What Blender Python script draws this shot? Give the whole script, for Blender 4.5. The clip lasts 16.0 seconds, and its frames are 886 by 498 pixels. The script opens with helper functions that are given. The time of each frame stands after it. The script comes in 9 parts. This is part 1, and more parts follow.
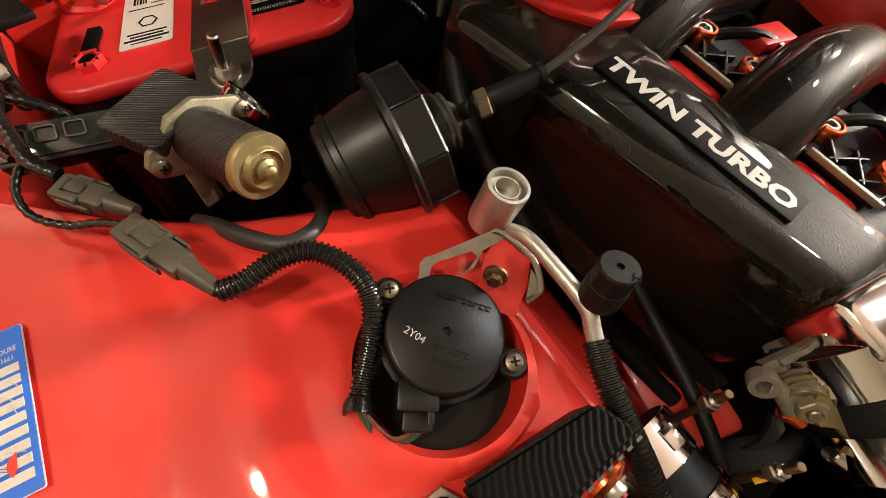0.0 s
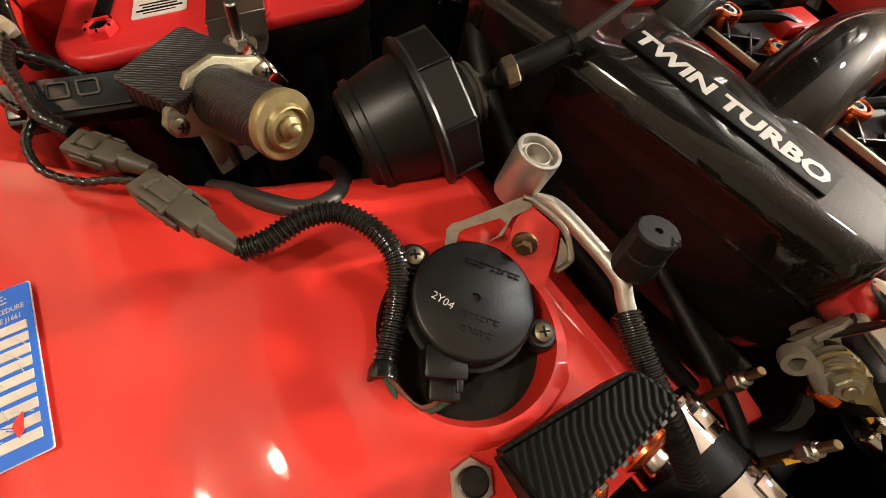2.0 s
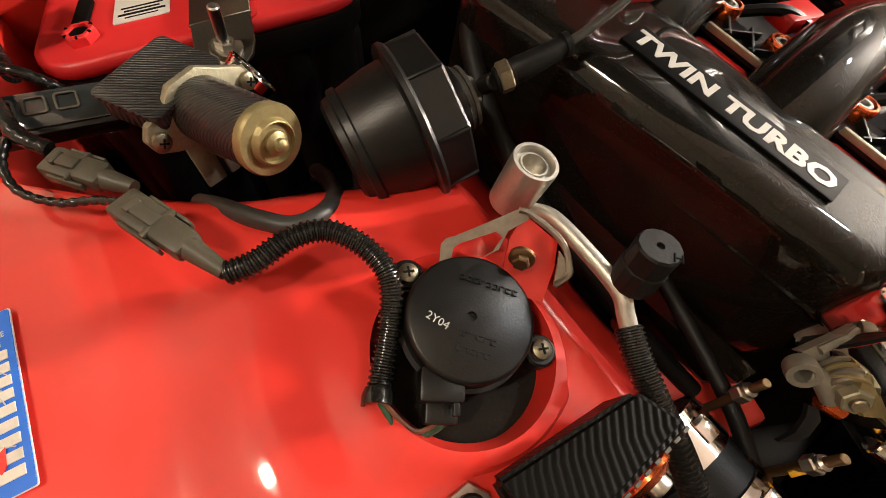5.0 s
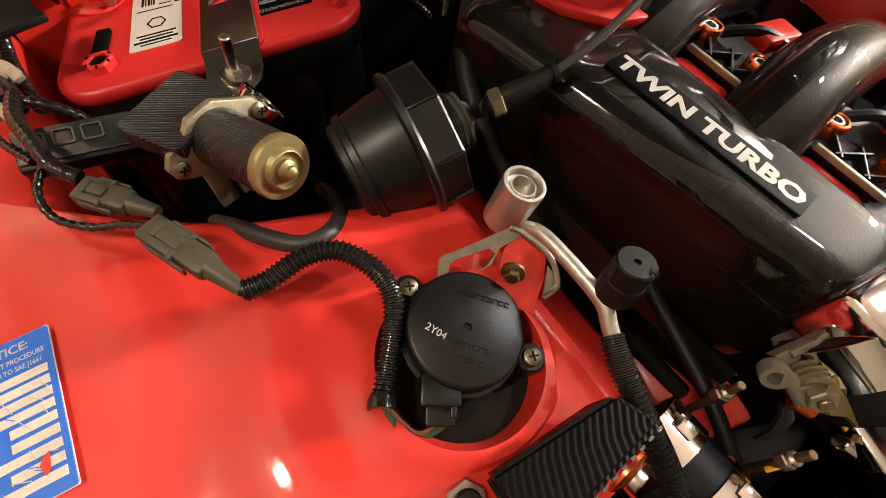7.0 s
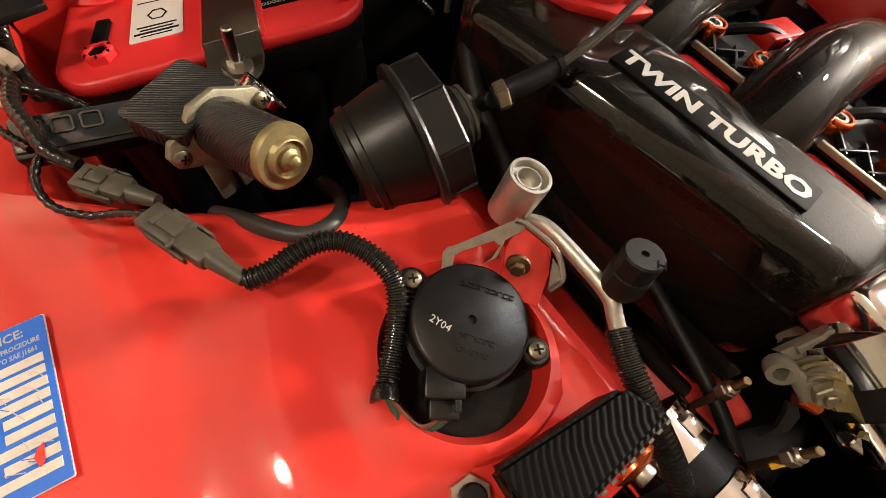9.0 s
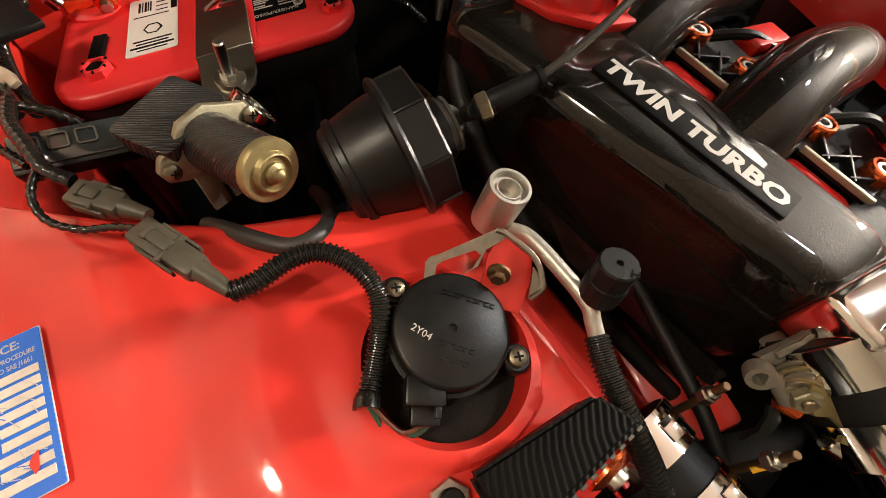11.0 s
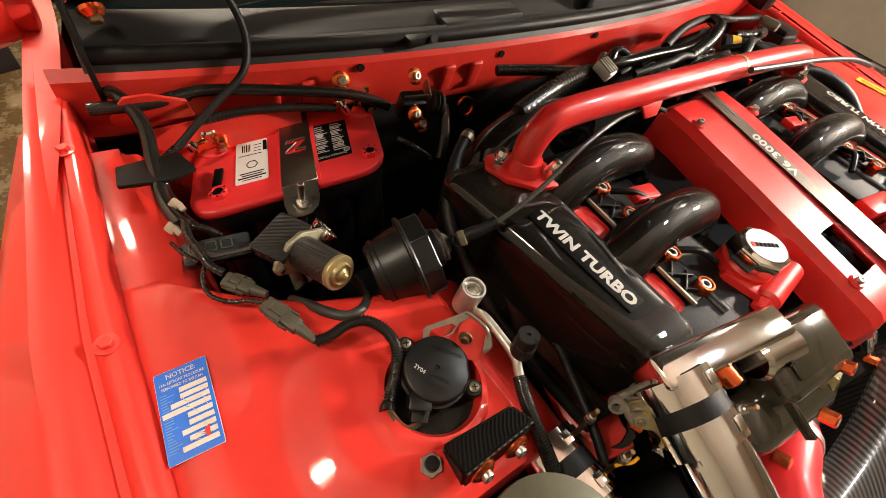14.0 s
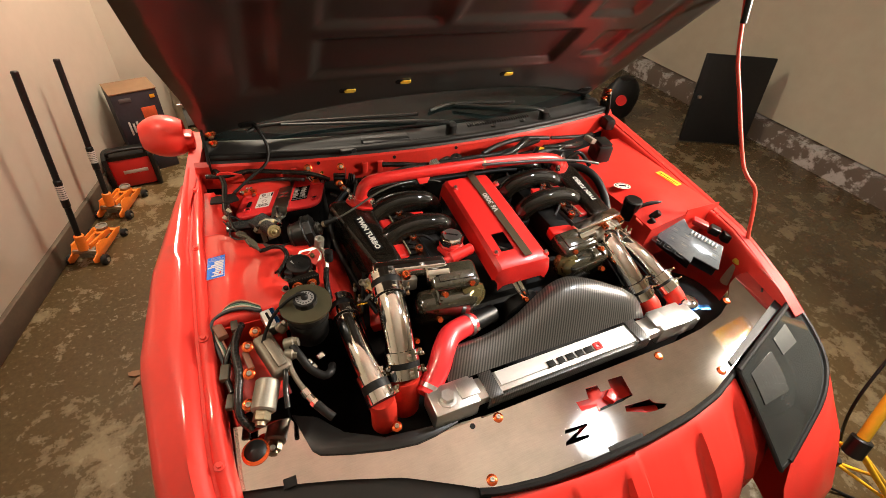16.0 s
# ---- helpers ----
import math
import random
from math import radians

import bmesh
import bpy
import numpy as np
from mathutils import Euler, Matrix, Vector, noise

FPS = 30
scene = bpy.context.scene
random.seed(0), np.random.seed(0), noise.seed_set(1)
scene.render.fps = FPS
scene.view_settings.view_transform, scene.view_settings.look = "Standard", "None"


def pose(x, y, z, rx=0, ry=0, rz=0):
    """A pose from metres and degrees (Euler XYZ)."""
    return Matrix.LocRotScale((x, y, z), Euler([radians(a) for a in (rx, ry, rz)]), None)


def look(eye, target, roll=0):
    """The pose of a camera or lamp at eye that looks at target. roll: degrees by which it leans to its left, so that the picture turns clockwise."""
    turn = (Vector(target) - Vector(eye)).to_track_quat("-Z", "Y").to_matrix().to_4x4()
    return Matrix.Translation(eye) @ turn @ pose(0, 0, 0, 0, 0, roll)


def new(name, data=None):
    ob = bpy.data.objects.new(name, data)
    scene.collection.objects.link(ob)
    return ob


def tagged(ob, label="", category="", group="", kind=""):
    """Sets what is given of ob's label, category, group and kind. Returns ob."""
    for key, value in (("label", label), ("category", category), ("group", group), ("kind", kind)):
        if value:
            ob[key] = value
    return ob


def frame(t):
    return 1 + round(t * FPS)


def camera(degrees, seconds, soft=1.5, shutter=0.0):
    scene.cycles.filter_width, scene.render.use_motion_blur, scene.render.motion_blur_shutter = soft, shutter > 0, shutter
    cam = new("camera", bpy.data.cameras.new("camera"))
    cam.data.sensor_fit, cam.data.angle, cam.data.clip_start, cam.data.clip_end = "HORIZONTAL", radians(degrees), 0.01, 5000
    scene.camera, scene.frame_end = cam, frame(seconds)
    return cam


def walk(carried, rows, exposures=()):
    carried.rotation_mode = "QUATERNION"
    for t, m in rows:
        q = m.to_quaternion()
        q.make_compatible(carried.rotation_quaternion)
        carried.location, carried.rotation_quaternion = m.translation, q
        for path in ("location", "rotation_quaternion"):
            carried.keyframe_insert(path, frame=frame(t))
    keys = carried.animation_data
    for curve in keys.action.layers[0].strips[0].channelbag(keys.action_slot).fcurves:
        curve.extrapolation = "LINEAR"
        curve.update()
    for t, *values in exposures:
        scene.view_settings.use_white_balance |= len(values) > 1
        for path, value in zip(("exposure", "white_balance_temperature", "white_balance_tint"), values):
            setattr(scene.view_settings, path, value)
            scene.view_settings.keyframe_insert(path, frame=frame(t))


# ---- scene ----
cam = camera(90.00, 16.0, soft=0.55)
PATH = [
    (0, (-0.644, 0.671, 1.119), (0.138, 1.346, -0.594), 16.7),
    (0.5, (-0.653, 0.669, 1.11), (0.142, 1.34, -0.598), 18.1),
    (1, (-0.654, 0.669, 1.105), (0.142, 1.341, -0.602), 18.3),
    (1.5, (-0.658, 0.672, 1.106), (0.144, 1.343, -0.599), 18.1),
    (2, (-0.662, 0.668, 1.101), (0.15, 1.347, -0.596), 18.6),
    (2.5, (-0.657, 0.671, 1.102), (0.146, 1.342, -0.602), 18.2),
    (3, (-0.655, 0.666, 1.099), (0.142, 1.339, -0.607), 17.6),
    (3.5, (-0.646, 0.665, 1.102), (0.137, 1.344, -0.608), 17.0),
    (4, (-0.647, 0.679, 1.101), (0.144, 1.325, -0.619), 18.2),
    (6.5, (-0.658, 0.676, 1.108), (0.14, 1.326, -0.607), 18.0),
    (7, (-0.654, 0.676, 1.121), (0.133, 1.333, -0.596), 16.9),
    (7.5, (-0.664, 0.68, 1.124), (0.131, 1.33, -0.593), 17.8),
    (8, (-0.66, 0.675, 1.12), (0.142, 1.335, -0.59), 17.7),
    (10.5, (-0.657, 0.675, 1.114), (0.153, 1.33, -0.594), 18.0),
    (11, (-0.649, 0.67, 1.124), (0.137, 1.344, -0.587), 16.2),
    (11.5, (-0.654, 0.674, 1.131), (0.137, 1.362, -0.572), 16.2),
    (12, (-0.654, 0.669, 1.13), (0.131, 1.371, -0.57), 15.2),
    (12.5, (-0.655, 0.674, 1.135), (0.131, 1.376, -0.565), 15.1),
    (13, (-0.658, 0.671, 1.14), (0.131, 1.376, -0.558), 15.0),
    (13.5, (-0.654, 0.674, 1.149), (0.135, 1.425, -0.528), 13.9),
    (14, (-0.711, 0.617, 1.277), (0.201, 1.487, -0.276), 16.3),
    (14.5, (-0.786, 0.408, 1.459), (0.126, 1.475, 0.034), 11.8),
    (15, (-0.832, 0.274, 1.553), (0.079, 1.452, 0.219), 10.3),
    (15.5, (-0.833, 0.115, 1.587), (0.014, 1.357, 0.269), 8.8),
    (16, (-0.639, -0.1, 1.676), (0.081, 1.214, 0.352), 6.8),
]
walk(cam, [(t, look(e, g, r)) for t, e, g, r in PATH])

# ---- light ----
world = bpy.data.worlds.new("garage_night")
scene.world = world
world.use_nodes = True
world.node_tree.nodes["Background"].inputs[0].default_value = (1.0, 0.86, 0.68, 1)
world.node_tree.nodes["Background"].inputs[1].default_value = 0.02
scene.view_settings.exposure = 0.18


def area_lamp(name, at, target, power, size, colour, size_y=None):
    d = bpy.data.lights.new(name, "AREA")
    d.energy, d.color, d.size = power, colour, size
    if size_y:
        d.shape, d.size_y = "RECTANGLE", size_y
    ob = new(name, d)
    ob.matrix_world = look(at, target)
    return ob


LED_AT = (1.11, 0.29, 2.70)
TUBE_AT = (-1.72, 1.00, 2.72)
REAR_AT = (-0.35, 2.75, 2.72)
WORK_AT = (1.62, 0.31, 1.715)
area_lamp("ceiling_led_light", LED_AT, (1.11, 0.29, 0), 24, 0.15, (0.94, 0.95, 0.95))
area_lamp("ceiling_tube_light", TUBE_AT, (-0.72, 0.98, 0.90), 17, 0.13, (1.0, 0.87, 0.70), 0.26)
area_lamp("rear_tube_light", REAR_AT, (REAR_AT[0], REAR_AT[1], 0), 100, 1.2, (1.0, 0.86, 0.68), 0.16)
area_lamp("work_light", (1.56, 0.30, 1.70), (-0.40, 0.75, 0.90), 182, 0.20, (1.0, 0.88, 0.74), 0.14)

# ---- materials ----
def nodes_of(m):
    m.use_nodes = True
    t = m.node_tree
    return t, t.nodes["Principled BSDF"]


def ramp(t, fac, stops):
    r = t.nodes.new("ShaderNodeValToRGB")
    e = r.color_ramp.elements
    e[0].position, e[0].color = stops[0][0], (*stops[0][1], 1)
    e[1].position, e[1].color = stops[-1][0], (*stops[-1][1], 1)
    for p, c in stops[1:-1]:
        n = e.new(p)
        n.color = (*c, 1)
    t.links.new(fac, r.inputs[0])
    return r.outputs[0]


def noise_tex(t, vec, scale, detail=4, rough=0.6):
    n = t.nodes.new("ShaderNodeTexNoise")
    n.inputs["Scale"].default_value, n.inputs["Detail"].default_value, n.inputs["Roughness"].default_value = scale, detail, rough
    t.links.new(vec, n.inputs["Vector"])
    return n.outputs["Fac"]


def mixer(t, fac, a, b, mode="MIX"):
    m = t.nodes.new("ShaderNodeMix")
    m.data_type, m.blend_type = "RGBA", mode
    for s, v in ((m.inputs[0], fac), (m.inputs[6], a), (m.inputs[7], b)):
        if isinstance(v, (int, float)):
            s.default_value = v
        elif isinstance(v, tuple):
            s.default_value = (*v, 1)
        else:
            t.links.new(v, s)
    return m.outputs[2]


def maths(t, op, a, b=0.0):
    m = t.nodes.new("ShaderNodeMath")
    m.operation = op
    for s, v in ((m.inputs[0], a), (m.inputs[1], b)):
        if isinstance(v, (int, float)):
            s.default_value = v
        else:
            t.links.new(v, s)
    return m.outputs[0]


def mat(name, col, rough=0.5, metal=0.0, coat=0.0, var=0.15, scale=30, bump=0.0, bscale=300, rvar=0.12, dust=0.0, dust_col=(0.35, 0.28, 0.2), spec=0.5, coat_rough=0.06, film_w=0.4):
    m = bpy.data.materials.new(name)
    t, p = nodes_of(m)
    co = t.nodes.new("ShaderNodeTexCoord").outputs["Object"]
    big, fine = noise_tex(t, co, scale), noise_tex(t, co, scale * 7, 3)
    f = maths(t, "ADD", maths(t, "MULTIPLY", big, 0.65), maths(t, "MULTIPLY", fine, 0.35))
    c = ramp(t, f, [(0.3, tuple(x * (1 - var) for x in col)), (0.7, tuple(min(1, x * (1 + var)) for x in col))])
    if dust:
        specks = ramp(t, noise_tex(t, co, 900, 2), [(0.60, (0, 0, 0)), (0.72, (1, 1, 1))])
        film = maths(t, "MULTIPLY", maths(t, "ADD", maths(t, "MULTIPLY", specks, 0.8), maths(t, "MULTIPLY", big, film_w)), dust)
        c = mixer(t, film, c, dust_col)
    t.links.new(c, p.inputs["Base Color"])
    r = maths(t, "ADD", maths(t, "MULTIPLY", fine, rvar), rough - rvar * 0.5)
    t.links.new(r, p.inputs["Roughness"])
    p.inputs["Metallic"].default_value = metal
    p.inputs["Coat Weight"].default_value, p.inputs["Coat Roughness"].default_value = coat, coat_rough
    p.inputs["Specular IOR Level"].default_value = spec
    if bump:
        b = t.nodes.new("ShaderNodeBump")
        b.inputs["Strength"].default_value, b.inputs["Distance"].default_value = min(1, bump), 0.001
        t.links.new(noise_tex(t, co, bscale, 3), b.inputs["Height"])
        t.links.new(b.outputs[0], p.inputs["Normal"])
    return m


def carbon(name, pitch, angle, lo=0.006, hi=0.045, coat=0.9, rough=0.35, relief=0.4, cross=True, spec=0.5):
    """Twill weave: two crossing sets of ribs, offset row by row."""
    m = bpy.data.materials.new(name)
    t, p = nodes_of(m)
    co = t.nodes.new("ShaderNodeTexCoord").outputs["Object"]
    mp = t.nodes.new("ShaderNodeMapping")
    mp.inputs["Rotation"].default_value = tuple(radians(a) for a in angle)
    t.links.new(co, mp.inputs["Vector"])
    hs = []
    for d, k in (("X", 1.0), ("Y", 1.0)):
        w = t.nodes.new("ShaderNodeTexWave")
        w.wave_type, w.bands_direction, w.wave_profile = "BANDS", d, "SIN"
        w.inputs["Scale"].default_value = 0.314 / pitch * k
        w.inputs["Distortion"].default_value = 0.25
        w.inputs["Detail Scale"].default_value = 3
        t.links.new(mp.outputs[0], w.inputs["Vector"])
        hs.append(w.outputs["Fac"])
    h = maths(t, "ADD", maths(t, "MULTIPLY", hs[0], 0.75), maths(t, "MULTIPLY", hs[1], 0.25)) if cross else hs[0]
    worn = noise_tex(t, co, 60, 4)
    c = ramp(t, h, [(0.25, (lo, lo, lo)), (0.75, (hi, hi * 0.96, hi * 0.9))])
    c = mixer(t, maths(t, "MULTIPLY", worn, 0.12), c, (0.03, 0.025, 0.018))
    t.links.new(c, p.inputs["Base Color"])
    p.inputs["Roughness"].default_value, p.inputs["Specular IOR Level"].default_value = rough, spec
    p.inputs["Coat Weight"].default_value, p.inputs["Coat Roughness"].default_value = coat, 0.08
    b = t.nodes.new("ShaderNodeBump")
    b.inputs["Strength"].default_value, b.inputs["Distance"].default_value = relief, 0.0006
    t.links.new(h, b.inputs["Height"])
    t.links.new(b.outputs[0], p.inputs["Normal"])
    return m


def brushed(name, col, rough=0.28, stretch=(4, 90, 90), strength=0.12, scratches=0.5, rv=0.22):
    m = bpy.data.materials.new(name)
    t, p = nodes_of(m)
    co = t.nodes.new("ShaderNodeTexCoord").outputs["Object"]
    mp = t.nodes.new("ShaderNodeMapping")
    mp.inputs["Scale"].default_value = stretch
    t.links.new(co, mp.inputs["Vector"])
    g, blot = noise_tex(t, mp.outputs[0], 12, 5), noise_tex(t, co, 14, 5)
    t.links.new(ramp(t, maths(t, "ADD", maths(t, "MULTIPLY", g, 0.4), maths(t, "MULTIPLY", blot, 0.6)), [(0.35, tuple(x * 0.78 for x in col)), (0.65, col)]), p.inputs["Base Color"])
    p.inputs["Metallic"].default_value = 1
    t.links.new(maths(t, "ADD", maths(t, "MULTIPLY", blot, rv), rough - rv * 0.5), p.inputs["Roughness"])
    b = t.nodes.new("ShaderNodeBump")
    b.inputs["Strength"].default_value, b.inputs["Distance"].default_value = strength, 0.0005
    t.links.new(maths(t, "ADD", maths(t, "MULTIPLY", g, scratches), maths(t, "MULTIPLY", noise_tex(t, co, 120, 3), 1 - scratches)), b.inputs["Height"])
    t.links.new(b.outputs[0], p.inputs["Normal"])
    return m


def glass(name, col, rough=0.03, ior=1.5, alpha=1.0):
    m = bpy.data.materials.new(name)
    t, p = nodes_of(m)
    p.inputs["Base Color"].default_value = (*col, 1)
    p.inputs["Roughness"].default_value = rough
    p.inputs["IOR"].default_value = ior
    p.inputs["Transmission Weight"].default_value = 1.0
    return m


def glow(name, col, strength):
    m = bpy.data.materials.new(name)
    t, p = nodes_of(m)
    p.inputs["Base Color"].default_value = (*col, 1)
    p.inputs["Emission Color"].default_value = (*col, 1)
    p.inputs["Emission Strength"].default_value = strength
    return m


RED = mat("red_body_paint", (0.71, 0.033, 0.022), 0.46, coat=0.80, var=0.07, scale=9, rvar=0.14, dust=0.025, dust_col=(0.5, 0.2, 0.15), bump=0.05, bscale=60, spec=0.25)
RED_SAT = mat("red_powder_coat", (0.70, 0.022, 0.018), 0.34, coat=0.4, var=0.07, scale=30, bump=0.06, bscale=400)
RED_BAY = mat("red_bay_paint", (0.61, 0.028, 0.018), 0.38, coat=0.35, var=0.14, scale=14, dust=0.08, dust_col=(0.25, 0.1, 0.06), bump=0.06, bscale=90)
BATT_RED = mat("battery_red_plastic", (0.84, 0.036, 0.038), 0.36, var=0.05, scale=20, bump=0.08, bscale=700)
BLACK = mat("black_moulded_plastic", (0.0070, 0.0066, 0.0060), 0.36, spec=0.42, var=0.3, scale=30, bump=0.10, bscale=900, dust=0.025, dust_col=(0.12, 0.10, 0.08))
BLACK_SOFT = mat("black_rubber", (0.0060, 0.0058, 0.0055), 0.5, spec=0.28, var=0.3, scale=40, bump=0.2, bscale=500, dust=0.03, dust_col=(0.12, 0.10, 0.08))
LOOM = mat("black_conduit", (0.010, 0.0095, 0.0085), 0.20, var=0.25, scale=50, bump=0.1, bscale=500, dust=0.07, dust_col=(0.26, 0.20, 0.13))
# Near-black for deep metal parts; also stands in for shade inside holes and gaps.
BAY_DARK = mat("near_black_metal_and_recess_shade", (0.005, 0.0045, 0.004), 0.6, spec=0.2, var=0.5, scale=30, bump=0.3, bscale=200)
PLENUM = mat("black_crackle_lacquer", (0.0056, 0.0044, 0.0030), 0.42, coat=0.85, var=0.4, scale=25, bump=0.26, bscale=900, film_w=0.05, dust=0.09, dust_col=(0.3, 0.23, 0.15), coat_rough=0.03, rvar=0.10, spec=0.05)
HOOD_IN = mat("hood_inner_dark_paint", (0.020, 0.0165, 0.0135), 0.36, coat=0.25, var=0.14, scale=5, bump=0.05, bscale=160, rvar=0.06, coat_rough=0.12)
CHROME = mat("polished_alloy", (0.82, 0.80, 0.76), 0.08, metal=1, var=0.06, scale=14, rvar=0.08, bump=0.02, bscale=60)
STEEL = brushed("brushed_steel_panel", (0.66, 0.64, 0.60), 0.050, (3, 70, 70), 0.02, rv=0.05)
STRAP = brushed("dark_brushed_strap", (0.28, 0.25, 0.20), 0.36, (70, 4, 70), 0.10)
ALLOY = brushed("satin_alloy", (0.74, 0.73, 0.70), 0.34, (60, 6, 60), 0.10)
CAST = mat("cast_alloy", (0.27, 0.245, 0.20), 0.46, metal=0.45, var=0.2, scale=40, bump=0.4, bscale=260, dust=0.1, dust_col=(0.1, 0.08, 0.05))
PIPE_GREY = mat("oxidised_alloy_pipe", (0.55, 0.52, 0.46), 0.42, metal=0.85, var=0.15, scale=60, bump=0.2, bscale=400)
GOLD = mat("gold_plate", (0.95, 0.66, 0.22), 0.16, metal=1, var=0.1, scale=80, bump=0.1, bscale=300)
ZINC = mat("yellow_zinc_plate", (0.34, 0.275, 0.13), 0.46, metal=0.65, var=0.25, scale=60, bump=0.25, bscale=500)
ZINC_GREY = mat("weathered_zinc_bracket", (0.32, 0.29, 0.20), 0.5, metal=0.6, var=0.25, scale=60, bump=0.3, bscale=500)
ORANGE_AN = mat("orange_anodised", (0.85, 0.16, 0.045), 0.22, metal=0.9, var=0.1, scale=80)
DUSTY = mat("dusty_rubber", (0.012, 0.009, 0.006), 0.75, spec=0.2, var=0.6, scale=60, bump=0.5, bscale=300, film_w=0.15, dust=0.16, dust_col=(0.16, 0.11, 0.06))
BOLT = mat("zinc_bolt", (0.55, 0.53, 0.48), 0.3, metal=1, var=0.15, scale=120)
BOLT_DARK = mat("tarnished_bolt", (0.30, 0.25, 0.17), 0.4, metal=0.9, var=0.3, scale=120, bump=0.3, bscale=500)
CF_WRAP = carbon("carbon_pattern_vinyl", 0.0017, (0, 0, -64), 0.0012, 0.028, 0.25, 0.42, 0.9, False)
CF_WRAP_B = carbon("carbon_pattern_vinyl_box", 0.0030, (0, 0, 36), 0.0006, 0.0030, 0.05, 0.50, 0.5, False, 0.16)
CF_LACQ = carbon("lacquered_carbon_fibre", 0.0062, (0, 0, 32), 0.010, 0.085, 1.0, 0.32, 0.25, False)
CF_TAPE = carbon("carbon_weave_strap", 0.005, (0, 0, 40), 0.012, 0.06, 0.5, 0.35, 0.3)
GREY_PLUG = mat("grey_green_connector_plastic", (0.066, 0.058, 0.038), 0.48, var=0.15, scale=60, bump=0.1, bscale=600, dust=0.08)
BROWN_PLUG = mat("brown_connector_plastic", (0.20, 0.075, 0.040), 0.5, var=0.15, scale=60)
IVORY = mat("ivory_plastic_clip", (0.46, 0.36, 0.26), 0.5, var=0.1, scale=60)
WHITE = mat("white_label_paper", (0.74, 0.72, 0.68), 0.5, var=0.05, scale=60)
OFFWHITE = mat("scuffed_white_print", (0.70, 0.66, 0.56), 0.5, var=0.2, scale=40)
LBL_BLACK = mat("black_label", (0.005, 0.005, 0.005), 0.62, spec=0.04, var=0.2, scale=60)
LBL_TEXT = mat("label_ink_light", (0.54, 0.52, 0.48), 0.5, var=0.1, scale=60)
BLUE = mat("blue_notice_sticker", (0.004, 0.15, 0.72), 0.42, var=0.12, scale=30)
YELLOW = mat("yellow_sticker", (0.80, 0.42, 0.02), 0.45, var=0.08, scale=40)
YELLOW_PL = mat("yellow_plastic", (0.75, 0.50, 0.05), 0.4, var=0.1, scale=40)
OLIVE = mat("olive_grey_anodised_cover", (0.080, 0.072, 0.040), 0.42, metal=0.5, var=0.12, scale=40, bump=0.1, bscale=500)
BRONZE = mat("grey_bronze_valve_casting", (0.22, 0.19, 0.145), 0.45, metal=0.6, var=0.22, scale=50, bump=0.35, bscale=350)
SILICONE = mat("coral_red_silicone_hose", (0.78, 0.035, 0.040), 0.35, coat=0.2, var=0.06, scale=30)
CLEAR_DK = mat("smoked_timing_cover", (0.030, 0.026, 0.016), 0.14, coat=1.0, var=0.5, scale=20, rvar=0.1)
WSCREEN = mat("dark_windscreen_glass", (0.006, 0.010, 0.010), 0.04, coat=0.0, spec=0.4, var=0.3, scale=4, rvar=0.04)
COWL = mat("black_cowl_plastic", (0.010, 0.010, 0.010), 0.58, var=0.25, scale=12, bump=0.2, bscale=900, dust=0.05, dust_col=(0.2, 0.18, 0.16))
LENS = mat("smoked_headlight_lens", (0.030, 0.033, 0.032), 0.06, coat=1.0, var=0.4, scale=10, rvar=0.06)
REFLECTOR = mat("headlight_reflector", (0.13, 0.135, 0.13), 0.25, metal=0.6, var=0.15, scale=30)
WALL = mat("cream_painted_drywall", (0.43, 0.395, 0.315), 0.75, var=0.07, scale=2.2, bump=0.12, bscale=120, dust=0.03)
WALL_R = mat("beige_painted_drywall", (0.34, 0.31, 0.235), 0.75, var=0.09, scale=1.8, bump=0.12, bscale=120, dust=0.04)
CEIL = mat("white_ceiling_paint", (0.82, 0.78, 0.70), 0.8, var=0.05, scale=3, bump=0.15, bscale=150)
DOORPAINT = mat("grey_white_garage_door", (0.30, 0.31, 0.29), 0.5, var=0.08, scale=3, bump=0.1, bscale=100)
ORANGE = mat("orange_jack_paint", (0.80, 0.20, 0.018), 0.4, coat=0.3, var=0.15, scale=20, bump=0.1, bscale=200, dust=0.06)
POWDER = mat("black_powder_coat", (0.009, 0.009, 0.009), 0.45, spec=0.3, var=0.2, scale=30, bump=0.15, bscale=400)
TOOL_RED = mat("red_toolbox_plastic", (0.55, 0.020, 0.018), 0.42, var=0.08, scale=20, bump=0.1, bscale=300)
CARTON = mat("brown_cardboard", (0.17, 0.095, 0.045), 0.8, var=0.12, scale=15, bump=0.15, bscale=200)
CARTON_PRINT = mat("printed_carton_dark", (0.035, 0.032, 0.042), 0.55, var=0.4, scale=6)
PRINT_ORANGE = mat("printed_orange_red", (0.62, 0.10, 0.03), 0.55, var=0.25, scale=14)
LAMP_YELLOW = mat("yellow_tripod_paint", (0.80, 0.46, 0.02), 0.4, var=0.08, scale=30)
CORD = mat("red_cord_sheath", (0.66, 0.06, 0.035), 0.45, var=0.1, scale=20)
LEAFM = mat("dry_brown_leaf", (0.16, 0.07, 0.025), 0.7, var=0.3, scale=40)
TYRE = mat("tyre_rubber", (0.018, 0.017, 0.016), 0.7, var=0.2, scale=20, bump=0.2, bscale=200)
PRESSED = mat("pressed_steel_bracket", (0.36, 0.33, 0.28), 0.34, metal=1, var=0.25, scale=50, bump=0.2, bscale=250)
SMOKE_CLEAR = mat("clear_fuse_cover", (0.12, 0.135, 0.145), 0.12, coat=1.0, var=0.2, scale=30, rvar=0.06)
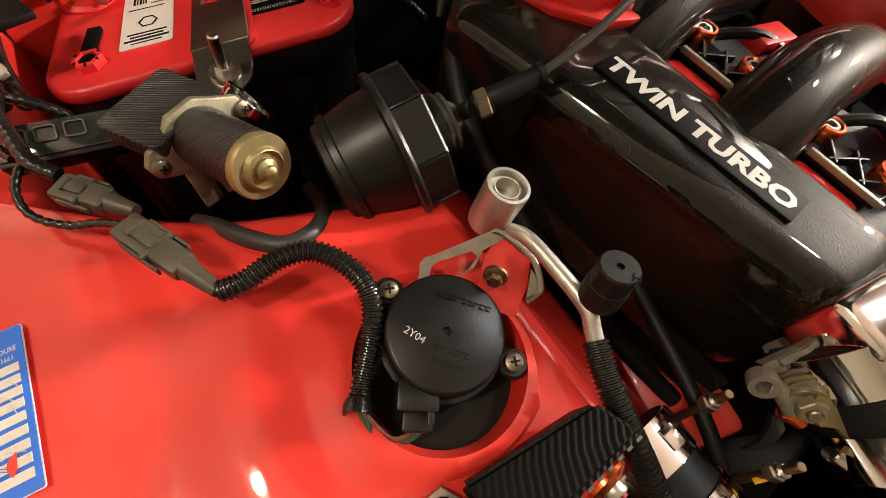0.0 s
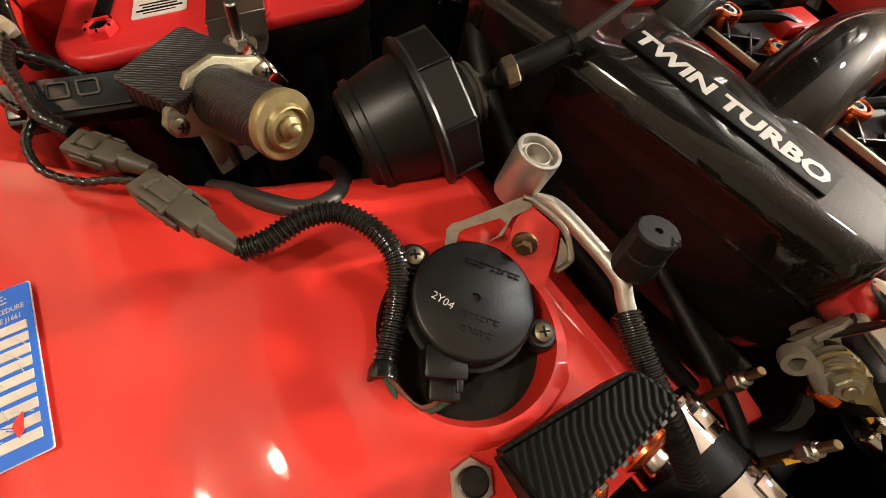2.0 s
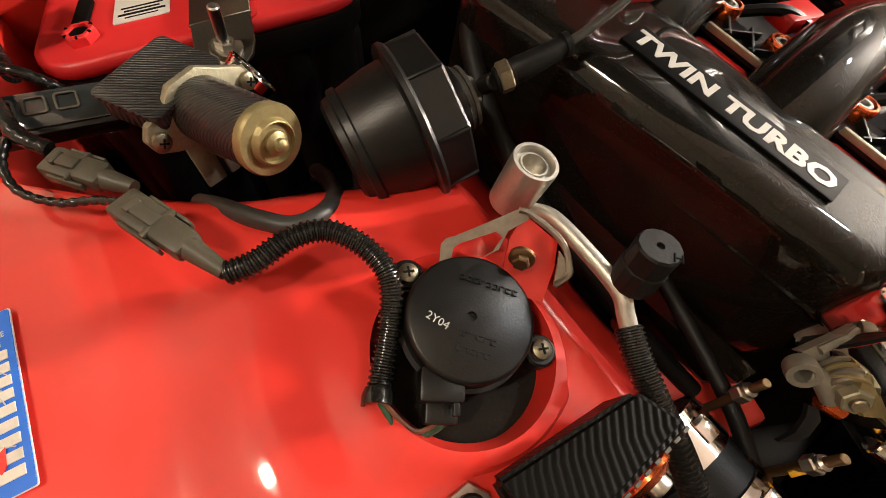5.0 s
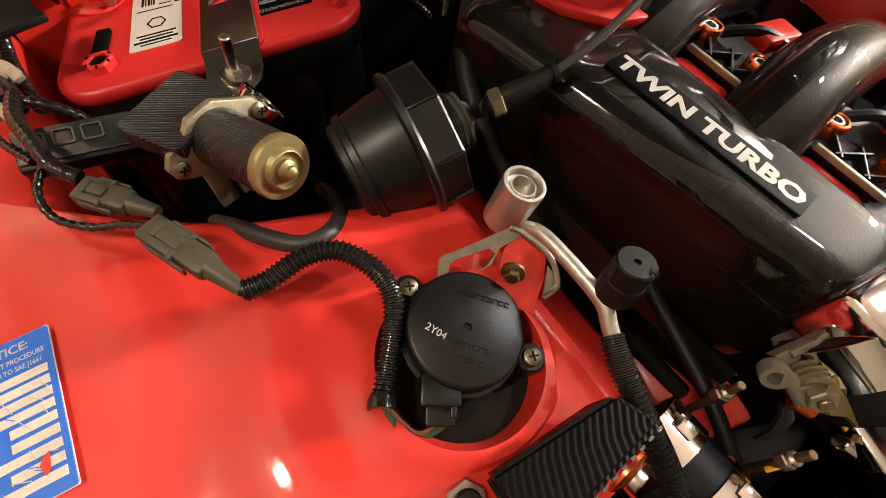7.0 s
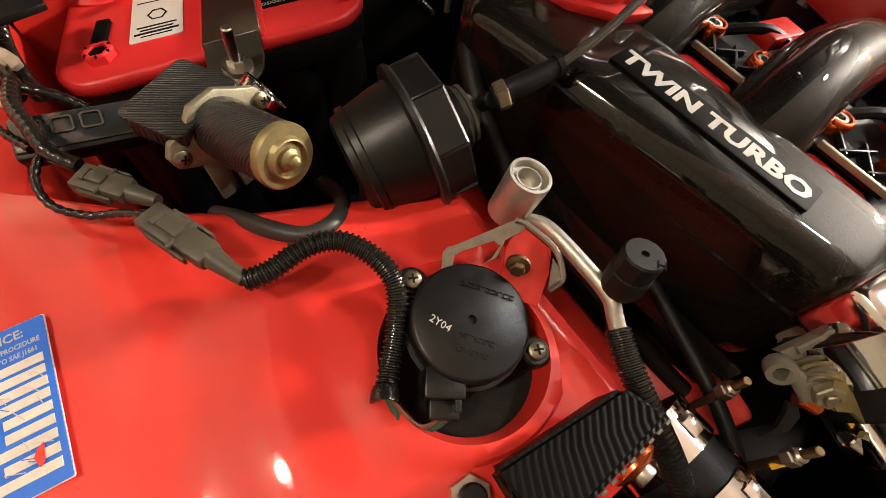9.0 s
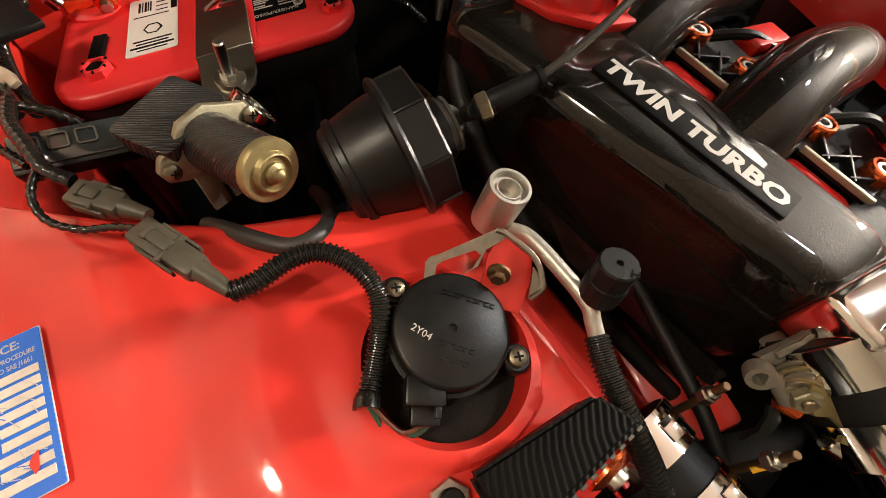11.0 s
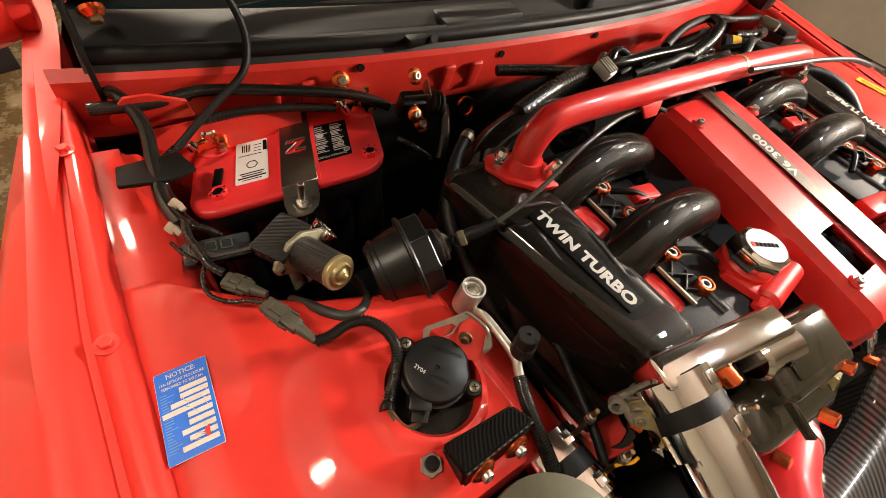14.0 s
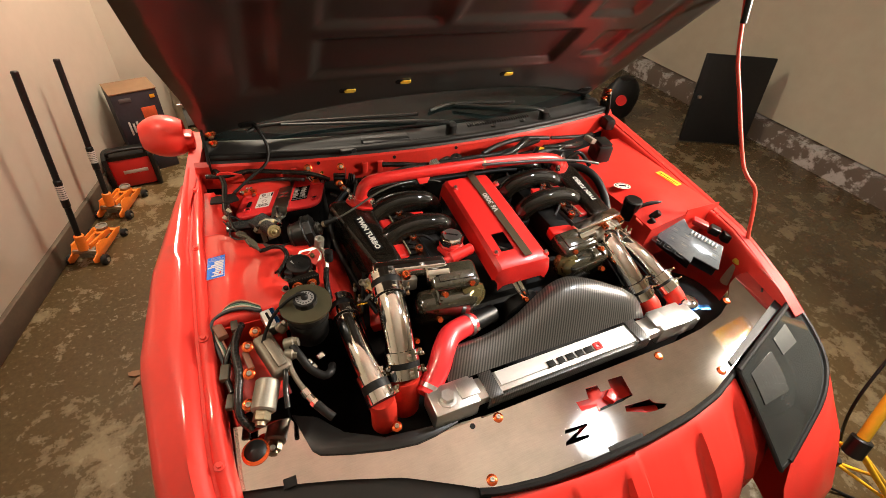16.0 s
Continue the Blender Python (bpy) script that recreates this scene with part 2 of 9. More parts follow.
BLUE_AN = mat("blue_anodised", (0.03, 0.14, 0.42), 0.25, metal=0.9, var=0.1, scale=60)
COPPERY = mat("coppery_brass", (0.20, 0.125, 0.065), 0.55, metal=1, var=0.2, scale=80)
OLIVE_HEX = mat("smoked_brass_tensioner", (0.16, 0.13, 0.05), 0.2, metal=0.5, coat=0.9, var=0.4, scale=40)


def floor_material():
    m = bpy.data.materials.new("stained_sealed_concrete")
    t, p = nodes_of(m)
    co = t.nodes.new("ShaderNodeTexCoord").outputs["Object"]
    big, mid, fine = noise_tex(t, co, 0.9, 5), noise_tex(t, co, 6.5, 7, 0.72), noise_tex(t, co, 55, 5, 0.7)
    base = ramp(t, maths(t, "ADD", maths(t, "MULTIPLY", big, 0.5), maths(t, "MULTIPLY", fine, 0.5)), [(0.35, (0.042, 0.027, 0.011)), (0.65, (0.094, 0.062, 0.026))])
    worn = ramp(t, maths(t, "ADD", maths(t, "MULTIPLY", mid, 0.75), maths(t, "MULTIPLY", big, 0.30)), [(0.545, (0, 0, 0)), (0.625, (1, 1, 1))])
    spots = ramp(t, noise_tex(t, co, 38, 4, 0.6), [(0.60, (0, 0, 0)), (0.66, (1, 1, 1))])
    c = mixer(t, maths(t, "MULTIPLY", worn, 0.60), base, (0.25, 0.195, 0.110))
    c = mixer(t, maths(t, "MULTIPLY", spots, 0.35), c, (0.33, 0.28, 0.20))
    t.links.new(c, p.inputs["Base Color"])
    t.links.new(maths(t, "ADD", maths(t, "MULTIPLY", worn, 0.22), maths(t, "ADD", maths(t, "MULTIPLY", fine, 0.2), 0.14)), p.inputs["Roughness"])
    b = t.nodes.new("ShaderNodeBump")
    b.inputs["Strength"].default_value, b.inputs["Distance"].default_value = 0.35, 0.004
    t.links.new(maths(t, "ADD", mid, maths(t, "MULTIPLY", fine, 0.4)), b.inputs["Height"])
    t.links.new(b.outputs[0], p.inputs["Normal"])
    return m


def stem_material():
    m = bpy.data.materials.new("flaking_concrete_footing")
    t, p = nodes_of(m)
    co = t.nodes.new("ShaderNodeTexCoord").outputs["Object"]
    patch = ramp(t, noise_tex(t, co, 5, 6, 0.7), [(0.50, (0.10, 0.075, 0.055)), (0.56, (0.42, 0.40, 0.37))])
    t.links.new(mixer(t, maths(t, "MULTIPLY", noise_tex(t, co, 40, 4), 0.4), patch, (0.08, 0.06, 0.045)), p.inputs["Base Color"])
    p.inputs["Roughness"].default_value = 0.8
    b = t.nodes.new("ShaderNodeBump")
    b.inputs["Strength"].default_value, b.inputs["Distance"].default_value = 0.6, 0.006
    t.links.new(noise_tex(t, co, 25, 5), b.inputs["Height"])
    t.links.new(b.outputs[0], p.inputs["Normal"])
    return m


FLOOR, STEM = floor_material(), stem_material()


# ---- shapes ----
class Geo:
    """Vertices and faces of one mesh, gathered from simple solids."""

    def __init__(self):
        self.v, self.f = [], []

    def add(self, vs, fs, m=None):
        n = len(self.v)
        self.v += [tuple(m @ Vector(p)) if m else tuple(p) for p in vs]
        self.f += [tuple(n + i for i in f) for f in fs]
        return self

    def take(self, bm, m=None):
        bm.verts.ensure_lookup_table()
        bm.verts.index_update()
        self.add([v.co.copy() for v in bm.verts], [[v.index for v in f.verts] for f in bm.faces], m)
        bm.free()
        return self

    def box(self, c, s, rot=(0, 0, 0), bev=0.0, seg=2):
        bm = bmesh.new()
        bmesh.ops.create_cube(bm, size=1)
        bmesh.ops.scale(bm, vec=s, verts=bm.verts)
        if bev:
            bmesh.ops.bevel(bm, geom=bm.edges[:], offset=bev, segments=seg, affect="EDGES", profile=0.5)
        return self.take(bm, pose(*c, *rot))

    def obox(self, m, s, bev=0.0, seg=2):
        bm = bmesh.new()
        bmesh.ops.create_cube(bm, size=1)
        bmesh.ops.scale(bm, vec=s, verts=bm.verts)
        if bev:
            bmesh.ops.bevel(bm, geom=bm.edges[:], offset=bev, segments=seg, affect="EDGES", profile=0.5)
        return self.take(bm, m)

    def lathe(self, prof, m, seg=24, closed=False):
        """prof: (radius, height) pairs, turned about the z axis of m."""
        vs, fs, n = [], [], len(prof)
        for r, h in prof:
            for k in range(seg):
                a = 2 * math.pi * k / seg
                vs.append((r * math.cos(a), r * math.sin(a), h))
        for i in range(n - 1 + (1 if closed else 0)):
            j = (i + 1) % n
            for k in range(seg):
                q = (k + 1) % seg
                fs.append((i * seg + k, i * seg + q, j * seg + q, j * seg + k))
        if not closed:
            if prof[0][0] > 1e-6:
                fs.append(tuple(reversed(range(seg))))
            if prof[-1][0] > 1e-6:
                fs.append(tuple((n - 1) * seg + k for k in range(seg)))
        return self.add(vs, fs, m)

    def cyl(self, a, b, r, r2=None, seg=20, bev=0.0):
        a, b = Vector(a), Vector(b)
        h, r2 = (b - a).length, r if r2 is None else r2
        prof = [(r, 0), (r2, h)] if not bev else [(r - bev, 0), (r, bev), (r2, h - bev), (r2 - bev, h)]
        return self.lathe(prof, along(a, b), seg)

    def hexa(self, a, b, r, seg=6, bev=0.0008):
        return self.cyl(a, b, r, seg=seg, bev=bev)

    def tube(self, pts, r, seg=12, steps=6, caps=True, rib=None, flat=1.0):
        """A bent pipe through pts; r: a number or a function of 0..1. rib: (pitch, depth) for corrugated conduit."""
        p = spline(pts, steps)
        ln = [0]
        for i in range(1, len(p)):
            ln.append(ln[-1] + (p[i] - p[i - 1]).length)
        if rib:
            n = max(4, int(ln[-1] / rib[0] * 4))
            p, ln = resample(p, ln, n)
        vs, fs = [], []
        up = Vector((0, 0, 1))
        for i, c in enumerate(p):
            d = (p[min(i + 1, len(p) - 1)] - p[max(i - 1, 0)]).normalized()
            side = d.cross(up)
            if side.length < 1e-3:
                side = d.cross(Vector((0, 1, 0)))
            side.normalize()
            u2 = side.cross(d).normalized()
            up = u2
            s = ln[i] / ln[-1]
            rad = r(s) if callable(r) else r
            if rib:
                rad -= rib[1] * (i % 4 in (0, 1))
            for k in range(seg):
                a = 2 * math.pi * k / seg
                vs.append(c + side * (rad * math.cos(a)) + u2 * (rad * flat * math.sin(a)))
        for i in range(len(p) - 1):
            for k in range(seg):
                q = (k + 1) % seg
                fs.append((i * seg + k, i * seg + q, (i + 1) * seg + q, (i + 1) * seg + k))
        if caps:
            fs.append(tuple(reversed(range(seg))))
            fs.append(tuple((len(p) - 1) * seg + k for k in range(seg)))
        return self.add(vs, fs)

    def prism(self, out, h, m, bev=0.0, seg=2, holes=()):
        """An outline in the xy plane of m, h thick along its z."""
        bm = bmesh.new()
        if holes:
            es = []
            for loop in (out, *holes):
                lv = [bm.verts.new((x, y, 0)) for x, y in loop]
                es += [bm.edges.new((lv[i], lv[(i + 1) % len(lv)])) for i in range(len(lv))]
            bmesh.ops.triangle_fill(bm, edges=es, use_beauty=True)
        else:
            bm.faces.new([bm.verts.new((x, y, 0)) for x, y in out])
        bmesh.ops.recalc_face_normals(bm, faces=bm.faces)
        ex = bmesh.ops.extrude_face_region(bm, geom=bm.faces[:])
        bmesh.ops.translate(bm, vec=(0, 0, h), verts=[g for g in ex["geom"] if isinstance(g, bmesh.types.BMVert)])
        bmesh.ops.recalc_face_normals(bm, faces=bm.faces)
        if bev:
            sharp = [e for e in bm.edges if len(e.link_faces) == 2 and e.calc_face_angle(0) > 0.6]
            bmesh.ops.bevel(bm, geom=sharp, offset=bev, segments=seg, affect="EDGES", profile=0.5)
        return self.take(bm, m)

    def sheet(self, rows, thick=0.0, wrap=False, skip=()):
        """A skin through rows of points, with thickness along its normals."""
        nu, nv = len(rows), len(rows[0])
        vs = [Vector(p) for r in rows for p in r]
        fs = []
        for i in range(nu - 1):
            for j in range(nv - 1 + (1 if wrap else 0)):
                k = (j + 1) % nv
                if (i, j) in skip:
                    continue
                fs.append((i * nv + j, i * nv + k, (i + 1) * nv + k, (i + 1) * nv + j))
        if not thick:
            return self.add(vs, fs)
        bm = bmesh.new()
        bv = [bm.verts.new(p) for p in vs]
        for f in fs:
            try:
                bm.faces.new([bv[i] for i in f])
            except ValueError:
                pass
        bm.normal_update()
        bmesh.ops.solidify(bm, geom=bm.faces[:], thickness=thick)
        return self.take(bm)

    def text(self, word, m, size, depth=0.0004, bold=0.0, squeeze=1.0, align="CENTER", shear=0.0):
        cu = bpy.data.curves.new("lettering", "FONT")
        cu.body, cu.size, cu.extrude, cu.align_x, cu.align_y = word, size, depth, align, "CENTER"
        cu.offset, cu.resolution_u, cu.shear = bold, 2, shear
        ob = bpy.data.objects.new("lettering", cu)
        scene.collection.objects.link(ob)
        me = bpy.data.meshes.new_from_object(ob)
        mm = m @ Matrix.Diagonal((squeeze, 1, 1, 1))
        self.add([v.co.copy() for v in me.vertices], [list(p.vertices) for p in me.polygons], mm)
        bpy.data.objects.remove(ob)
        bpy.data.curves.remove(cu)
        bpy.data.meshes.remove(me)
        return self


def along(a, b):
    a, b = Vector(a), Vector(b)
    return Matrix.Translation(a) @ (b - a).to_track_quat("Z", "Y").to_matrix().to_4x4()


def basis(o, x, y):
    """A frame at o whose x axis points along x, with y roughly along y."""
    x = Vector(x).normalized()
    z = x.cross(Vector(y)).normalized()
    y = z.cross(x)
    m = Matrix((x, y, z)).transposed().to_4x4()
    return Matrix.Translation(o) @ m


def spline(pts, steps):
    p = [Vector(q) for q in pts]
    if len(p) < 3 or steps < 2:
        return p
    out = []
    for i in range(len(p) - 1):
        a, b, c, d = p[max(i - 1, 0)], p[i], p[i + 1], p[min(i + 2, len(p) - 1)]
        for k in range(steps):
            t = k / steps
            out.append(0.5 * ((2 * b) + (c - a) * t + (2 * a - 5 * b + 4 * c - d) * t * t + (3 * b - a - 3 * c + d) * t ** 3))
    return out + [p[-1]]


def resample(p, ln, n):
    out, j = [], 0
    for i in range(n + 1):
        s = ln[-1] * i / n
        while j < len(ln) - 2 and ln[j + 1] < s:
            j += 1
        w = (s - ln[j]) / max(1e-9, ln[j + 1] - ln[j])
        out.append(p[j].lerp(p[j + 1], min(1, max(0, w))))
    return out, [ln[-1] * i / n for i in range(n + 1)]


def rounded(w, h, r, n=5, cx=0.0, cy=0.0):
    o = []
    for sx, sy, a0 in ((1, 1, 0), (-1, 1, 90), (-1, -1, 180), (1, -1, 270)):
        for k in range(n + 1):
            a = radians(a0 + 90 * k / n)
            o.append((cx + sx * (w / 2 - r) + r * math.cos(a), cy + sy * (h / 2 - r) + r * math.sin(a)))
    return o


def ring(r, n=24, cx=0.0, cy=0.0, rev=False):
    o = [(cx + r * math.cos(2 * math.pi * k / n), cy + r * math.sin(2 * math.pi * k / n)) for k in range(n)]
    return o[::-1] if rev else o


def lerp_table(tab, x):
    xs, ys = [a for a, _ in tab], [b for _, b in tab]
    return float(np.interp(x, xs, ys))


def part(name, geo, material, parent, label="", angle=38, flat=False):
    me = bpy.data.meshes.new(name)
    me.from_pydata(geo.v, [], geo.f)
    me.validate()
    bm = bmesh.new()
    bm.from_mesh(me)
    bmesh.ops.recalc_face_normals(bm, faces=bm.faces)
    bm.to_mesh(me)
    bm.free()
    if not flat:
        me.shade_smooth()
        me.set_sharp_from_angle(angle=radians(angle))
    me.materials.append(material)
    ob = new(name, me)
    if parent is not None:
        ob.parent = parent
        ob.matrix_parent_inverse = parent.matrix_basis.inverted() if parent.type == "EMPTY" else Matrix()
    if label:
        ob["label"] = label
    return ob


def thing(name, at, label, category, group="", kind=""):
    e = new(name)
    e.empty_display_size = 0.05
    e.location = at
    bpy.context.view_layer.update()
    return tagged(e, label, category, group, kind)


def solid(name, geo, material, label, category, group="", kind="", angle=38):
    return tagged(part(name, geo, material, None, "", angle), label, category, group, kind)


def bolt_on(parent, at, axis, r=0.006, head=0.004, washer=ORANGE_AN, cap=BOLT, name="bolt", wr=1.9, label="orange anodised washer with a steel bolt"):
    """A cap screw with a cupped washer."""
    a = Vector(at)
    d = Vector(axis).normalized()
    g = Geo().lathe([(0, 0), (r * wr, 0), (r * wr, 0.0015), (r * 1.25, 0.004), (r * 0.9, 0.004), (0, 0.002)], along(a, a + d), 20)
    w = part(name, g, washer, parent, label)
    g = Geo().lathe([(r * 0.8, 0.002), (r * 0.85, 0.002 + head), (r * 0.75, 0.003 + head), (r * 0.42, 0.003 + head), (r * 0.4, 0.002 + head * 0.4), (0, 0.002 + head * 0.4)], along(a, a + d), 16)
    part("bolt_head", g, cap, w)
    return w


# ---- garage ----
XL, XR, YB, YF, ZC = -2.85, 3.62, 4.25, -2.6, 2.85
# the car stands a little askew to the walls: left wall and door wall meet at this corner
KX, KY = -1.262, 3.285
LM = basis((KX, KY, 0), (0.25, 0.968, 0), (-0.968, 0.25, 0))
BM = basis((KX, KY, 0), (0.982, 0.19, 0), (-0.19, 0.982, 0))
W = "structure"
solid("floor", Geo().box(((XL + XR) / 2, (YB + YF) / 2, -0.06), (XR - XL + 0.6, YB - YF + 0.6, 0.12)), FLOOR, "brown stained sealed concrete garage floor with worn patches", "floor", kind=W)
solid("ceiling", Geo().box(((XL + XR) / 2, (YB + YF) / 2, ZC + 0.06), (XR - XL + 0.6, YB - YF + 0.6, 0.12)), CEIL, "plain white painted garage ceiling", "ceiling", kind=W)
solid("wall_left", Geo().obox(LM @ pose(-3.05, 0.075, ZC / 2), (6.3, 0.15, ZC)), WALL, "cream painted drywall garage wall", "wall", kind=W)
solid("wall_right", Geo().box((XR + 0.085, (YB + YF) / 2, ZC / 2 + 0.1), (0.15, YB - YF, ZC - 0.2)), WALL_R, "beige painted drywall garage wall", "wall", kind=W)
solid("wall_front", Geo().box(((XL + XR) / 2, YF - 0.075, ZC / 2), (XR - XL + 0.3, 0.15, ZC)), WALL, "plain cream end wall of the garage", "wall", kind=W)
D0, D1, DZ, WL = 0.25, 4.55, 2.25, 5.05
g = Geo().obox(BM @ pose(D0 / 2, 0.075, ZC / 2), (D0, 0.15, ZC)).obox(BM @ pose((WL + D1) / 2, 0.075, ZC / 2), (WL - D1, 0.15, ZC))
g.obox(BM @ pose((D0 + D1) / 2, 0.075, (DZ + ZC) / 2), (D1 - D0, 0.15, ZC - DZ))
solid("wall_back", g, WALL, "cream wall round the garage door opening", "wall", kind=W)
gd = thing("garage_door", (0.95, 3.75, 0), "closed grey sectional steel garage door with horizontal struts", "garage door", kind=W)
for i in range(10):
    z = 0.015 + 0.222 * i
    panel = part("panel", Geo().obox(BM @ pose((D0 + D1) / 2, 0.075, z + 0.109), (D1 - D0 - 0.02, 0.04, 0.215), 0.006), DOORPAINT, gd)
    part("strut", Geo().obox(BM @ pose((D0 + D1) / 2, 0.046, z + 0.200), (D1 - D0 - 0.04, 0.020, 0.018), 0.004), ALLOY, panel, "galvanised strut")
    for k in range(1, 5):
        part("stile", Geo().obox(BM @ pose(D0 + (D1 - D0) * k / 5, 0.050, z + 0.105), (0.04, 0.010, 0.20), 0.003), DOORPAINT, panel)
    part("hinge", Geo().obox(BM @ pose(D0 + 0.075, 0.040, z + 0.205), (0.05, 0.014, 0.034), 0.004), ALLOY, panel)
g = Geo().obox(BM @ pose(D0 + 0.020, 0.010, 1.2), (0.040, 0.035, 2.4), 0.004).obox(BM @ pose(D0 + 0.004, -0.020, 1.2), (0.014, 0.03, 2.4), 0.003)
part("track", g, ALLOY, gd, "galvanised vertical door track")
for i in range(9):
    part("track_bracket", Geo().obox(BM @ pose(D0 + 0.025, -0.012, 0.2 + 0.25 * i), (0.07, 0.012, 0.026), 0.003), ALLOY, gd)
# footing of the right wall: a rough concrete stem standing proud
rows = []
for i in range(60):
    y = YF + (YB - YF) * i / 59
    j = 0.012 * noise.noise((y * 3, 1, 0)) + 0.008 * noise.noise((y * 11, 4, 0))
    rows.append([(XR - 0.05 + j, y, 0.0), (XR - 0.055 + j, y, 0.09 + j), (XR - 0.045 + j, y, 0.165 + j * 0.8), (XR + 0.01, y, 0.185 + j), (XR + 0.05, y, 0.19)])
solid("footing_right", Geo().sheet(rows), STEM, "rough flaking concrete footing under the drywall", "footing", kind=W, angle=60)
g = Geo().obox(LM @ pose(-3.0, -0.012, 0.06), (5.9, 0.024, 0.12), 0.004).obox(BM @ pose(D0 / 2, -0.010, 0.045), (D0 - 0.01, 0.020, 0.09), 0.004)
solid("baseboard", g, mat("dirty_dark_baseboard", (0.075, 0.055, 0.035), 0.7, var=0.35, scale=8, bump=0.2, bscale=80), "dirty dark baseboard along the wall", "baseboard", kind=W)

# ceiling lights
def ceiling_light(name, at, size, colour, strength, label):
    e = thing(name, at, label, "ceiling light")
    x, y, z = at
    part("housing", Geo().box((x, y, z + 0.075), (size[0] + 0.04, size[1] + 0.04, 0.10), bev=0.008), CEIL, e)
    part("diffuser", Geo().box((x, y, z + 0.016), (size[0], size[1], 0.014), bev=0.004), glow(name + "_diffuser", colour, strength), e, "glowing diffuser")


ceiling_light("led_ceiling_light", (LED_AT[0], LED_AT[1], 2.735), (0.16, 0.16), (0.80, 0.92, 1.0), 30, "small square cold-white ceiling light, lit")
ceiling_light("tube_ceiling_light", (REAR_AT[0], REAR_AT[1], 2.735), (1.2, 0.16), (1.0, 0.84, 0.62), 9, "long warm-white tube light on the ceiling, lit")
ceiling_light("bulkhead_light", (TUBE_AT[0], TUBE_AT[1], 2.735), (0.13, 0.26), (1.0, 0.83, 0.60), 14, "small warm-white bulkhead light on the ceiling, lit")

# ---- things along the wall ----
carton = thing("product_carton", (-1.22, 2.86, 0.0), "tall printed cardboard carton standing behind a red toolbox", "carton")
cm = basis((-1.165, 2.905, 0.0), (1, 0.32, 0), (-0.32, 1, 0)) @ Matrix.Diagonal((0.88, 0.60, 0.82, 1))
part("box_body", Geo().obox(cm @ pose(0, 0.06, 0.40), (0.27, 0.30, 0.44), 0.006), CARTON_PRINT, carton, "dark printed carton sides")
part("lid_flap", Geo().obox(cm @ pose(0, 0.06, 0.625), (0.275, 0.305, 0.010), 0.003), CARTON, carton, "brown cardboard top flap")
part("carton_foot", Geo().obox(cm @ pose(0, 0.06, 0.09), (0.25, 0.28, 0.18), 0.006), CARTON_PRINT, carton)
g = Geo().obox(cm @ pose(0.055, -0.0925, 0.44), (0.085, 0.003, 0.13), 0.001).obox(cm @ pose(0.075, -0.0930, 0.34), (0.05, 0.003, 0.07), 0.001)
part("printed_picture", g, PRINT_ORANGE, carton, "orange-red picture print")
g = Geo()
for i, w in enumerate((0.10, 0.07, 0.09)):
    g.obox(cm @ pose(-0.085 + i * 0.022, -0.0925, 0.37), (0.012, 0.003, w), 0.0008)
part("print_block", g, LBL_TEXT, carton, "pale printed bars")
part("yellow_mark", Geo().obox(cm @ pose(0.10, -0.0925, 0.575), (0.03, 0.003, 0.025), 0.001), YELLOW, carton)
part("top_print", Geo().obox(cm @ pose(-0.06, -0.0925, 0.575), (0.07, 0.003, 0.03), 0.001), mat("grey_print", (0.12, 0.11, 0.11), 0.6), carton)

tb = thing("toolbox", (-1.31, 2.72, 0), "red plastic toolbox with black corners and a folded handle", "toolbox")
tm = basis((-1.275, 2.745, 0.0), (1, 0.12, 0), (-0.12, 1, 0)) @ Matrix.Diagonal((0.78, 0.80, 0.86, 1))
part("box_body", Geo().obox(tm @ pose(0, 0, 0.115), (0.27, 0.15, 0.21), 0.012), TOOL_RED, tb)
for sx in (-1, 1):
    part("side_frame", Geo().obox(tm @ pose(sx * 0.148, -0.01, 0.125), (0.032, 0.18, 0.25), 0.010), BLACK, tb, "black ribbed corner frame")
part("lid", Geo().obox(tm @ pose(0, 0, 0.235), (0.27, 0.155, 0.035), 0.010), BLACK, tb, "black lid")
part("handle", Geo().tube([tm @ Vector(p) for p in ((-0.12, -0.06, 0.25), (-0.10, -0.07, 0.285), (0.10, -0.07, 0.285), (0.12, -0.06, 0.25))], 0.009, 10), POWDER, tb, "black bar handle")
part("wordmark_bar", Geo().obox(tm @ pose(0.02, -0.0760, 0.125), (0.16, 0.003, 0.026), 0.001), LBL_TEXT, tb, "white wordmark band")
part("foot", Geo().obox(tm @ pose(0, 0, 0.012), (0.25, 0.14, 0.022), 0.004), BLACK, tb)


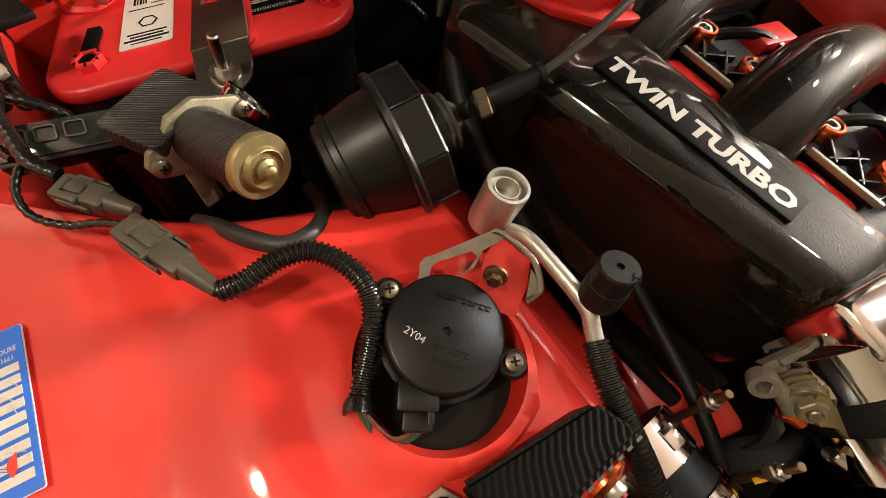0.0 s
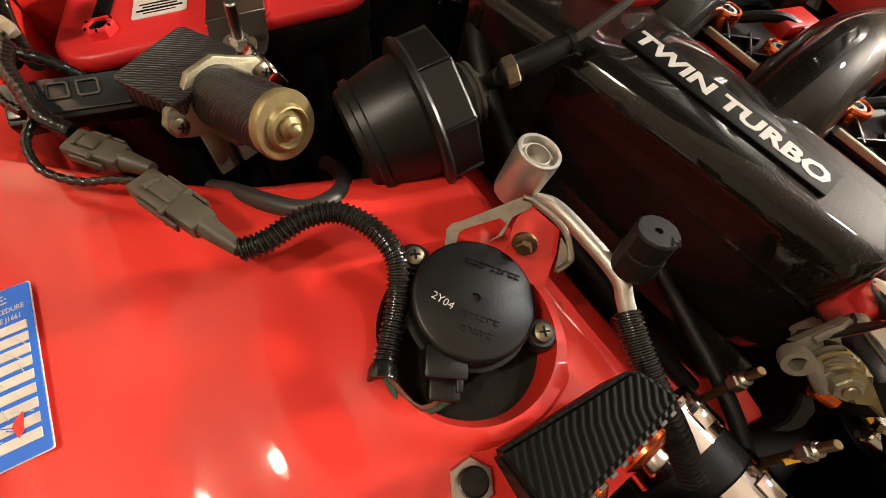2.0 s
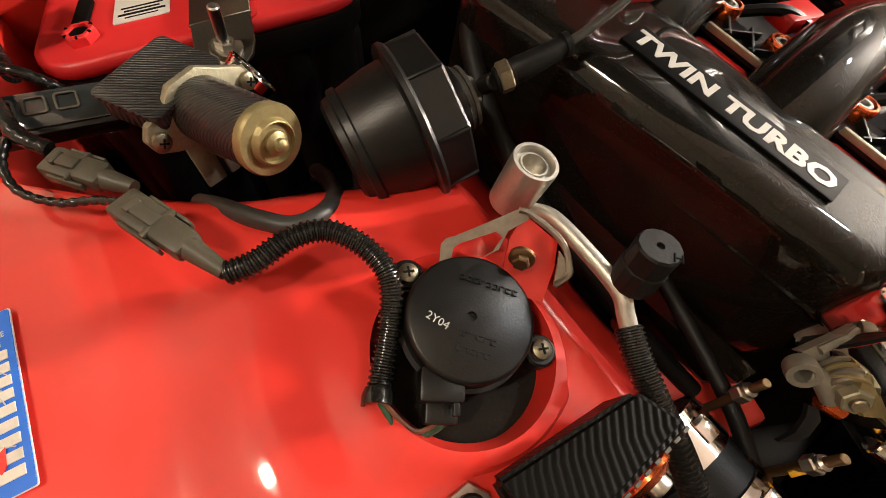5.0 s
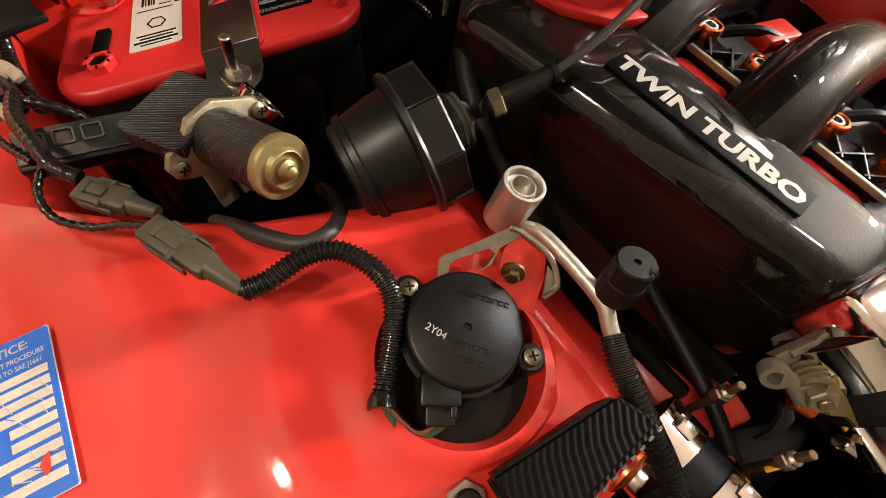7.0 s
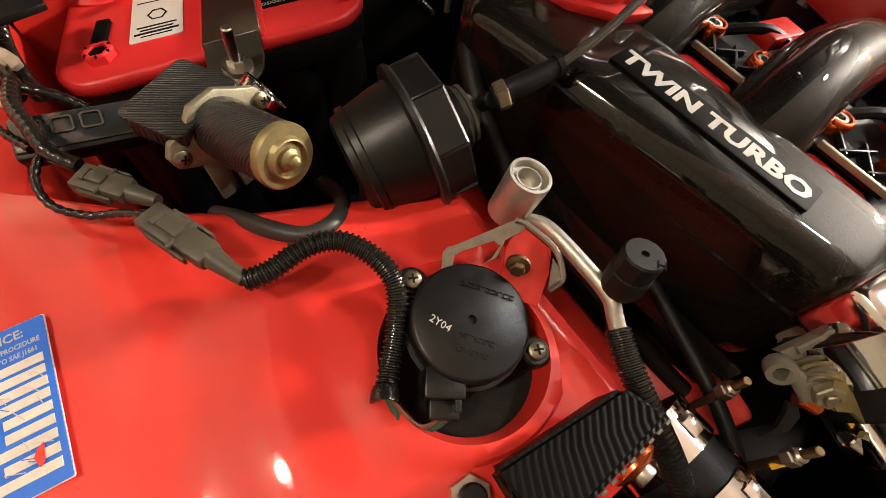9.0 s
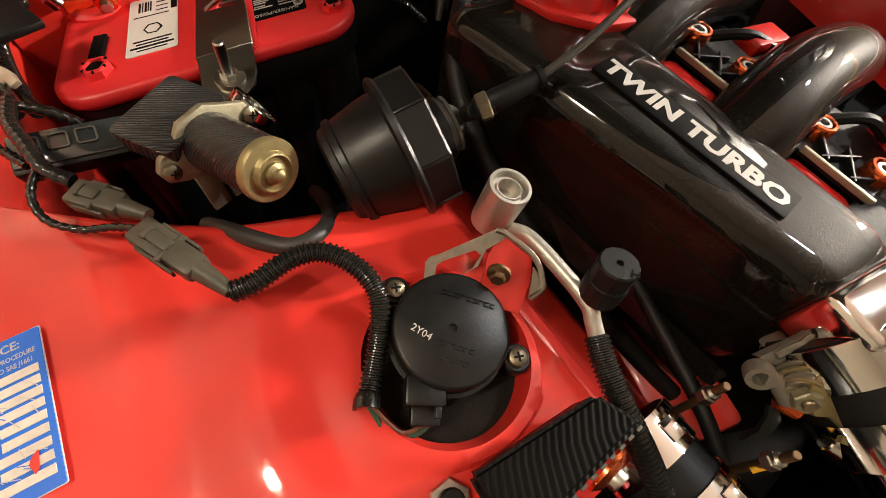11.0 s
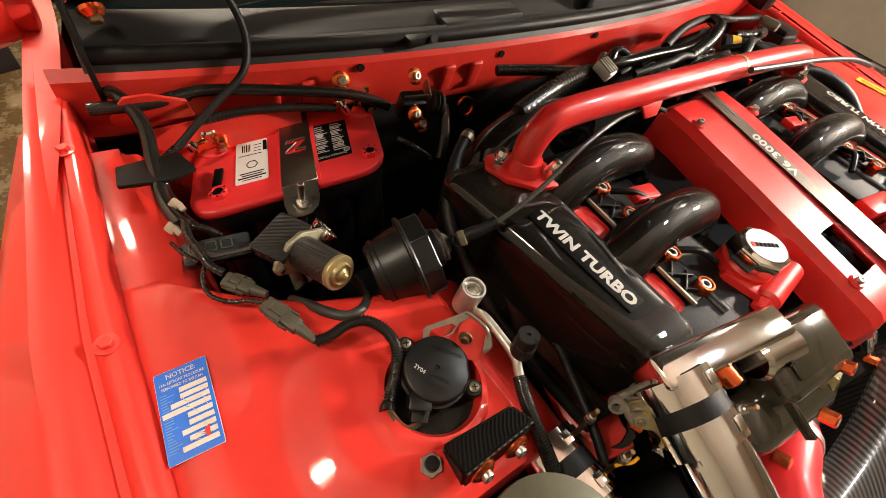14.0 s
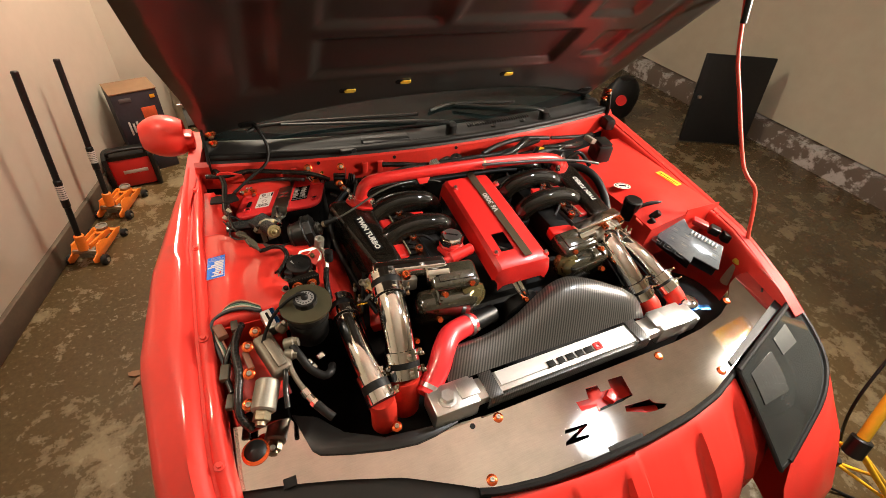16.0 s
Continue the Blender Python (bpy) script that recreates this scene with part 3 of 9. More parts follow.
def floor_jack(at, turn, tip):
    """A low trolley jack with two side plates, wheels, saddle and a tall pump handle leaning towards tip."""
    m = pose(at[0], at[1], 0, 0, 0, turn) @ Matrix.Diagonal((0.74, 0.74, 0.74, 1))
    e = thing("floor_jack", at, "orange steel trolley jack with a tall black pump handle", "floor jack", "jacks along the wall")
    for sy in (-1, 1):
        out = [(-0.19, 0.045), (-0.16, 0.025), (0.15, 0.03), (0.19, 0.055), (0.15, 0.075), (0.03, 0.082), (-0.04, 0.125), (-0.10, 0.135), (-0.13, 0.085), (-0.19, 0.075)]
        part("side_plate", Geo().prism(out, 0.008, m @ Matrix.Translation((0, sy * 0.075, 0)) @ pose(0, 0.004, 0, 90), 0.002), ORANGE, e)
        for x, r in ((-0.13, 0.026), (0.16, 0.022)):
            w = part("wheel", Geo().cyl(m @ Vector((x, sy * 0.088, r)), m @ Vector((x, sy * 0.122, r)), r, seg=20, bev=0.004), POWDER, e)
            part("hub", Geo().cyl(m @ Vector((x, sy * 0.121, r)), m @ Vector((x, sy * 0.127, r)), r * 0.4, seg=12), BOLT, w)
    part("cross_beam", Geo().obox(m @ pose(-0.12, 0, 0.085), (0.020, 0.145, 0.030), 0.004), BOLT, e, "steel rear axle beam")
    part("front_beam", Geo().obox(m @ pose(0.15, 0, 0.05), (0.03, 0.145, 0.03), 0.006), ORANGE, e)
    for sy in (-1, 1):
        part("lift_arm", Geo().obox(m @ pose(0.03, sy * 0.024, 0.078, 0, 8, sy * 3), (0.24, 0.010, 0.045), 0.003), ORANGE, e)
    part("arm_bridge", Geo().obox(m @ pose(0.09, 0, 0.085, 0, 8, 0), (0.05, 0.050, 0.010), 0.003), ORANGE, e)
    s = part("saddle", Geo().lathe([(0, 0.10), (0.035, 0.10), (0.038, 0.118), (0.030, 0.118), (0.028, 0.110), (0, 0.110)], m @ Matrix.Translation((0.13, 0, -0.008)), 16), CAST, e)
    part("ram", Geo().cyl(m @ Vector((-0.10, 0, 0.07)), m @ Vector((0.08, 0, 0.06)), 0.013, seg=14), BOLT, e)
    part("pump_unit", Geo().obox(m @ pose(-0.095, 0, 0.062), (0.075, 0.085, 0.045), 0.010), BRONZE, e, "oily brass-coloured pump unit")
    sock = m @ Vector((-0.12, 0, 0.105))
    part("handle_socket", Geo().cyl(sock, sock.lerp(Vector(tip), 0.10), 0.022, seg=14, bev=0.003), ORANGE, e)
    h = part("handle", Geo().cyl(sock.lerp(Vector(tip), 0.06), tip, 0.0135, seg=14, bev=0.003), POWDER, e, "long black pump handle")
    part("foam_grip", Geo().cyl(sock.lerp(Vector(tip), 0.28), sock.lerp(Vector(tip), 0.44), 0.0165, seg=14, bev=0.003), BLACK_SOFT, h)
    g = Geo()
    d = (Vector(tip) - sock).normalized()
    for k in range(7):
        g.cyl(sock.lerp(Vector(tip), 0.33 + 0.012 * k), sock.lerp(Vector(tip), 0.339 + 0.012 * k), 0.0171, seg=14)
    part("wordmark_bars", g, LBL_TEXT, h, "pale lettering bars")
    return e


floor_jack((-1.430, 2.13, 0), 72, (-1.400, 2.188, 0.890))
floor_jack((-1.345, 2.485, 0), 72, (-1.345, 2.55, 0.810))

# dark board leaning on the right wall
tv = thing("leaning_board", (3.2, 2.2, 0), "large black flat panel leaning on the wall", "panel")
pm = basis((3.12, 2.16, 0.35), (0.93, -0.36, 0), (0.10, 0.2, 1))
part("panel_face", Geo().obox(pm, (0.60, 0.70, 0.03), 0.006), POWDER, tv)
part("panel_knob", Geo().lathe([(0, 0), (0.016, 0), (0.014, 0.02), (0, 0.022)], pm @ pose(-0.26, 0.02, 0.015), 14), BOLT, tv, "small steel knob")
part("panel_foot", Geo().obox(pm @ pose(0.26, -0.345, 0), (0.05, 0.03, 0.06), 0.005), BLACK, tv)
bag = thing("dark_bag", (2.55, 2.75, 0), "dark bag with a red round badge on the floor", "bag")
rows = []
for i in range(9):
    a = i / 8
    r = 0.17 * math.sin(math.pi * (0.12 + 0.80 * a)) ** 0.5
    rows.append([(2.55 + r * math.cos(t) * 1.1, 2.75 + r * math.sin(t) * 0.7, 0.36 * a + 0.01 * math.sin(3 * t + a * 5)) for t in [2 * math.pi * k / 20 for k in range(20)]])
part("bag_body", Geo().sheet(rows, wrap=True).add([(2.55, 2.75, 0.37)] + [Vector(p) for p in rows[-1]], [(0, 1 + k, 1 + (k + 1) % 20) for k in range(20)]), BLACK_SOFT, bag)
part("badge", Geo().cyl((2.44, 2.63, 0.22), (2.43, 2.615, 0.22), 0.045, seg=20), TOOL_RED, bag, "red round badge")

# leaf on the floor
leaf_out = []
for k in range(28):
    a = 2 * math.pi * k / 28
    leaf_out.append(((0.040 + 0.022 * math.cos(5 * a) + 0.006 * math.cos(11 * a)) * math.cos(a) * 1.25, (0.040 + 0.022 * math.cos(5 * a)) * math.sin(a)))
lf = thing("dry_leaf", (-1.19, 1.26, 0.001), "dry brown lobed leaf lying on the floor", "leaf")
part("leaf_blade", Geo().prism(leaf_out, 0.002, pose(-1.19, 1.26, 0.003, 4, 3, 20)), LEAFM, lf)
part("stalk", Geo().tube([(-1.19, 1.26, 0.005), (-1.22, 1.215, 0.008), (-1.24, 1.19, 0.004)], 0.0018, 6), LEAFM, lf)

# work lamp on its yellow tripod
wl = thing("work_lamp", (1.80, 0.16, 0), "yellow tripod work lamp, lit, beside the car", "work lamp")
hub = Vector((0.915, -0.110, 0.405))
top_ = Vector((1.60, 0.34, 1.80))
part("pole", Geo().cyl(hub, top_, 0.0165, seg=16), LAMP_YELLOW, wl, "yellow telescopic pole")
part("sleeve", Geo().cyl(hub.lerp(top_, 0.45), top_, 0.012, seg=14), POWDER, wl, "black inner tube")
for fx, fy in ((1.22, -0.42), (1.32, -0.30), (1.02, 0.10)):
    f = Vector((fx, fy, 0.012))
    leg = part("leg", Geo().cyl(hub, f, 0.0095, seg=12, bev=0.002), LAMP_YELLOW, wl, "yellow tube leg")
    part("rubber_foot", Geo().cyl(f + Vector((0, 0, -0.012)), f.lerp(hub, 0.06), 0.014, seg=12, bev=0.003), BLACK_SOFT, leg)
    part("strut", Geo().cyl(f.lerp(hub, 0.45) + Vector((0, 0, 0.0)), hub + Vector((0.0, 0.0, -0.11)), 0.006, seg=10), LAMP_YELLOW, wl)
part("collar", Geo().cyl(hub + Vector((-0.012, -0.008, -0.03)), hub + Vector((0.012, 0.008, 0.03)), 0.029, seg=18, bev=0.004), BLACK, wl, "black plastic collar")
part("spreader", Geo().cyl(hub + Vector((0, 0, -0.13)), hub + Vector((0, 0, -0.09)), 0.016, seg=14, bev=0.003), BLACK, wl)
lm = basis(WORK_AT, (0.10, 1, 0), (-0.42, 0, 0.9))
part("lamp_housing", Geo().obox(lm @ pose(0, 0, -0.03), (0.24, 0.18, 0.06), 0.010), LAMP_YELLOW, wl, "yellow lamp housing")
part("lamp_glass", Geo().obox(lm @ pose(0, 0, 0.004), (0.20, 0.14, 0.006), 0.002), glow("work_lamp_glass", (1.0, 0.86, 0.67), 60), wl, "glowing lamp glass")
part("lamp_bracket", Geo().tube([top_, (1.64, 0.24, 1.80), lm @ Vector((-0.13, 0, -0.03))], 0.008, 8), POWDER, wl)
part("power_cord", Geo().tube([(1.60, 0.34, 1.74), (1.44, 0.20, 1.2), (1.16, 0.06, 0.72), (1.01, -0.02, 0.44), (1.06, -0.10, 0.20), (1.10, -0.16, 0.02), (1.6, -0.5, 0.012), (3.0, -0.7, 0.012)], 0.005, 8), BLACK_SOFT, wl, "black power cord")


# ---- car body ----
car = thing("car", (0, 1.6, 0), "red sports coupe with its bonnet open, parked in the garage", "car")
OUT = [(-0.20, 0.62), (-0.12, 0.72), (0.0, 0.815), (0.15, 0.880), (0.35, 0.925), (0.60, 0.945), (0.85, 0.925), (1.10, 0.872), (1.25, 0.838), (1.40, 0.800), (1.55, 0.74), (1.8, 0.68), (3.0, 0.64), (3.5, 0.60), (3.62, 0.55)]
OUT_R = [(-0.20, 0.56), (-0.04, 0.68), (0.10, 0.725), (0.29, 0.790), (0.40, 0.825), (0.50, 0.842), (0.69, 0.862), (1.17, 0.868), (1.40, 0.815)]
TOP_R = [(-0.20, 0.50), (0.0, 0.69), (0.10, 0.745), (0.28, 0.805), (0.50, 0.850), (0.87, 0.880), (1.2, 0.915), (1.5, 0.945)]
INN_R = [(-0.2, 0.54), (0.0, 0.66), (0.15, 0.700), (0.30, 0.725), (0.50, 0.750), (0.87, 0.775), (1.3, 0.765)]
TOP = [(-0.20, 0.52), (-0.10, 0.62), (0.0, 0.70), (0.10, 0.765), (0.22, 0.815), (0.40, 0.865), (0.60, 0.895), (0.90, 0.905), (1.2, 0.925), (1.5, 0.945)]
INN = [(-0.2, 0.56), (0.0, 0.70), (0.15, 0.765), (0.35, 0.785), (0.9, 0.785), (1.3, 0.765)]


def fender(s, name):
    rows = []
    for i in range(45):
        y = 0.20 + 1.20 * i / 44 if s < 0 else 0.20 + 1.20 * i / 44
        xo, z, xi = (lerp_table(tb, y) for tb in ((OUT, TOP, INN) if s < 0 else (OUT_R, TOP_R, INN_R)))
        k_ = min(1.0, (xo - xi) / 0.135)
        prof = [(xi - 0.004, z - 0.075), (xi - 0.003, z - 0.012), (xi + 0.002, z - 0.004), (xi + 0.008, z - 0.002), (xi + 0.020, z - 0.004), (xi + 0.024, z - 0.010), (xi + 0.030, z - 0.010), (xi + 0.034, z - 0.003),
                (xi + 0.042, z + 0.006), (xi + 0.058, z + 0.008), (xo - 0.075, z + 0.000), (xo - 0.045, z - 0.014), (xo - 0.022, z - 0.040), (xo - 0.007, z - 0.085), (xo, z - 0.15), (xo + 0.002, z - 0.23), (xo - 0.002, 0.52), (xo - 0.03, 0.34), (xo - 0.05, 0.20)]
        wheel = abs(y - 0.42) < 0.345
        pr = []
        for x, zz in prof:
            if wheel:
                arch = 0.31 + math.sqrt(max(0, 0.345 ** 2 - (y - 0.42) ** 2))
                zz = max(zz, min(arch, z - 0.16))
            pr.append((s * (xi + (x - xi) * k_ if x < xi + 0.06 else x), y, zz))
        rows.append(pr)
    return part(name, Geo().sheet(rows), RED, car, "red painted front wing", 50)


for s in (-1, 1):
    f = fender(s, "fender")
    for y in (0.33, 0.585, 0.867, 1.10):
        x, z = lerp_table(INN if s < 0 else INN_R, y) + 0.013, lerp_table(TOP if s < 0 else TOP_R, y) - 0.003
        g = Geo().lathe([(0.0098, 0), (0.0098, 0.0015), (0.006, 0.002)], pose(s * x, y, z), 18).hexa((s * x, y, z + 0.001), (s * x, y, z + 0.006), 0.0058)
        part("fender_bolt", g, RED, f)

# door, sill and rear: plain sides, roof and tail that close the car behind the windscreen
rows = []
for i in range(30):
    y = 1.405 + 2.2 * i / 29
    yy = 1.405 + 1.88 * i / 29
    xo = lerp_table(OUT, y)
    zt = lerp_table([(1.4, 0.945), (2.2, 0.95), (3.2, 0.93), (3.5, 0.86), (3.61, 0.72)], y)
    zr = lerp_table([(1.4, 0.97), (1.75, 1.12), (2.1, 1.23), (2.6, 1.24), (3.1, 1.10), (3.45, 0.90), (3.61, 0.74)], y)
    xr = lerp_table([(1.4, 0.70), (2.1, 0.50), (2.6, 0.48), (3.2, 0.48), (3.61, 0.42)], y)
    half = [(xo - 0.05, 0.18), (xo - 0.01, 0.40), (xo, 0.62), (xo - 0.01, zt - 0.13), (xo - 0.05, zt - 0.03), (xo - 0.10, zt), (xr + 0.02, zr - 0.03), (xr - 0.06, zr - 0.004), (0.25, zr + 0.012)]
    rows.append([(-x, yy, z) for x, z in half] + [(0, yy, zr + 0.016)] + [(x, yy, z) for x, z in reversed(half)])
part("cabin_and_tail", Geo().sheet(rows), RED, car, "red doors, roof and tail", 45)
last = rows[-1]
part("tail_panel", Geo().add([Vector(p) + Vector((0, 0.004, 0)) for p in last], [tuple(range(len(last)))]), RED, car)
part("floor_pan", Geo().box((0, 1.62, 0.19), (1.20, 3.3, 0.03), bev=0.01), BAY_DARK, car, "dark underbody")
for s in (-1, 1):
    for y, wx in ((0.42, 0.80 if s > 0 else 0.90), (2.55, 0.64)):
        m = along((s * (wx - 0.22), y, 0.31), (s * wx, y, 0.31))
        w = part("wheel", Geo().lathe([(0.20, 0), (0.29, 0.0), (0.31, 0.03), (0.31, 0.19), (0.29, 0.22), (0.21, 0.22), (0.20, 0.20)], m, 40), TYRE, car, "black tyre")
        part("rim", Geo().lathe([(0.0, 0.17), (0.05, 0.19), (0.07, 0.17), (0.19, 0.19), (0.205, 0.215), (0.21, 0.20), (0.21, 0.02), (0.19, 0.02), (0, 0.10)], m, 32), ALLOY, w, "silver alloy rim")

s = -1
mg = Geo()
rr = []
for i in range(15):
    a = i / 14
    x = 0.792 + 0.118 * a
    h = 0.066 * math.sin(math.pi * min(1, 0.20 + 0.68 * a) ** 1.0) ** 0.55
    d = 0.060 * math.sin(math.pi * (0.22 + 0.66 * a)) ** 0.6
    rr.append([(s * x, 1.325 + 0.02 * a + d * math.cos(t), 0.968 + h * math.sin(t) * (0.9 if math.sin(t) < 0 else 1.0)) for t in [2 * math.pi * k / 20 for k in range(20)]])
mg.sheet(rr, wrap=True).add([Vector(p) for p in rr[-1]], [tuple(range(20))])
mir = part("wing_mirror", mg, RED, car, "red door mirror shell", 60)
part("mirror_foot", Geo().box((s * 0.800, 1.325, 0.955), (0.06, 0.06, 0.055), (0, 0, 0), 0.014), RED, mir)

# windscreen and cowl
rows = []
for i in range(13):
    a = i / 12
    rows.append([(x * (1 - 0.20 * a), 1.195 + 0.07 * (x / 0.72) ** 2 + 0.62 * a, 0.966 + 0.28 * a + 0.008 * (1 - (x / 0.72) ** 2)) for x in [-0.74 + 1.48 * k / 20 for k in range(21)]])
part("windscreen", Geo().sheet(rows, 0.005), WSCREEN, car, "dark windscreen glass")


def cowl_y(x):
    return 1.115 + 0.07 * (x / 0.72) ** 2


rows = []
for k in range(41):
    x = -0.745 + 1.49 * k / 40
    y = cowl_y(x)
    rows.append([(x, y - 0.004, 0.925), (x, y - 0.006, 0.945), (x, y + 0.002, 0.957), (x, y + 0.018, 0.962), (x, y + 0.024, 0.953), (x, y + 0.040, 0.955), (x, y + 0.050, 0.962), (x, y + 0.070, 0.970), (x, y + 0.090, 0.966)])
cowl = part("cowl_panel", Geo().sheet(rows, 0.003), COWL, car, "black plastic cowl below the windscreen")
g = Geo().tube([(x, cowl_y(x) + 0.002, 0.960) for x in [-0.74 + 1.48 * k / 16 for k in range(17)]], 0.010, 10)
part("cowl_seal", g, BLACK_SOFT, cowl, "black rubber bonnet seal")
for k in range(26):
    x = 0.10 + 0.0105 * k
    part("vent_slat", Geo().box((x, cowl_y(x) + 0.066, 0.970), (0.004, 0.030, 0.008), bev=0.001), BLACK, cowl)
for x in (0.20, 0.33, 0.46):
    part("cowl_plug", Geo().lathe([(0.012, 0), (0.011, 0.004), (0.005, 0.006), (0, 0.003)], pose(x, cowl_y(x) + 0.046, 0.960), 16), BLACK, cowl)
g = Geo()
for k in range(9):
    for j in range(4):
        g.box((-0.175 + 0.011 * k, cowl_y(-0.1) + 0.034 + 0.008 * j, 0.9565), (0.007, 0.004, 0.003))
part("vent_grid", g, BLACK, cowl)
part("cowl_raised_pad", Geo().box((-0.21, cowl_y(-0.2) + 0.045, 0.962), (0.16, 0.045, 0.016), (0, 0, 0), 0.006), COWL, cowl)
for x0, y0, x1, y1 in ((0.025, 1.155, -0.62, 1.215), (0.42, 1.170, -0.02, 1.225)):
    wp = part("wiper_arm", Geo().tube([(x0, y0, 0.990), (x0 - 0.05, y0 + 0.01, 1.005), ((x0 + x1) / 2, (y0 + y1) / 2 + 0.02, 1.012), (x1 + 0.1, y1 + 0.02, 1.018)], lambda s: 0.011 - 0.006 * s, 10, flat=0.6), POWDER, car, "black wiper arm")
    part("wiper_pivot", Geo().lathe([(0.020, -0.03), (0.019, 0.008), (0.010, 0.016), (0, 0.017)], pose(x0, y0, 0.985), 18), POWDER, wp)
    part("wiper_blade", Geo().tube([(x0 - 0.10, y0 + 0.065, 1.010), (x1 + 0.1, y1 + 0.035, 1.014), (x1, y1 + 0.02, 1.006)], 0.006, 8), BLACK_SOFT, wp)

# bonnet, raised on its hinges
HA = radians(50)
HU, HN = Vector((0, -math.cos(HA), math.sin(HA))), Vector((0, math.sin(HA), math.cos(HA)))
H0 = Vector((0, 1.215, 1.085))


def hood_pt(x, s, off=0.0):
    return H0 + Vector((x, 0, 0)) + HU * s + HN * off


def hood_w(s):
    return lerp_table([(-0.13, 0.745), (0.1, 0.76), (0.30, 0.79), (0.5, 0.80), (0.75, 0.76), (0.9, 0.70), (1.05, 0.58)], s)


def rear_s(x):
    return 0.022 - 0.165 * (abs(x) / 0.75) ** 2.4


rows, skin = [], []
for i in range(101):
    a = i / 100
    r1, r2 = [], []
    for k in range(141):
        u = -1 + 2 * k / 140
        s0 = rear_s(u * 0.75)
        s = s0 + (0.80 - 0.08 * u * u - s0) * a
        x = u * hood_w(s) * (1.0 if u < 0 else 0.965)
        ax = abs(x)
        h = 0.0
        # pressed frame: raised rails with sunk panels between them
        def sunk(x0, x1, s0_, s1_, d=0.022, e=0.022):
            fx = min(1, max(0, min(x - x0, x1 - x) / e))
            fs = min(1, max(0, min(s - s0_, s1_ - s) / e))
            q = min(fx, fs)
            return d * q * q * (3 - 2 * q)
        h += sunk(-0.45, 0.33, 0.172, 0.360, 0.016, 0.030) + sunk(-0.45, -0.13, 0.385, 0.66, 0.012, 0.026) + sunk(-0.11, 0.25, 0.390, 0.66, 0.014, 0.026)
        h += sunk(0.30, 0.47, 0.40, 0.60, 0.012, 0.024) + sunk(0.41, 0.52, 0.20, 0.345, 0.012, 0.024) + sunk(-0.62, -0.52, 0.12, 0.50, 0.010, 0.03) + sunk(0.56, 0.64, 0.12, 0.50, 0.010, 0.03)
        edge = min(1, (1 - abs(u)) / 0.05, (a + 0.001) / 0.03)
        r1.append(hood_pt(x, s, -0.012 - 0.012 * edge + h - 0.05 * 0))
        r2.append(hood_pt(x, s, 0.030 + 0.02 * (1 - u * u)))
    rows.append(r1)
    skin.append(r2)
hood = part("bonnet", Geo().sheet(skin, 0.002), RED, car, "red bonnet skin, raised", 50)
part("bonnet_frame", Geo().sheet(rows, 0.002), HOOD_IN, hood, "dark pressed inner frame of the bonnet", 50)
g = Geo()
edge_in = [r[0] for r in rows] + rows[-1] + [r[-1] for r in reversed(rows)] + rows[0][::-1]
edge_out = [r[0] for r in skin] + skin[-1] + [r[-1] for r in reversed(skin)] + skin[0][::-1]
part("bonnet_edge", Geo().sheet([edge_in, edge_out], 0.001), RED, hood, "", 50)
for x, s in ((-0.333, 0.109), (-0.171, 0.135), (0.182, 0.134)):
    m = basis(hood_pt(x, s, -0.024), (1, 0.0, 0), HU)
    part("yellow_plug", Geo().prism(rounded(0.032, 0.016, 0.007), 0.010, m @ pose(0.004, 0, -0.005)), YELLOW_PL, hood, "small yellow plastic plug")
    part("plug_slot", Geo().prism(rounded(0.046, 0.022, 0.010), 0.004, m @ pose(-0.004, 0, -0.002)), BAY_DARK, hood)
# Flat dark ovals carry the shade of the frame's holes in their colour.
for x in (-0.615, 0.635):
    m = basis(hood_pt(x, -0.045, -0.0255), (1, 0.0, 0), HU)
    part("frame_hole_shade", Geo().prism(rounded(0.052, 0.034, 0.016), 0.002, m), BAY_DARK, hood, "dark oval patch for the shade of a hole")
for sgn in (-1, 1):
    h0 = Vector((sgn * 0.735, 1.20, 0.94))
    hg = part("bonnet_hinge", Geo().prism([(0, 0), (0.03, 0), (0.055, 0.06), (0.06, 0.13), (0.02, 0.14), (-0.005, 0.06)], 0.006, basis((sgn * 0.742, 1.17, 0.90), (0, 1, 0), (0, 0, 1)), 0.001), BLACK, car, "black bonnet hinge")
    for z in (1.013, 1.045):
        g = Geo()
        b0 = Vector((sgn * 0.715, 1.185 - (z - 1.013) * 0.35, z - 0.005))
        bw = part("hinge_bolt", Geo().lathe([(0, -0.004), (0.013, -0.004), (0.013, 0), (0.008, 0.006), (0, 0.004)], along(b0, b0 + Vector((0.1 * -sgn, -0.7, -0.7))), 20), ORANGE_AN, hg, "orange anodised hinge bolt")
        part("bolt_head", Geo().hexa(b0 + Vector((0, -0.002, -0.002)), b0 + Vector((0, -0.008, -0.008)), 0.007), COPPERY, bw)
hose = [hood_pt(-0.600, -0.045, -0.03), (-0.590, 1.190, 1.030), (-0.575, 1.165, 0.985), (-0.590, 1.135, 0.950), (-0.640, 1.110, 0.925), (-0.690, 1.085, 0.90)]
tagged(part("washer_hose", Geo().tube(hose, 0.0045, 10), BLACK_SOFT, None), "thin black washer hose hanging from the bonnet", "hose")

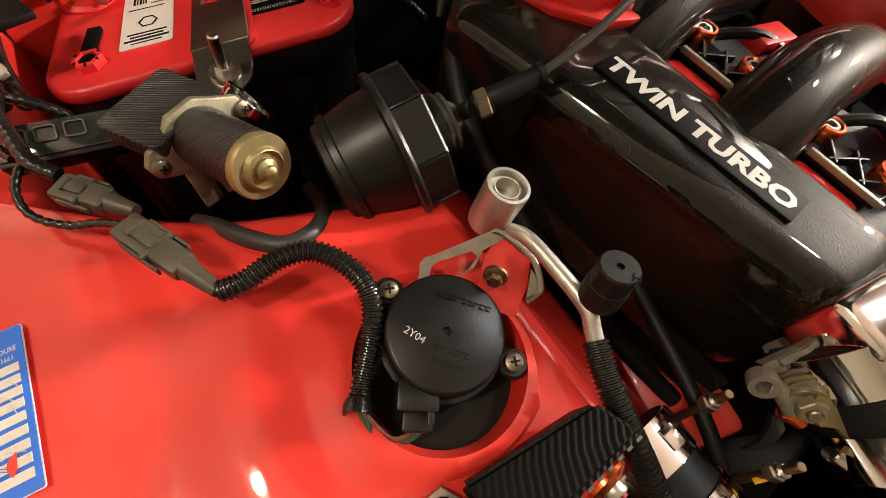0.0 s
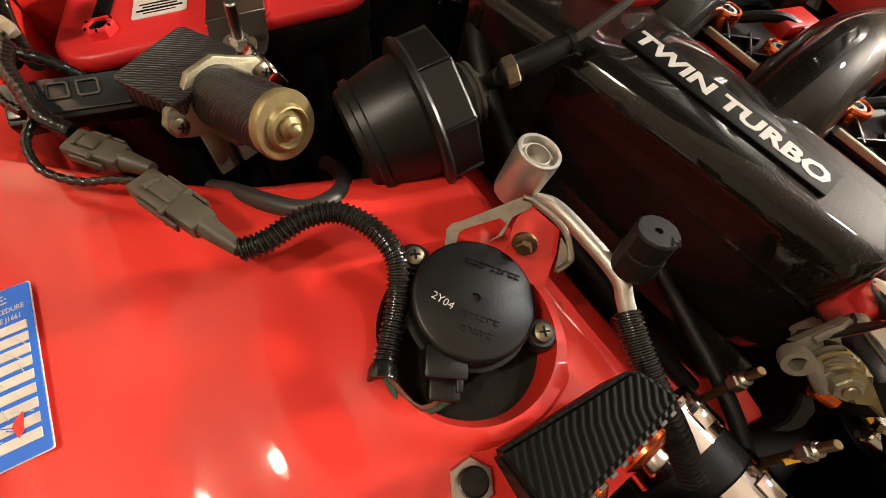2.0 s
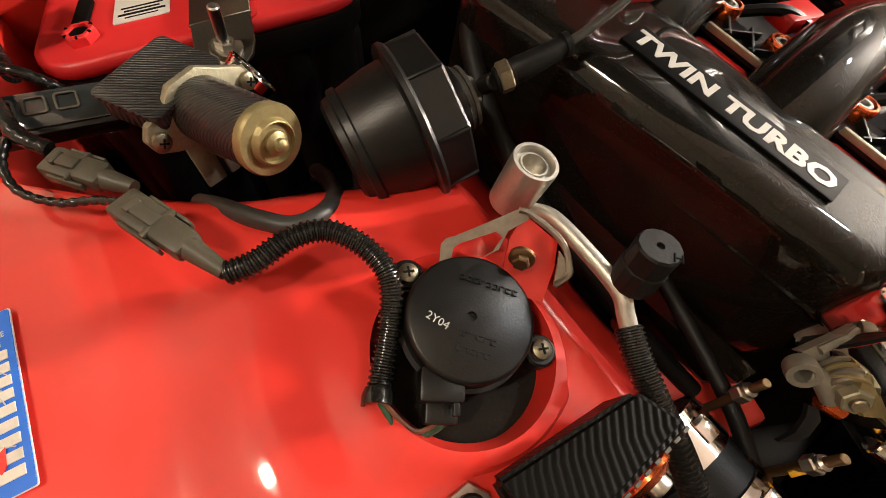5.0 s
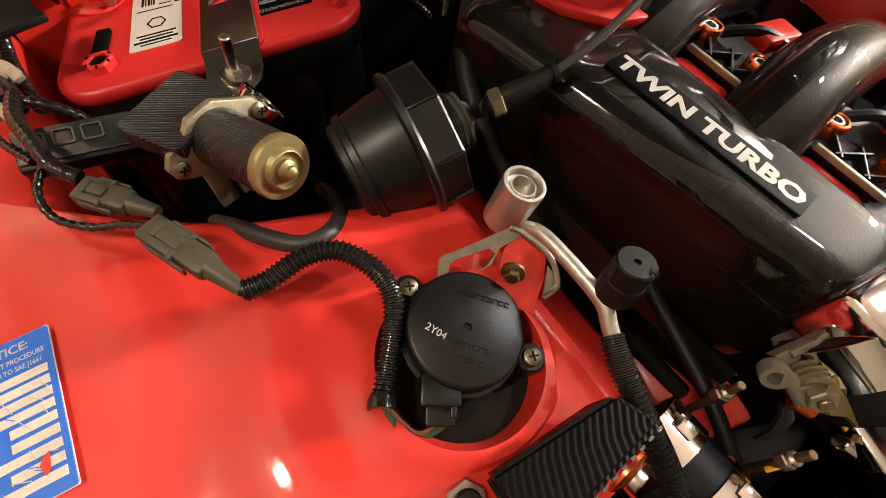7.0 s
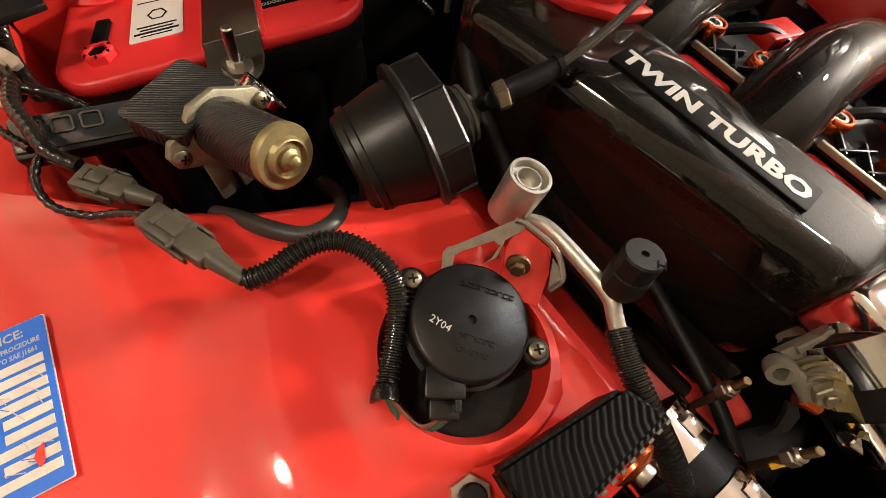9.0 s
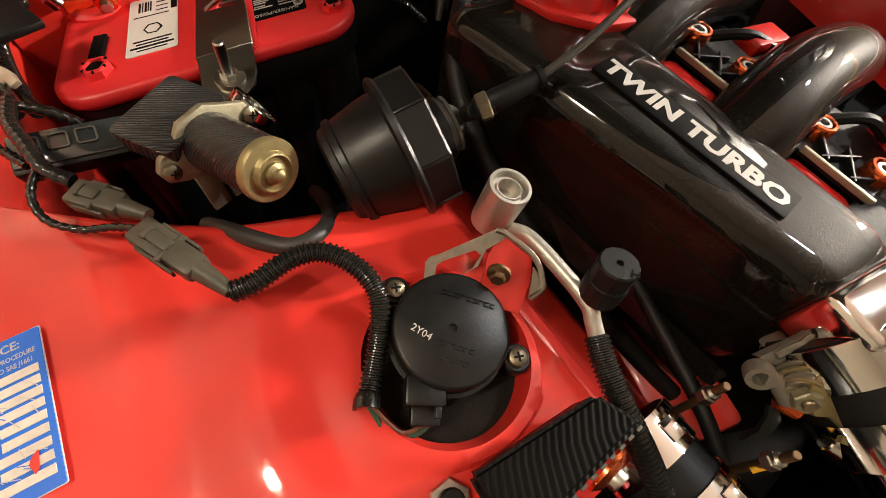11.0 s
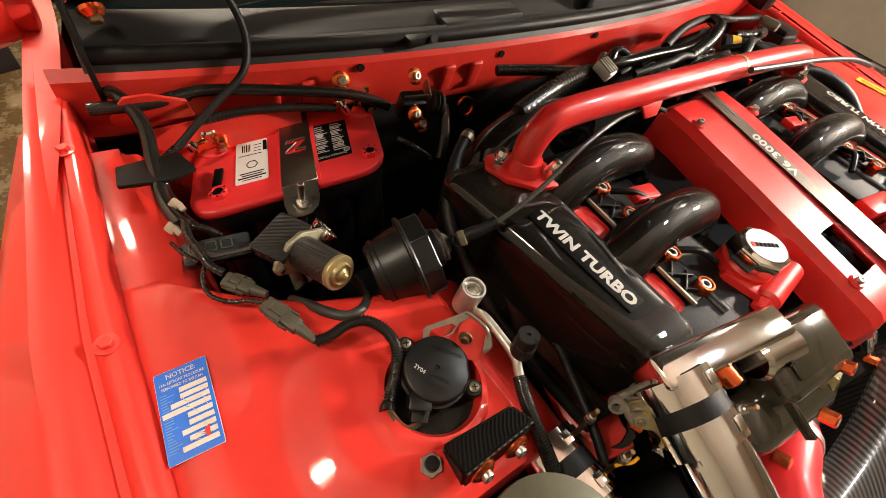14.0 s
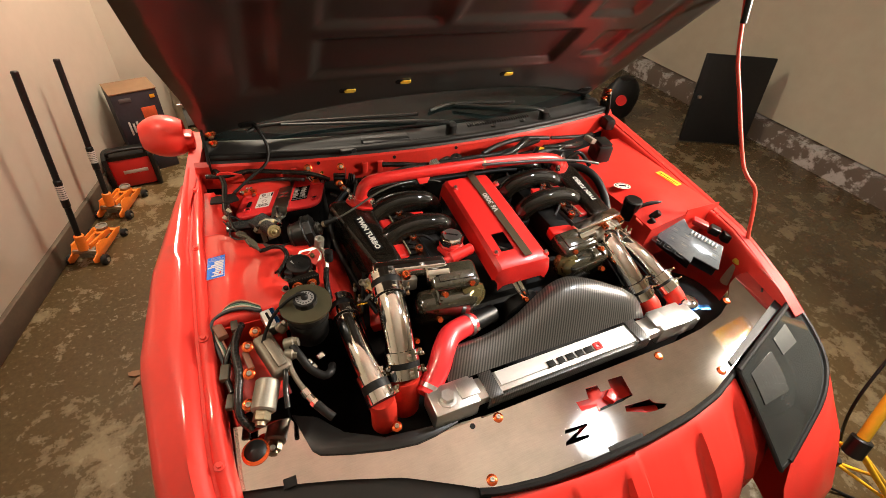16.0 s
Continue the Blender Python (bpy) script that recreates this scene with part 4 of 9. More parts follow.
# front panel, bumper and lamps
FRONT = [(-0.82, 0.325), (-0.787, 0.309), (-0.709, 0.290), (-0.68, 0.282), (-0.60, 0.258), (-0.49, 0.219), (-0.40, 0.170), (-0.35, 0.142), (-0.30, 0.130), (-0.22, 0.116), (-0.10, 0.106), (0.04, 0.102), (0.18, 0.107), (0.29, 0.122), (0.385, 0.150), (0.50, 0.190), (0.62, 0.228), (0.70, 0.250), (0.785, 0.275), (0.82, 0.285)]
BACK = [(-0.80, 0.437), (-0.792, 0.435), (-0.666, 0.413), (-0.64, 0.345), (-0.576, 0.305), (-0.50, 0.292), (-0.358, 0.279), (-0.25, 0.270), (0.30, 0.268), (0.40, 0.274), (0.50, 0.290), (0.565, 0.318), (0.628, 0.368), (0.681, 0.385), (0.74, 0.386), (0.775, 0.372), (0.79, 0.36)]


def plate_front(x):
    return lerp_table(FRONT, x)


def plate_back(x):
    return lerp_table(BACK, x)


PZ = 0.760
PM = pose(0, 0.27, PZ, 5.5, 0, 0) @ pose(0, -0.27, 0)


def edge_z(x):
    return PZ + 0.096 * (plate_front(x) - 0.27)


xs = [-0.79 + 1.570 * k / 80 for k in range(81)]
outline = [(x, plate_back(x)) for x in xs] + [(x, plate_front(x)) for x in reversed(xs)]
# cut-outs: a stepped latch opening, a slim arrow and a slanted letter
latch = [(-0.064, 0.224), (-0.030, 0.220), (-0.022, 0.244), (0.011, 0.241), (0.010, 0.224), (0.039, 0.222), (0.046, 0.243), (0.088, 0.240), (0.080, 0.189), (0.045, 0.186), (-0.026, 0.186), (-0.023, 0.199), (-0.064, 0.201)]
arrow = [(0.043, 0.174), (0.114, 0.166), (0.118, 0.156), (0.147, 0.142), (0.134, 0.137), (0.105, 0.139), (0.083, 0.143), (0.037, 0.163)]
zed = [(-0.127, 0.179), (-0.066, 0.175), (-0.071, 0.168), (-0.113, 0.1565), (-0.078, 0.153), (-0.083, 0.145), (-0.144, 0.150), (-0.139, 0.157), (-0.097, 0.1685), (-0.131, 0.172)]
panel = solid("radiator_cover_panel", Geo().prism(outline, 0.003, PM, holes=(latch, arrow, zed)), STEEL, "brushed steel radiator cover panel with cut-outs", "cover panel")
for x, y in ((-0.255, 0.258), (0.221, 0.250), (-0.47, 0.318), (0.562, 0.322), (0.355, 0.158), (-0.328, 0.150), (0.745, 0.340)):
    bolt_on(panel, PM @ Vector((x, y, 0.003)), (0, -0.096, 1), 0.0060)
part("round_catch", Geo().lathe([(0.021, 0), (0.021, 0.004), (0.017, 0.007), (0, 0.008)], PM @ pose(-0.744, 0.371, 0.003), 24), BLACK, panel, "black round catch")
part("catch_ring", Geo().lathe([(0.026, 0), (0.026, 0.002), (0.021, 0.003)], PM @ pose(-0.744, 0.369, 0.003), 24), ORANGE_AN, panel)
part("small_hole_plug", Geo().lathe([(0.006, 0), (0.006, 0.001), (0, 0.001)], PM @ pose(-0.317, 0.261, 0.003), 14), BAY_DARK, panel)
part("small_screw", Geo().lathe([(0.006, 0), (0.005, 0.003), (0, 0.003)], PM @ pose(-0.713, 0.366, 0.003), 14), BOLT, panel)
# Dark slips paint the shade of the panel's notch, slot and edge cut.
part("edge_notch_shade", Geo().obox(PM @ pose(-0.6935, 0.2905, 0.0025), (0.024, 0.018, 0.003)), BAY_DARK, panel)
part("slot_mark", Geo().obox(PM @ pose(0.715, 0.315, 0.0032, 0, 0, 30), (0.020, 0.006, 0.0012)), BAY_DARK, panel)
part("edge_cut_shade", Geo().obox(PM @ pose(-0.010, 0.107, 0.0025, 0, 0, -2), (0.095, 0.010, 0.003)), BAY_DARK, panel)
g = Geo().prism([(-0.666, 0.416), (-0.643, 0.332), (-0.630, 0.318), (-0.576, 0.299), (-0.50, 0.278), (-0.44, 0.268), (-0.40, 0.270), (-0.345, 0.279), (-0.345, 0.284), (-0.50, 0.305), (-0.576, 0.345), (-0.62, 0.395)], 0.004, PM @ pose(0, 0, 0.004), 0.001)
part("splash_flap", g, BLACK, panel, "black rubber flap")
# red core support under the panel, and the dark space ahead of the radiator
part("core_support", Geo().box((0.0, 0.235, 0.69), (1.30, 0.05, 0.05), bev=0.01).box((0.01, 0.212, 0.716), (0.18, 0.075, 0.02), (6, 0, 4), 0.004).box((0.09, 0.152, 0.716), (0.10, 0.04, 0.016), (0, 0, -14), 0.004), RED_BAY, car, "red core support beam")
part("latch_hook", Geo().box((0.045, 0.215, 0.732), (0.035, 0.025, 0.016), (10, 8, 30), 0.003), RED_SAT, car, "red bonnet latch")
part("latch_lever", Geo().box((-0.03, 0.206, 0.732), (0.05, 0.018, 0.014), (0, 0, -12), 0.003), RED_SAT, car)

SCOOPS = ((-0.245, -0.165), (-0.115, -0.035), (0.115, 0.195), (0.285, 0.365))


def scoop(x, k):
    """Depth of the wedge-shaped louvres pressed into the bumper: shallow on one flank, sharp on the other."""
    d = 0.0
    for a, b in SCOOPS:
        u = (x - a) / (b - a)
        if 0 < u < 1:
            d = max(d, 0.020 * min(1, u / 0.80) ** 1.4 * min(1, (1 - u) / 0.06))
    return d * (0, 0, 0.0, 0.25, 0.75, 1.0, 1.0, 0.7, 0.2, 0, 0)[k]


rows = []
for k in range(241):
    x = -0.82 + 1.64 * k / 240
    yf = max(plate_front(x), 0.092 + 0.41 * x * x * (1 if abs(x) < 0.4 else 1)) - 0.012 if x > 0 else 0.092 + 0.41 * x * x - 0.010
    yf = min(yf, 0.30)
    pz = min(PZ, edge_z(x))
    pr = [(x, yf + 0.010, pz - 0.022), (x, yf - 0.002, pz - 0.012), (x, yf - 0.014, pz - 0.014), (x, yf - 0.035, pz - 0.026), (x, yf - 0.06, pz - 0.042), (x, yf - 0.10, pz - 0.072), (x, yf - 0.15, pz - 0.118), (x, yf - 0.185, pz - 0.19), (x, yf - 0.195, pz - 0.30), (x, yf - 0.16, 0.24), (x, yf - 0.10, 0.20)]
    rows.append([(a, b + 0.6 * scoop(x, j), c - scoop(x, j)) for j, (a, b, c) in enumerate(pr)])
bumper = part("front_bumper", Geo().sheet([r for r in rows if -0.45 <= r[0][0] <= 0.390]), RED, car, "red front bumper with wedge-shaped louvres", 35)
for s in (-1, 1):
    side = [r[7:] for r in rows if s * r[0][0] >= 0.385 and s * r[0][0] < 0.60]
    part("bumper_corner", Geo().sheet(side), RED, bumper, "", 50)
    part("corner_return", Geo().sheet([r[5:8] for r in rows if 0.380 <= s * r[0][0] <= 0.44]), RED, bumper, "", 50)
    off = 0.0 if s > 0 else 0.09
    # headlight: a lens bulging between its edges, over a fluted reflector
    A, D = Vector((0.392, 0.142, 0.757)), Vector((0.395, -0.066, 0.620))
    right = spline([(0.752, 0.252, 0.778), (0.735, 0.165, 0.752), (0.698, 0.078, 0.720), (0.625, 0.018, 0.690), (0.545, -0.018, 0.660), (0.430, -0.060, 0.626)], 8)

    def lens_pt(u, v, lift=0.0):
        q = right[min(len(right) - 1, int(round(v * (len(right) - 1))))]
        left = A.lerp(D, v)
        p = left.lerp(q, u) + Vector((0, -0.25, 1)) * (0.012 * math.sin(math.pi * min(1, 0.08 + u * 0.84)) * math.sin(math.pi * min(1, 0.10 + v * 0.85)) + lift)
        return (s * (p.x + off), p.y, p.z)

    cap = []
    for xi, y, zi, xo in ((0.775, 0.300, 0.792, 0.792), (0.760, 0.262, 0.782, 0.780), (0.745, 0.200, 0.766, 0.755), (0.730, 0.140, 0.744, 0.738), (0.706, 0.086, 0.724, 0.720), (0.640, 0.026, 0.694, 0.697), (0.556, -0.016, 0.662, 0.678), (0.440, -0.064, 0.624, 0.662), (0.40, -0.10, 0.58, 0.645), (0.38, -0.15, 0.52, 0.600), (0.36, -0.18, 0.42, 0.56)):
        z2 = min(zi - 0.004, lerp_table([(-0.18, 0.46), (-0.165, 0.50), (-0.10, 0.58), (-0.03, 0.655), (0.10, 0.738), (0.30, 0.795)], y) + 0.02)
        cap.append([(s * (xi + off), y, zi), (s * (xi + (xo - xi) * 0.45 + off), y, zi * 0.55 + z2 * 0.45 + 0.010), (s * (xo - 0.010 + off), y, z2), (s * (xo - 0.001 + off), y, z2 - 0.022), (s * (xo + 0.004 + off), y, z2 - 0.09), (s * (xo + 0.002 + off), y, min(0.40, z2 - 0.12)), (s * (xo - 0.02 + off), y, 0.24)])
    part("wing_front", Geo().sheet(cap), RED, car, "", 50)
    e = part("headlight", Geo().sheet([[lens_pt(u / 14, v / 12) for u in range(15)] for v in range(13)], 0.003), LENS, car, "smoked clear headlight lens", 60)
    frame_pts = [lens_pt(u / 10, 0, 0.004) for u in range(11)] + [lens_pt(1, v / 10, 0.003) for v in range(1, 11)]
    part("lamp_seal", Geo().tube(frame_pts, 0.0075, 8, 3), BLACK_SOFT, e, "black rubber lamp seal")
    part("inner_seal", Geo().tube([lens_pt(0, v / 8, 0.002) for v in range(9)] + [lens_pt(u / 8, 1, 0.0) for u in range(1, 9)], 0.006, 8, 3), BLACK_SOFT, e)
    r = part("reflector", Geo().sheet([[lens_pt(u, v, 0.0042) for u in (0.10, 0.20, 0.30, 0.40)] for v in (0.12, 0.22, 0.32, 0.42)], 0.001), REFLECTOR, e, "silver fluted reflector")
    for k in range(9):
        part("flute", Geo().tube([lens_pt(0.11 + 0.032 * k, 0.12, 0.004), lens_pt(0.11 + 0.032 * k, 0.27, 0.0045), lens_pt(0.11 + 0.032 * k, 0.42, 0.004)], 0.0011, 6, 3), REFLECTOR, r)
    part("bulb_shield", Geo().sheet([[lens_pt(u, v, 0.004) for u in (0.50, 0.58, 0.66, 0.72)] for v in (0.08, 0.14, 0.20)], 0.001), REFLECTOR, e, "bright bulb shield")
    part("wing_gusset", Geo().sheet([[(s * (0.395 + 0.37 * a + off), 0.152 + 0.105 * a + b, 0.757 + 0.010 * a - 0.002) for b in (0.004, 0.012, 0.020 + 0.010 * a)] for a in (0, 0.2, 0.4, 0.6, 0.8, 0.98)], 0.002), BLACK_SOFT, e, "black plastic filler above the lamp")
g = Geo().tube([(x, plate_front(x) - 0.007, edge_z(x) - 0.002) for x in [-0.36 + 0.75 * k / 24 for k in range(25)]], 0.009, 8)
part("bumper_seal", g, BLACK_SOFT, bumper, "black rubber edge seal")
rows = []
for k in range(21):
    x = -0.80 + 0.46 * k / 20
    rows.append([(x, plate_front(x) + 0.004, edge_z(x) - 0.006), (x, plate_front(x) - 0.03, edge_z(x) - 0.014), (x, plate_front(x) - 0.08, edge_z(x) - 0.020), (x, max(0.10 + 0.41 * x * x, plate_front(x) - 0.14), edge_z(x) - 0.028)])
part("front_filler", Geo().sheet(rows, 0.003), BLACK, bumper, "black plastic filler below the panel edge", 50)


# ---- engine bay shell ----
def deck_z(x, y):
    """Top of the inner wing: a broad dome over the spring tower."""
    d2 = ((x + 0.585) / 0.14) ** 2 + ((y - 0.72) / 0.13) ** 2
    d = math.hypot((x + 0.5845) / 1.0, (y - 0.7025) / 1.10)
    q = min(1.0, max(0.0, (0.126 - d) / 0.044))
    z = 0.890 + 0.008 * min(1.0, max(0.0, (x + 0.785) / 0.03)) + 0.009 * q * q * (3 - 2 * q)
    # a shallow pressed crease at the foot of the dome, dying out to the rear
    z -= 0.0010 * math.exp(-((d - 0.130) / 0.010) ** 2) * (1 if x < -0.60 else 0) * min(1.0, max(0.0, (0.800 - y) / 0.05))
    z -= 0.010 * max(0, (y - 0.86) / 0.12) ** 2
    step = lambda v: min(1.0, max(0.0, v)) ** 2 * (3 - 2 * min(1.0, max(0.0, v)))
    z += 0.005 * step((y - 0.750) / 0.045) * step((-0.575 - x) / 0.03) * step((x + 0.738) / 0.03)
    return z


def back_edge(x):
    return lerp_table([(-0.80, 0.935), (-0.735, 0.915), (-0.70, 0.872), (-0.65, 0.838), (-0.60, 0.815), (-0.56, 0.803), (-0.50, 0.795)], x)


def reach(cx, cy, dx, dy):
    t = 0.0
    while t < 0.5 and cy + dy * t < back_edge(cx + dx * t):
        t += 0.001
    return t


def apron(s):
    cx, cy, hr = -0.5845, 0.7025, 0.0425
    g = Geo()
    rows = []
    # radial skin from the tower's hole out to the edges of the deck
    n = 96
    edge = []
    for k in range(n):
        a = 2 * math.pi * k / n
        dx, dy = math.cos(a), math.sin(a)
        x1, x0, y0 = -0.525, -0.788, 0.612
        t = min((x1 - cx) / dx if dx > 1e-6 else 9, (x0 - cx) / dx if dx < -1e-6 else 9, reach(cx, cy, dx, dy), (y0 - cy) / dy if dy < -1e-6 else 9)
        edge.append(t)
    for f in (-3, -2, -1, 0, 1, 2, 3, 4, 5, 6, 7, 8, 9, 10, 11, 12, 13, 14, 15, 16, 17, 18, 19, 20, 21, 22, 23, 24, 25):
        row = []
        for k in range(n):
            a = 2 * math.pi * k / n
            dx, dy = math.cos(a), math.sin(a)
            t = edge[k]
            if f <= 0:
                r, dz = (hr - 0.004 * (f < -1), {0: 0.0035, -1: 0.0025, -2: -0.004, -3: -0.05}[f])
                x, y = cx + dx * r, cy + dy * r
                z = deck_z(x, y) + dz
            elif f <= 20:
                w = f / 20
                r = hr + 0.004 + (t - 0.012 - hr - 0.004) * w
                x, y = cx + dx * r, cy + dy * r
                z = deck_z(x, y) + (0.003 if f == 1 else 0)
            else:
                q = (f - 20) / 5
                r = t - 0.012 + 0.018 * math.sin(q * math.pi / 2)
                x, y = cx + dx * r, cy + dy * r
                low = 0.10 if abs(x + 0.788) > 0.03 else 0.012
                z = deck_z(x, y) - 0.010 * q - low * max(0, q - 0.4) ** 1.5 * 1.6
            row.append((s * x, y, z))
        rows.append(row)
    return g.sheet(rows, wrap=True)


part("frame_rail", Geo().box((-0.405, 0.615, 0.790), (0.060, 0.110, 0.030), (0, -18, -14), 0.006), RED_BAY, car, "red frame rail beside the engine")
part("inner_wing", apron(1), RED, car, "red inner wing panel with the spring tower", 50)
part("bay_edge", Geo().sheet([[(-0.792, y, 0.885), (-0.770, y, 0.8865), (-0.745, y, 0.885), (-0.735 + 0.010 * math.sin((y - 0.9) * 20), y, 0.880), (-0.732, y, 0.86), (-0.735, y, 0.80)] for y in [0.900 + 0.0225 * k for k in range(11)]], 0.002), RED, car, "red flange along the bay side", 50)
part("bay_side", Geo().sheet([[(-0.746, y, 0.8835), (-0.730, y, 0.880), (-0.718, y, 0.866), (-0.711, y, 0.84), (-0.707, y, 0.78), (-0.704, y, 0.70)] for y in [0.895 + 0.022 * k for k in range(11)]], 0.002), RED_BAY, car, "red side wall of the battery corner", 50)
part("firewall_corner", Geo().sheet([[(x, 1.120, 0.905), (x, 1.116, 0.895), (x, 1.108, 0.86), (x, 1.102, 0.78), (x, 1.10, 0.70)] for x in [-0.712 + 0.02 * k for k in range(10)]], 0.002), RED_BAY, car, "red firewall corner behind the battery", 50)
part("tower_slope", Geo().sheet([[(-0.537, y, 0.880), (-0.520, y, 0.876), (-0.500, y + 0.002, 0.864), (-0.480, y + 0.004, 0.852), (-0.462, y + 0.006, 0.83), (-0.450, y + 0.006, 0.74)] for y in [0.600 + 0.021 * k for k in range(11)]], 0.002), RED_BAY, car, "red sloping side of the spring tower", 50)
wing_r = []
for k in range(23):
    y = 0.605 + 0.022 * k
    row_ = []
    for x in (0.770, 0.745, 0.715, 0.680, 0.640, 0.600, 0.560, 0.530, 0.505, 0.495):
        z = 0.872 - 0.004 * ((0.770 - x) / 0.275) - 0.040 * ((0.770 - x) / 0.275) ** 2
        z += 0.022 * math.exp(-((x - 0.60) / 0.075) ** 2 - ((y - 0.72) / 0.09) ** 2)
        row_.append((x, y, z if x > 0.50 else z - 0.10))
    wing_r.append(row_)
part("inner_wing", Geo().sheet(wing_r, 0.002), RED, car, "red inner wing panel of the driver's side", 50)
part("wing_front_face", Geo().sheet([[(p[0], 0.605, p[2] - 0.05 * k) for p in wing_r[0]] for k in range(4)], 0.002), RED_BAY, car)
for s in (1, -1):
    # tub walls
    g = Geo().sheet([[(s * -min(0.792, lerp_table(INN if s > 0 else INN_R, y) + 0.002), y, min(z, lerp_table(TOP if s > 0 else TOP_R, y) - 0.02)) for z in (0.90, 0.86, 0.78, 0.60, 0.40)] for y in [0.40 + 0.1 * k for k in range(9)]], 0.003)
    part("bay_side", g, RED_BAY, car, "red bay side panel")
    g = Geo().sheet([[(s * x, 0.606 - 0.004 * k, 0.882 - 0.05 * k) for x in (-0.79, -0.74, -0.68, -0.64)] for k in range(4)], 0.003)
    part("tower_front", g, RED_BAY, car)
g = Geo()
rows = []
for k in range(31):
    x = -0.78 + 1.56 * k / 30
    bulge = 0.030 * math.exp(-((x - 0.05) / 0.22) ** 2)
    y = cowl_y(x) - 0.012 + bulge * 0
    rows.append([(x, y + 0.008, 0.950), (x, y - 0.004, 0.940), (x, y - 0.010, 0.900 - bulge), (x, y + 0.004, 0.86)])
for x in (-0.56, -0.515, -0.47, -0.30, -0.25):
    part("pressed_rib", Geo().box((x, cowl_y(x) - 0.0225, 0.905), (0.020, 0.008, 0.045), (10, 0, 0), 0.0035, 3), RED_BAY, car)
# Dark discs on the firewall paint the shade inside drain holes.
for x, z in ((-0.655, 0.915), (-0.44, 0.935), (-0.20, 0.930), (0.02, 0.935)):
    part("drain_hole_shade", Geo().cyl((x, cowl_y(x) - 0.018, z), (x, cowl_y(x) - 0.0205, z), 0.0055, seg=14), BAY_DARK, car)
part("corner_bracket", Geo().prism([(0, 0), (0.085, 0.0), (0.080, 0.028), (0.045, 0.045), (0.020, 0.045), (0, 0.020)], 0.004, basis((-0.740, 1.145, 0.900), (1, -0.05, 0), (0, -0.25, 1)), 0.0015), RED_BAY, car, "red folded corner bracket")
part("seal_bracket", Geo().box((-0.345, cowl_y(-0.34) - 0.004, 0.962), (0.050, 0.022, 0.012), (0, 0, 4), 0.003).cyl((-0.330, cowl_y(-0.33) - 0.012, 0.964), (-0.330, cowl_y(-0.33) - 0.017, 0.966), 0.006, seg=14), POWDER, car, "black metal bracket on the cowl edge")
part("firewall", Geo().sheet(rows, 0.003), RED_BAY, car, "red painted firewall")
# Near-black sheets close the bay low down; its deep shade is in their colour.
part("lower_firewall_sheet", Geo().sheet([[(x, cowl_y(x) - 0.006, 0.862), (x, cowl_y(x) - 0.020, 0.80), (x, cowl_y(x) - 0.012, 0.60), (x, cowl_y(x), 0.40)] for x in [-0.78 + 0.13 * k for k in range(13)]], 0.004), BAY_DARK, car, "near-black sheet below the firewall")
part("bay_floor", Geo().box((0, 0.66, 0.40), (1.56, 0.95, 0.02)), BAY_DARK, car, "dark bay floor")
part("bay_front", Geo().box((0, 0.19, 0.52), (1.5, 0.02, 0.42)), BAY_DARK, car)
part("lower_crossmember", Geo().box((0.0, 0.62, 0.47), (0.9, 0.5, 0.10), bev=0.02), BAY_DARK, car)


# ---- battery and the parts round the spring tower ----
bt = thing("battery", (-0.567, 1.06, 0.66), "car battery with a red plastic top, label stickers and black case", "battery")
bm_ = basis((-0.5661, 1.0673, 0.8731), (0.9915, -0.0957, 0.0879), (0.1028, 0.9914, -0.081)) @ Matrix(((1, 0.22, 0, 0), (0, 1, 0, 0), (0, 0, 1, -0.862), (0, 0, 0, 1)))
BZ = 0.862
part("case", Geo().obox(bm_ @ pose(0, 0, 0.745), (0.228, 0.135, 0.17), 0.014, 3), BLACK, bt, "black ribbed battery case")
for x in (-0.085, -0.045, 0.0, 0.045, 0.085):
    part("case_cell", Geo().cyl(bm_ @ Vector((x, -0.050, 0.665)), bm_ @ Vector((x, -0.050, 0.835)), 0.024, seg=20), BLACK, bt)


def batt_outline(k):
    return [(x * k, y * k) for x, y in rounded(0.240, 0.153, 0.034, 8)]


top = part("top_cover", Geo().prism(batt_outline(1.0), 0.013, bm_ @ pose(0, 0, BZ - 0.013), 0.005, 3), BATT_RED, bt, "bright red plastic top")
part("top_lip", Geo().prism(batt_outline(0.985), 0.022, bm_ @ pose(0, 0, BZ - 0.0345), 0.001), BLACK, top)
part("strap_recess", Geo().prism(rounded(0.050, 0.148, 0.006), 0.0025, bm_ @ pose(0.008, 0, BZ - 0.001), 0.001), BATT_RED, top)
for x, vy in ((-0.0866, -0.049), (0.1010, -0.0475)):
    w = part("vent_cap", Geo().lathe([(0.0105, -0.001), (0.0105, 0.0065), (0.0095, 0.0075), (0.0072, 0.0075), (0.0070, 0.0040), (0, 0.0040)], bm_ @ pose(x, vy, BZ - 0.0005), 6), BATT_RED, top, "", 30)
    for k in range(6):
        part("cap_notch", Geo().obox(bm_ @ pose(x, vy, BZ + 0.0068, 0, 0, 60 * k + 30) @ pose(0.0086, 0, 0), (0.0020, 0.0012, 0.0014)), LBL_BLACK, w)
    part("cap_insert", Geo().cyl(bm_ @ Vector((x, vy, BZ + 0.003)), bm_ @ Vector((x, vy, BZ + 0.0052)), 0.0066, seg=18), LBL_BLACK, w)
part("black_vent_block", Geo().obox(bm_ @ pose(-0.0888, -0.0200, BZ + 0.0015, 0, 0, -4), (0.010, 0.030, 0.004), 0.001), LBL_BLACK, top)
lbl = part("white_label", Geo().prism(rounded(0.039, 0.078, 0.002), 0.0006, bm_ @ pose(-0.0490, -0.003, BZ + 0.0002)), WHITE, top, "white printed label")
g = Geo()
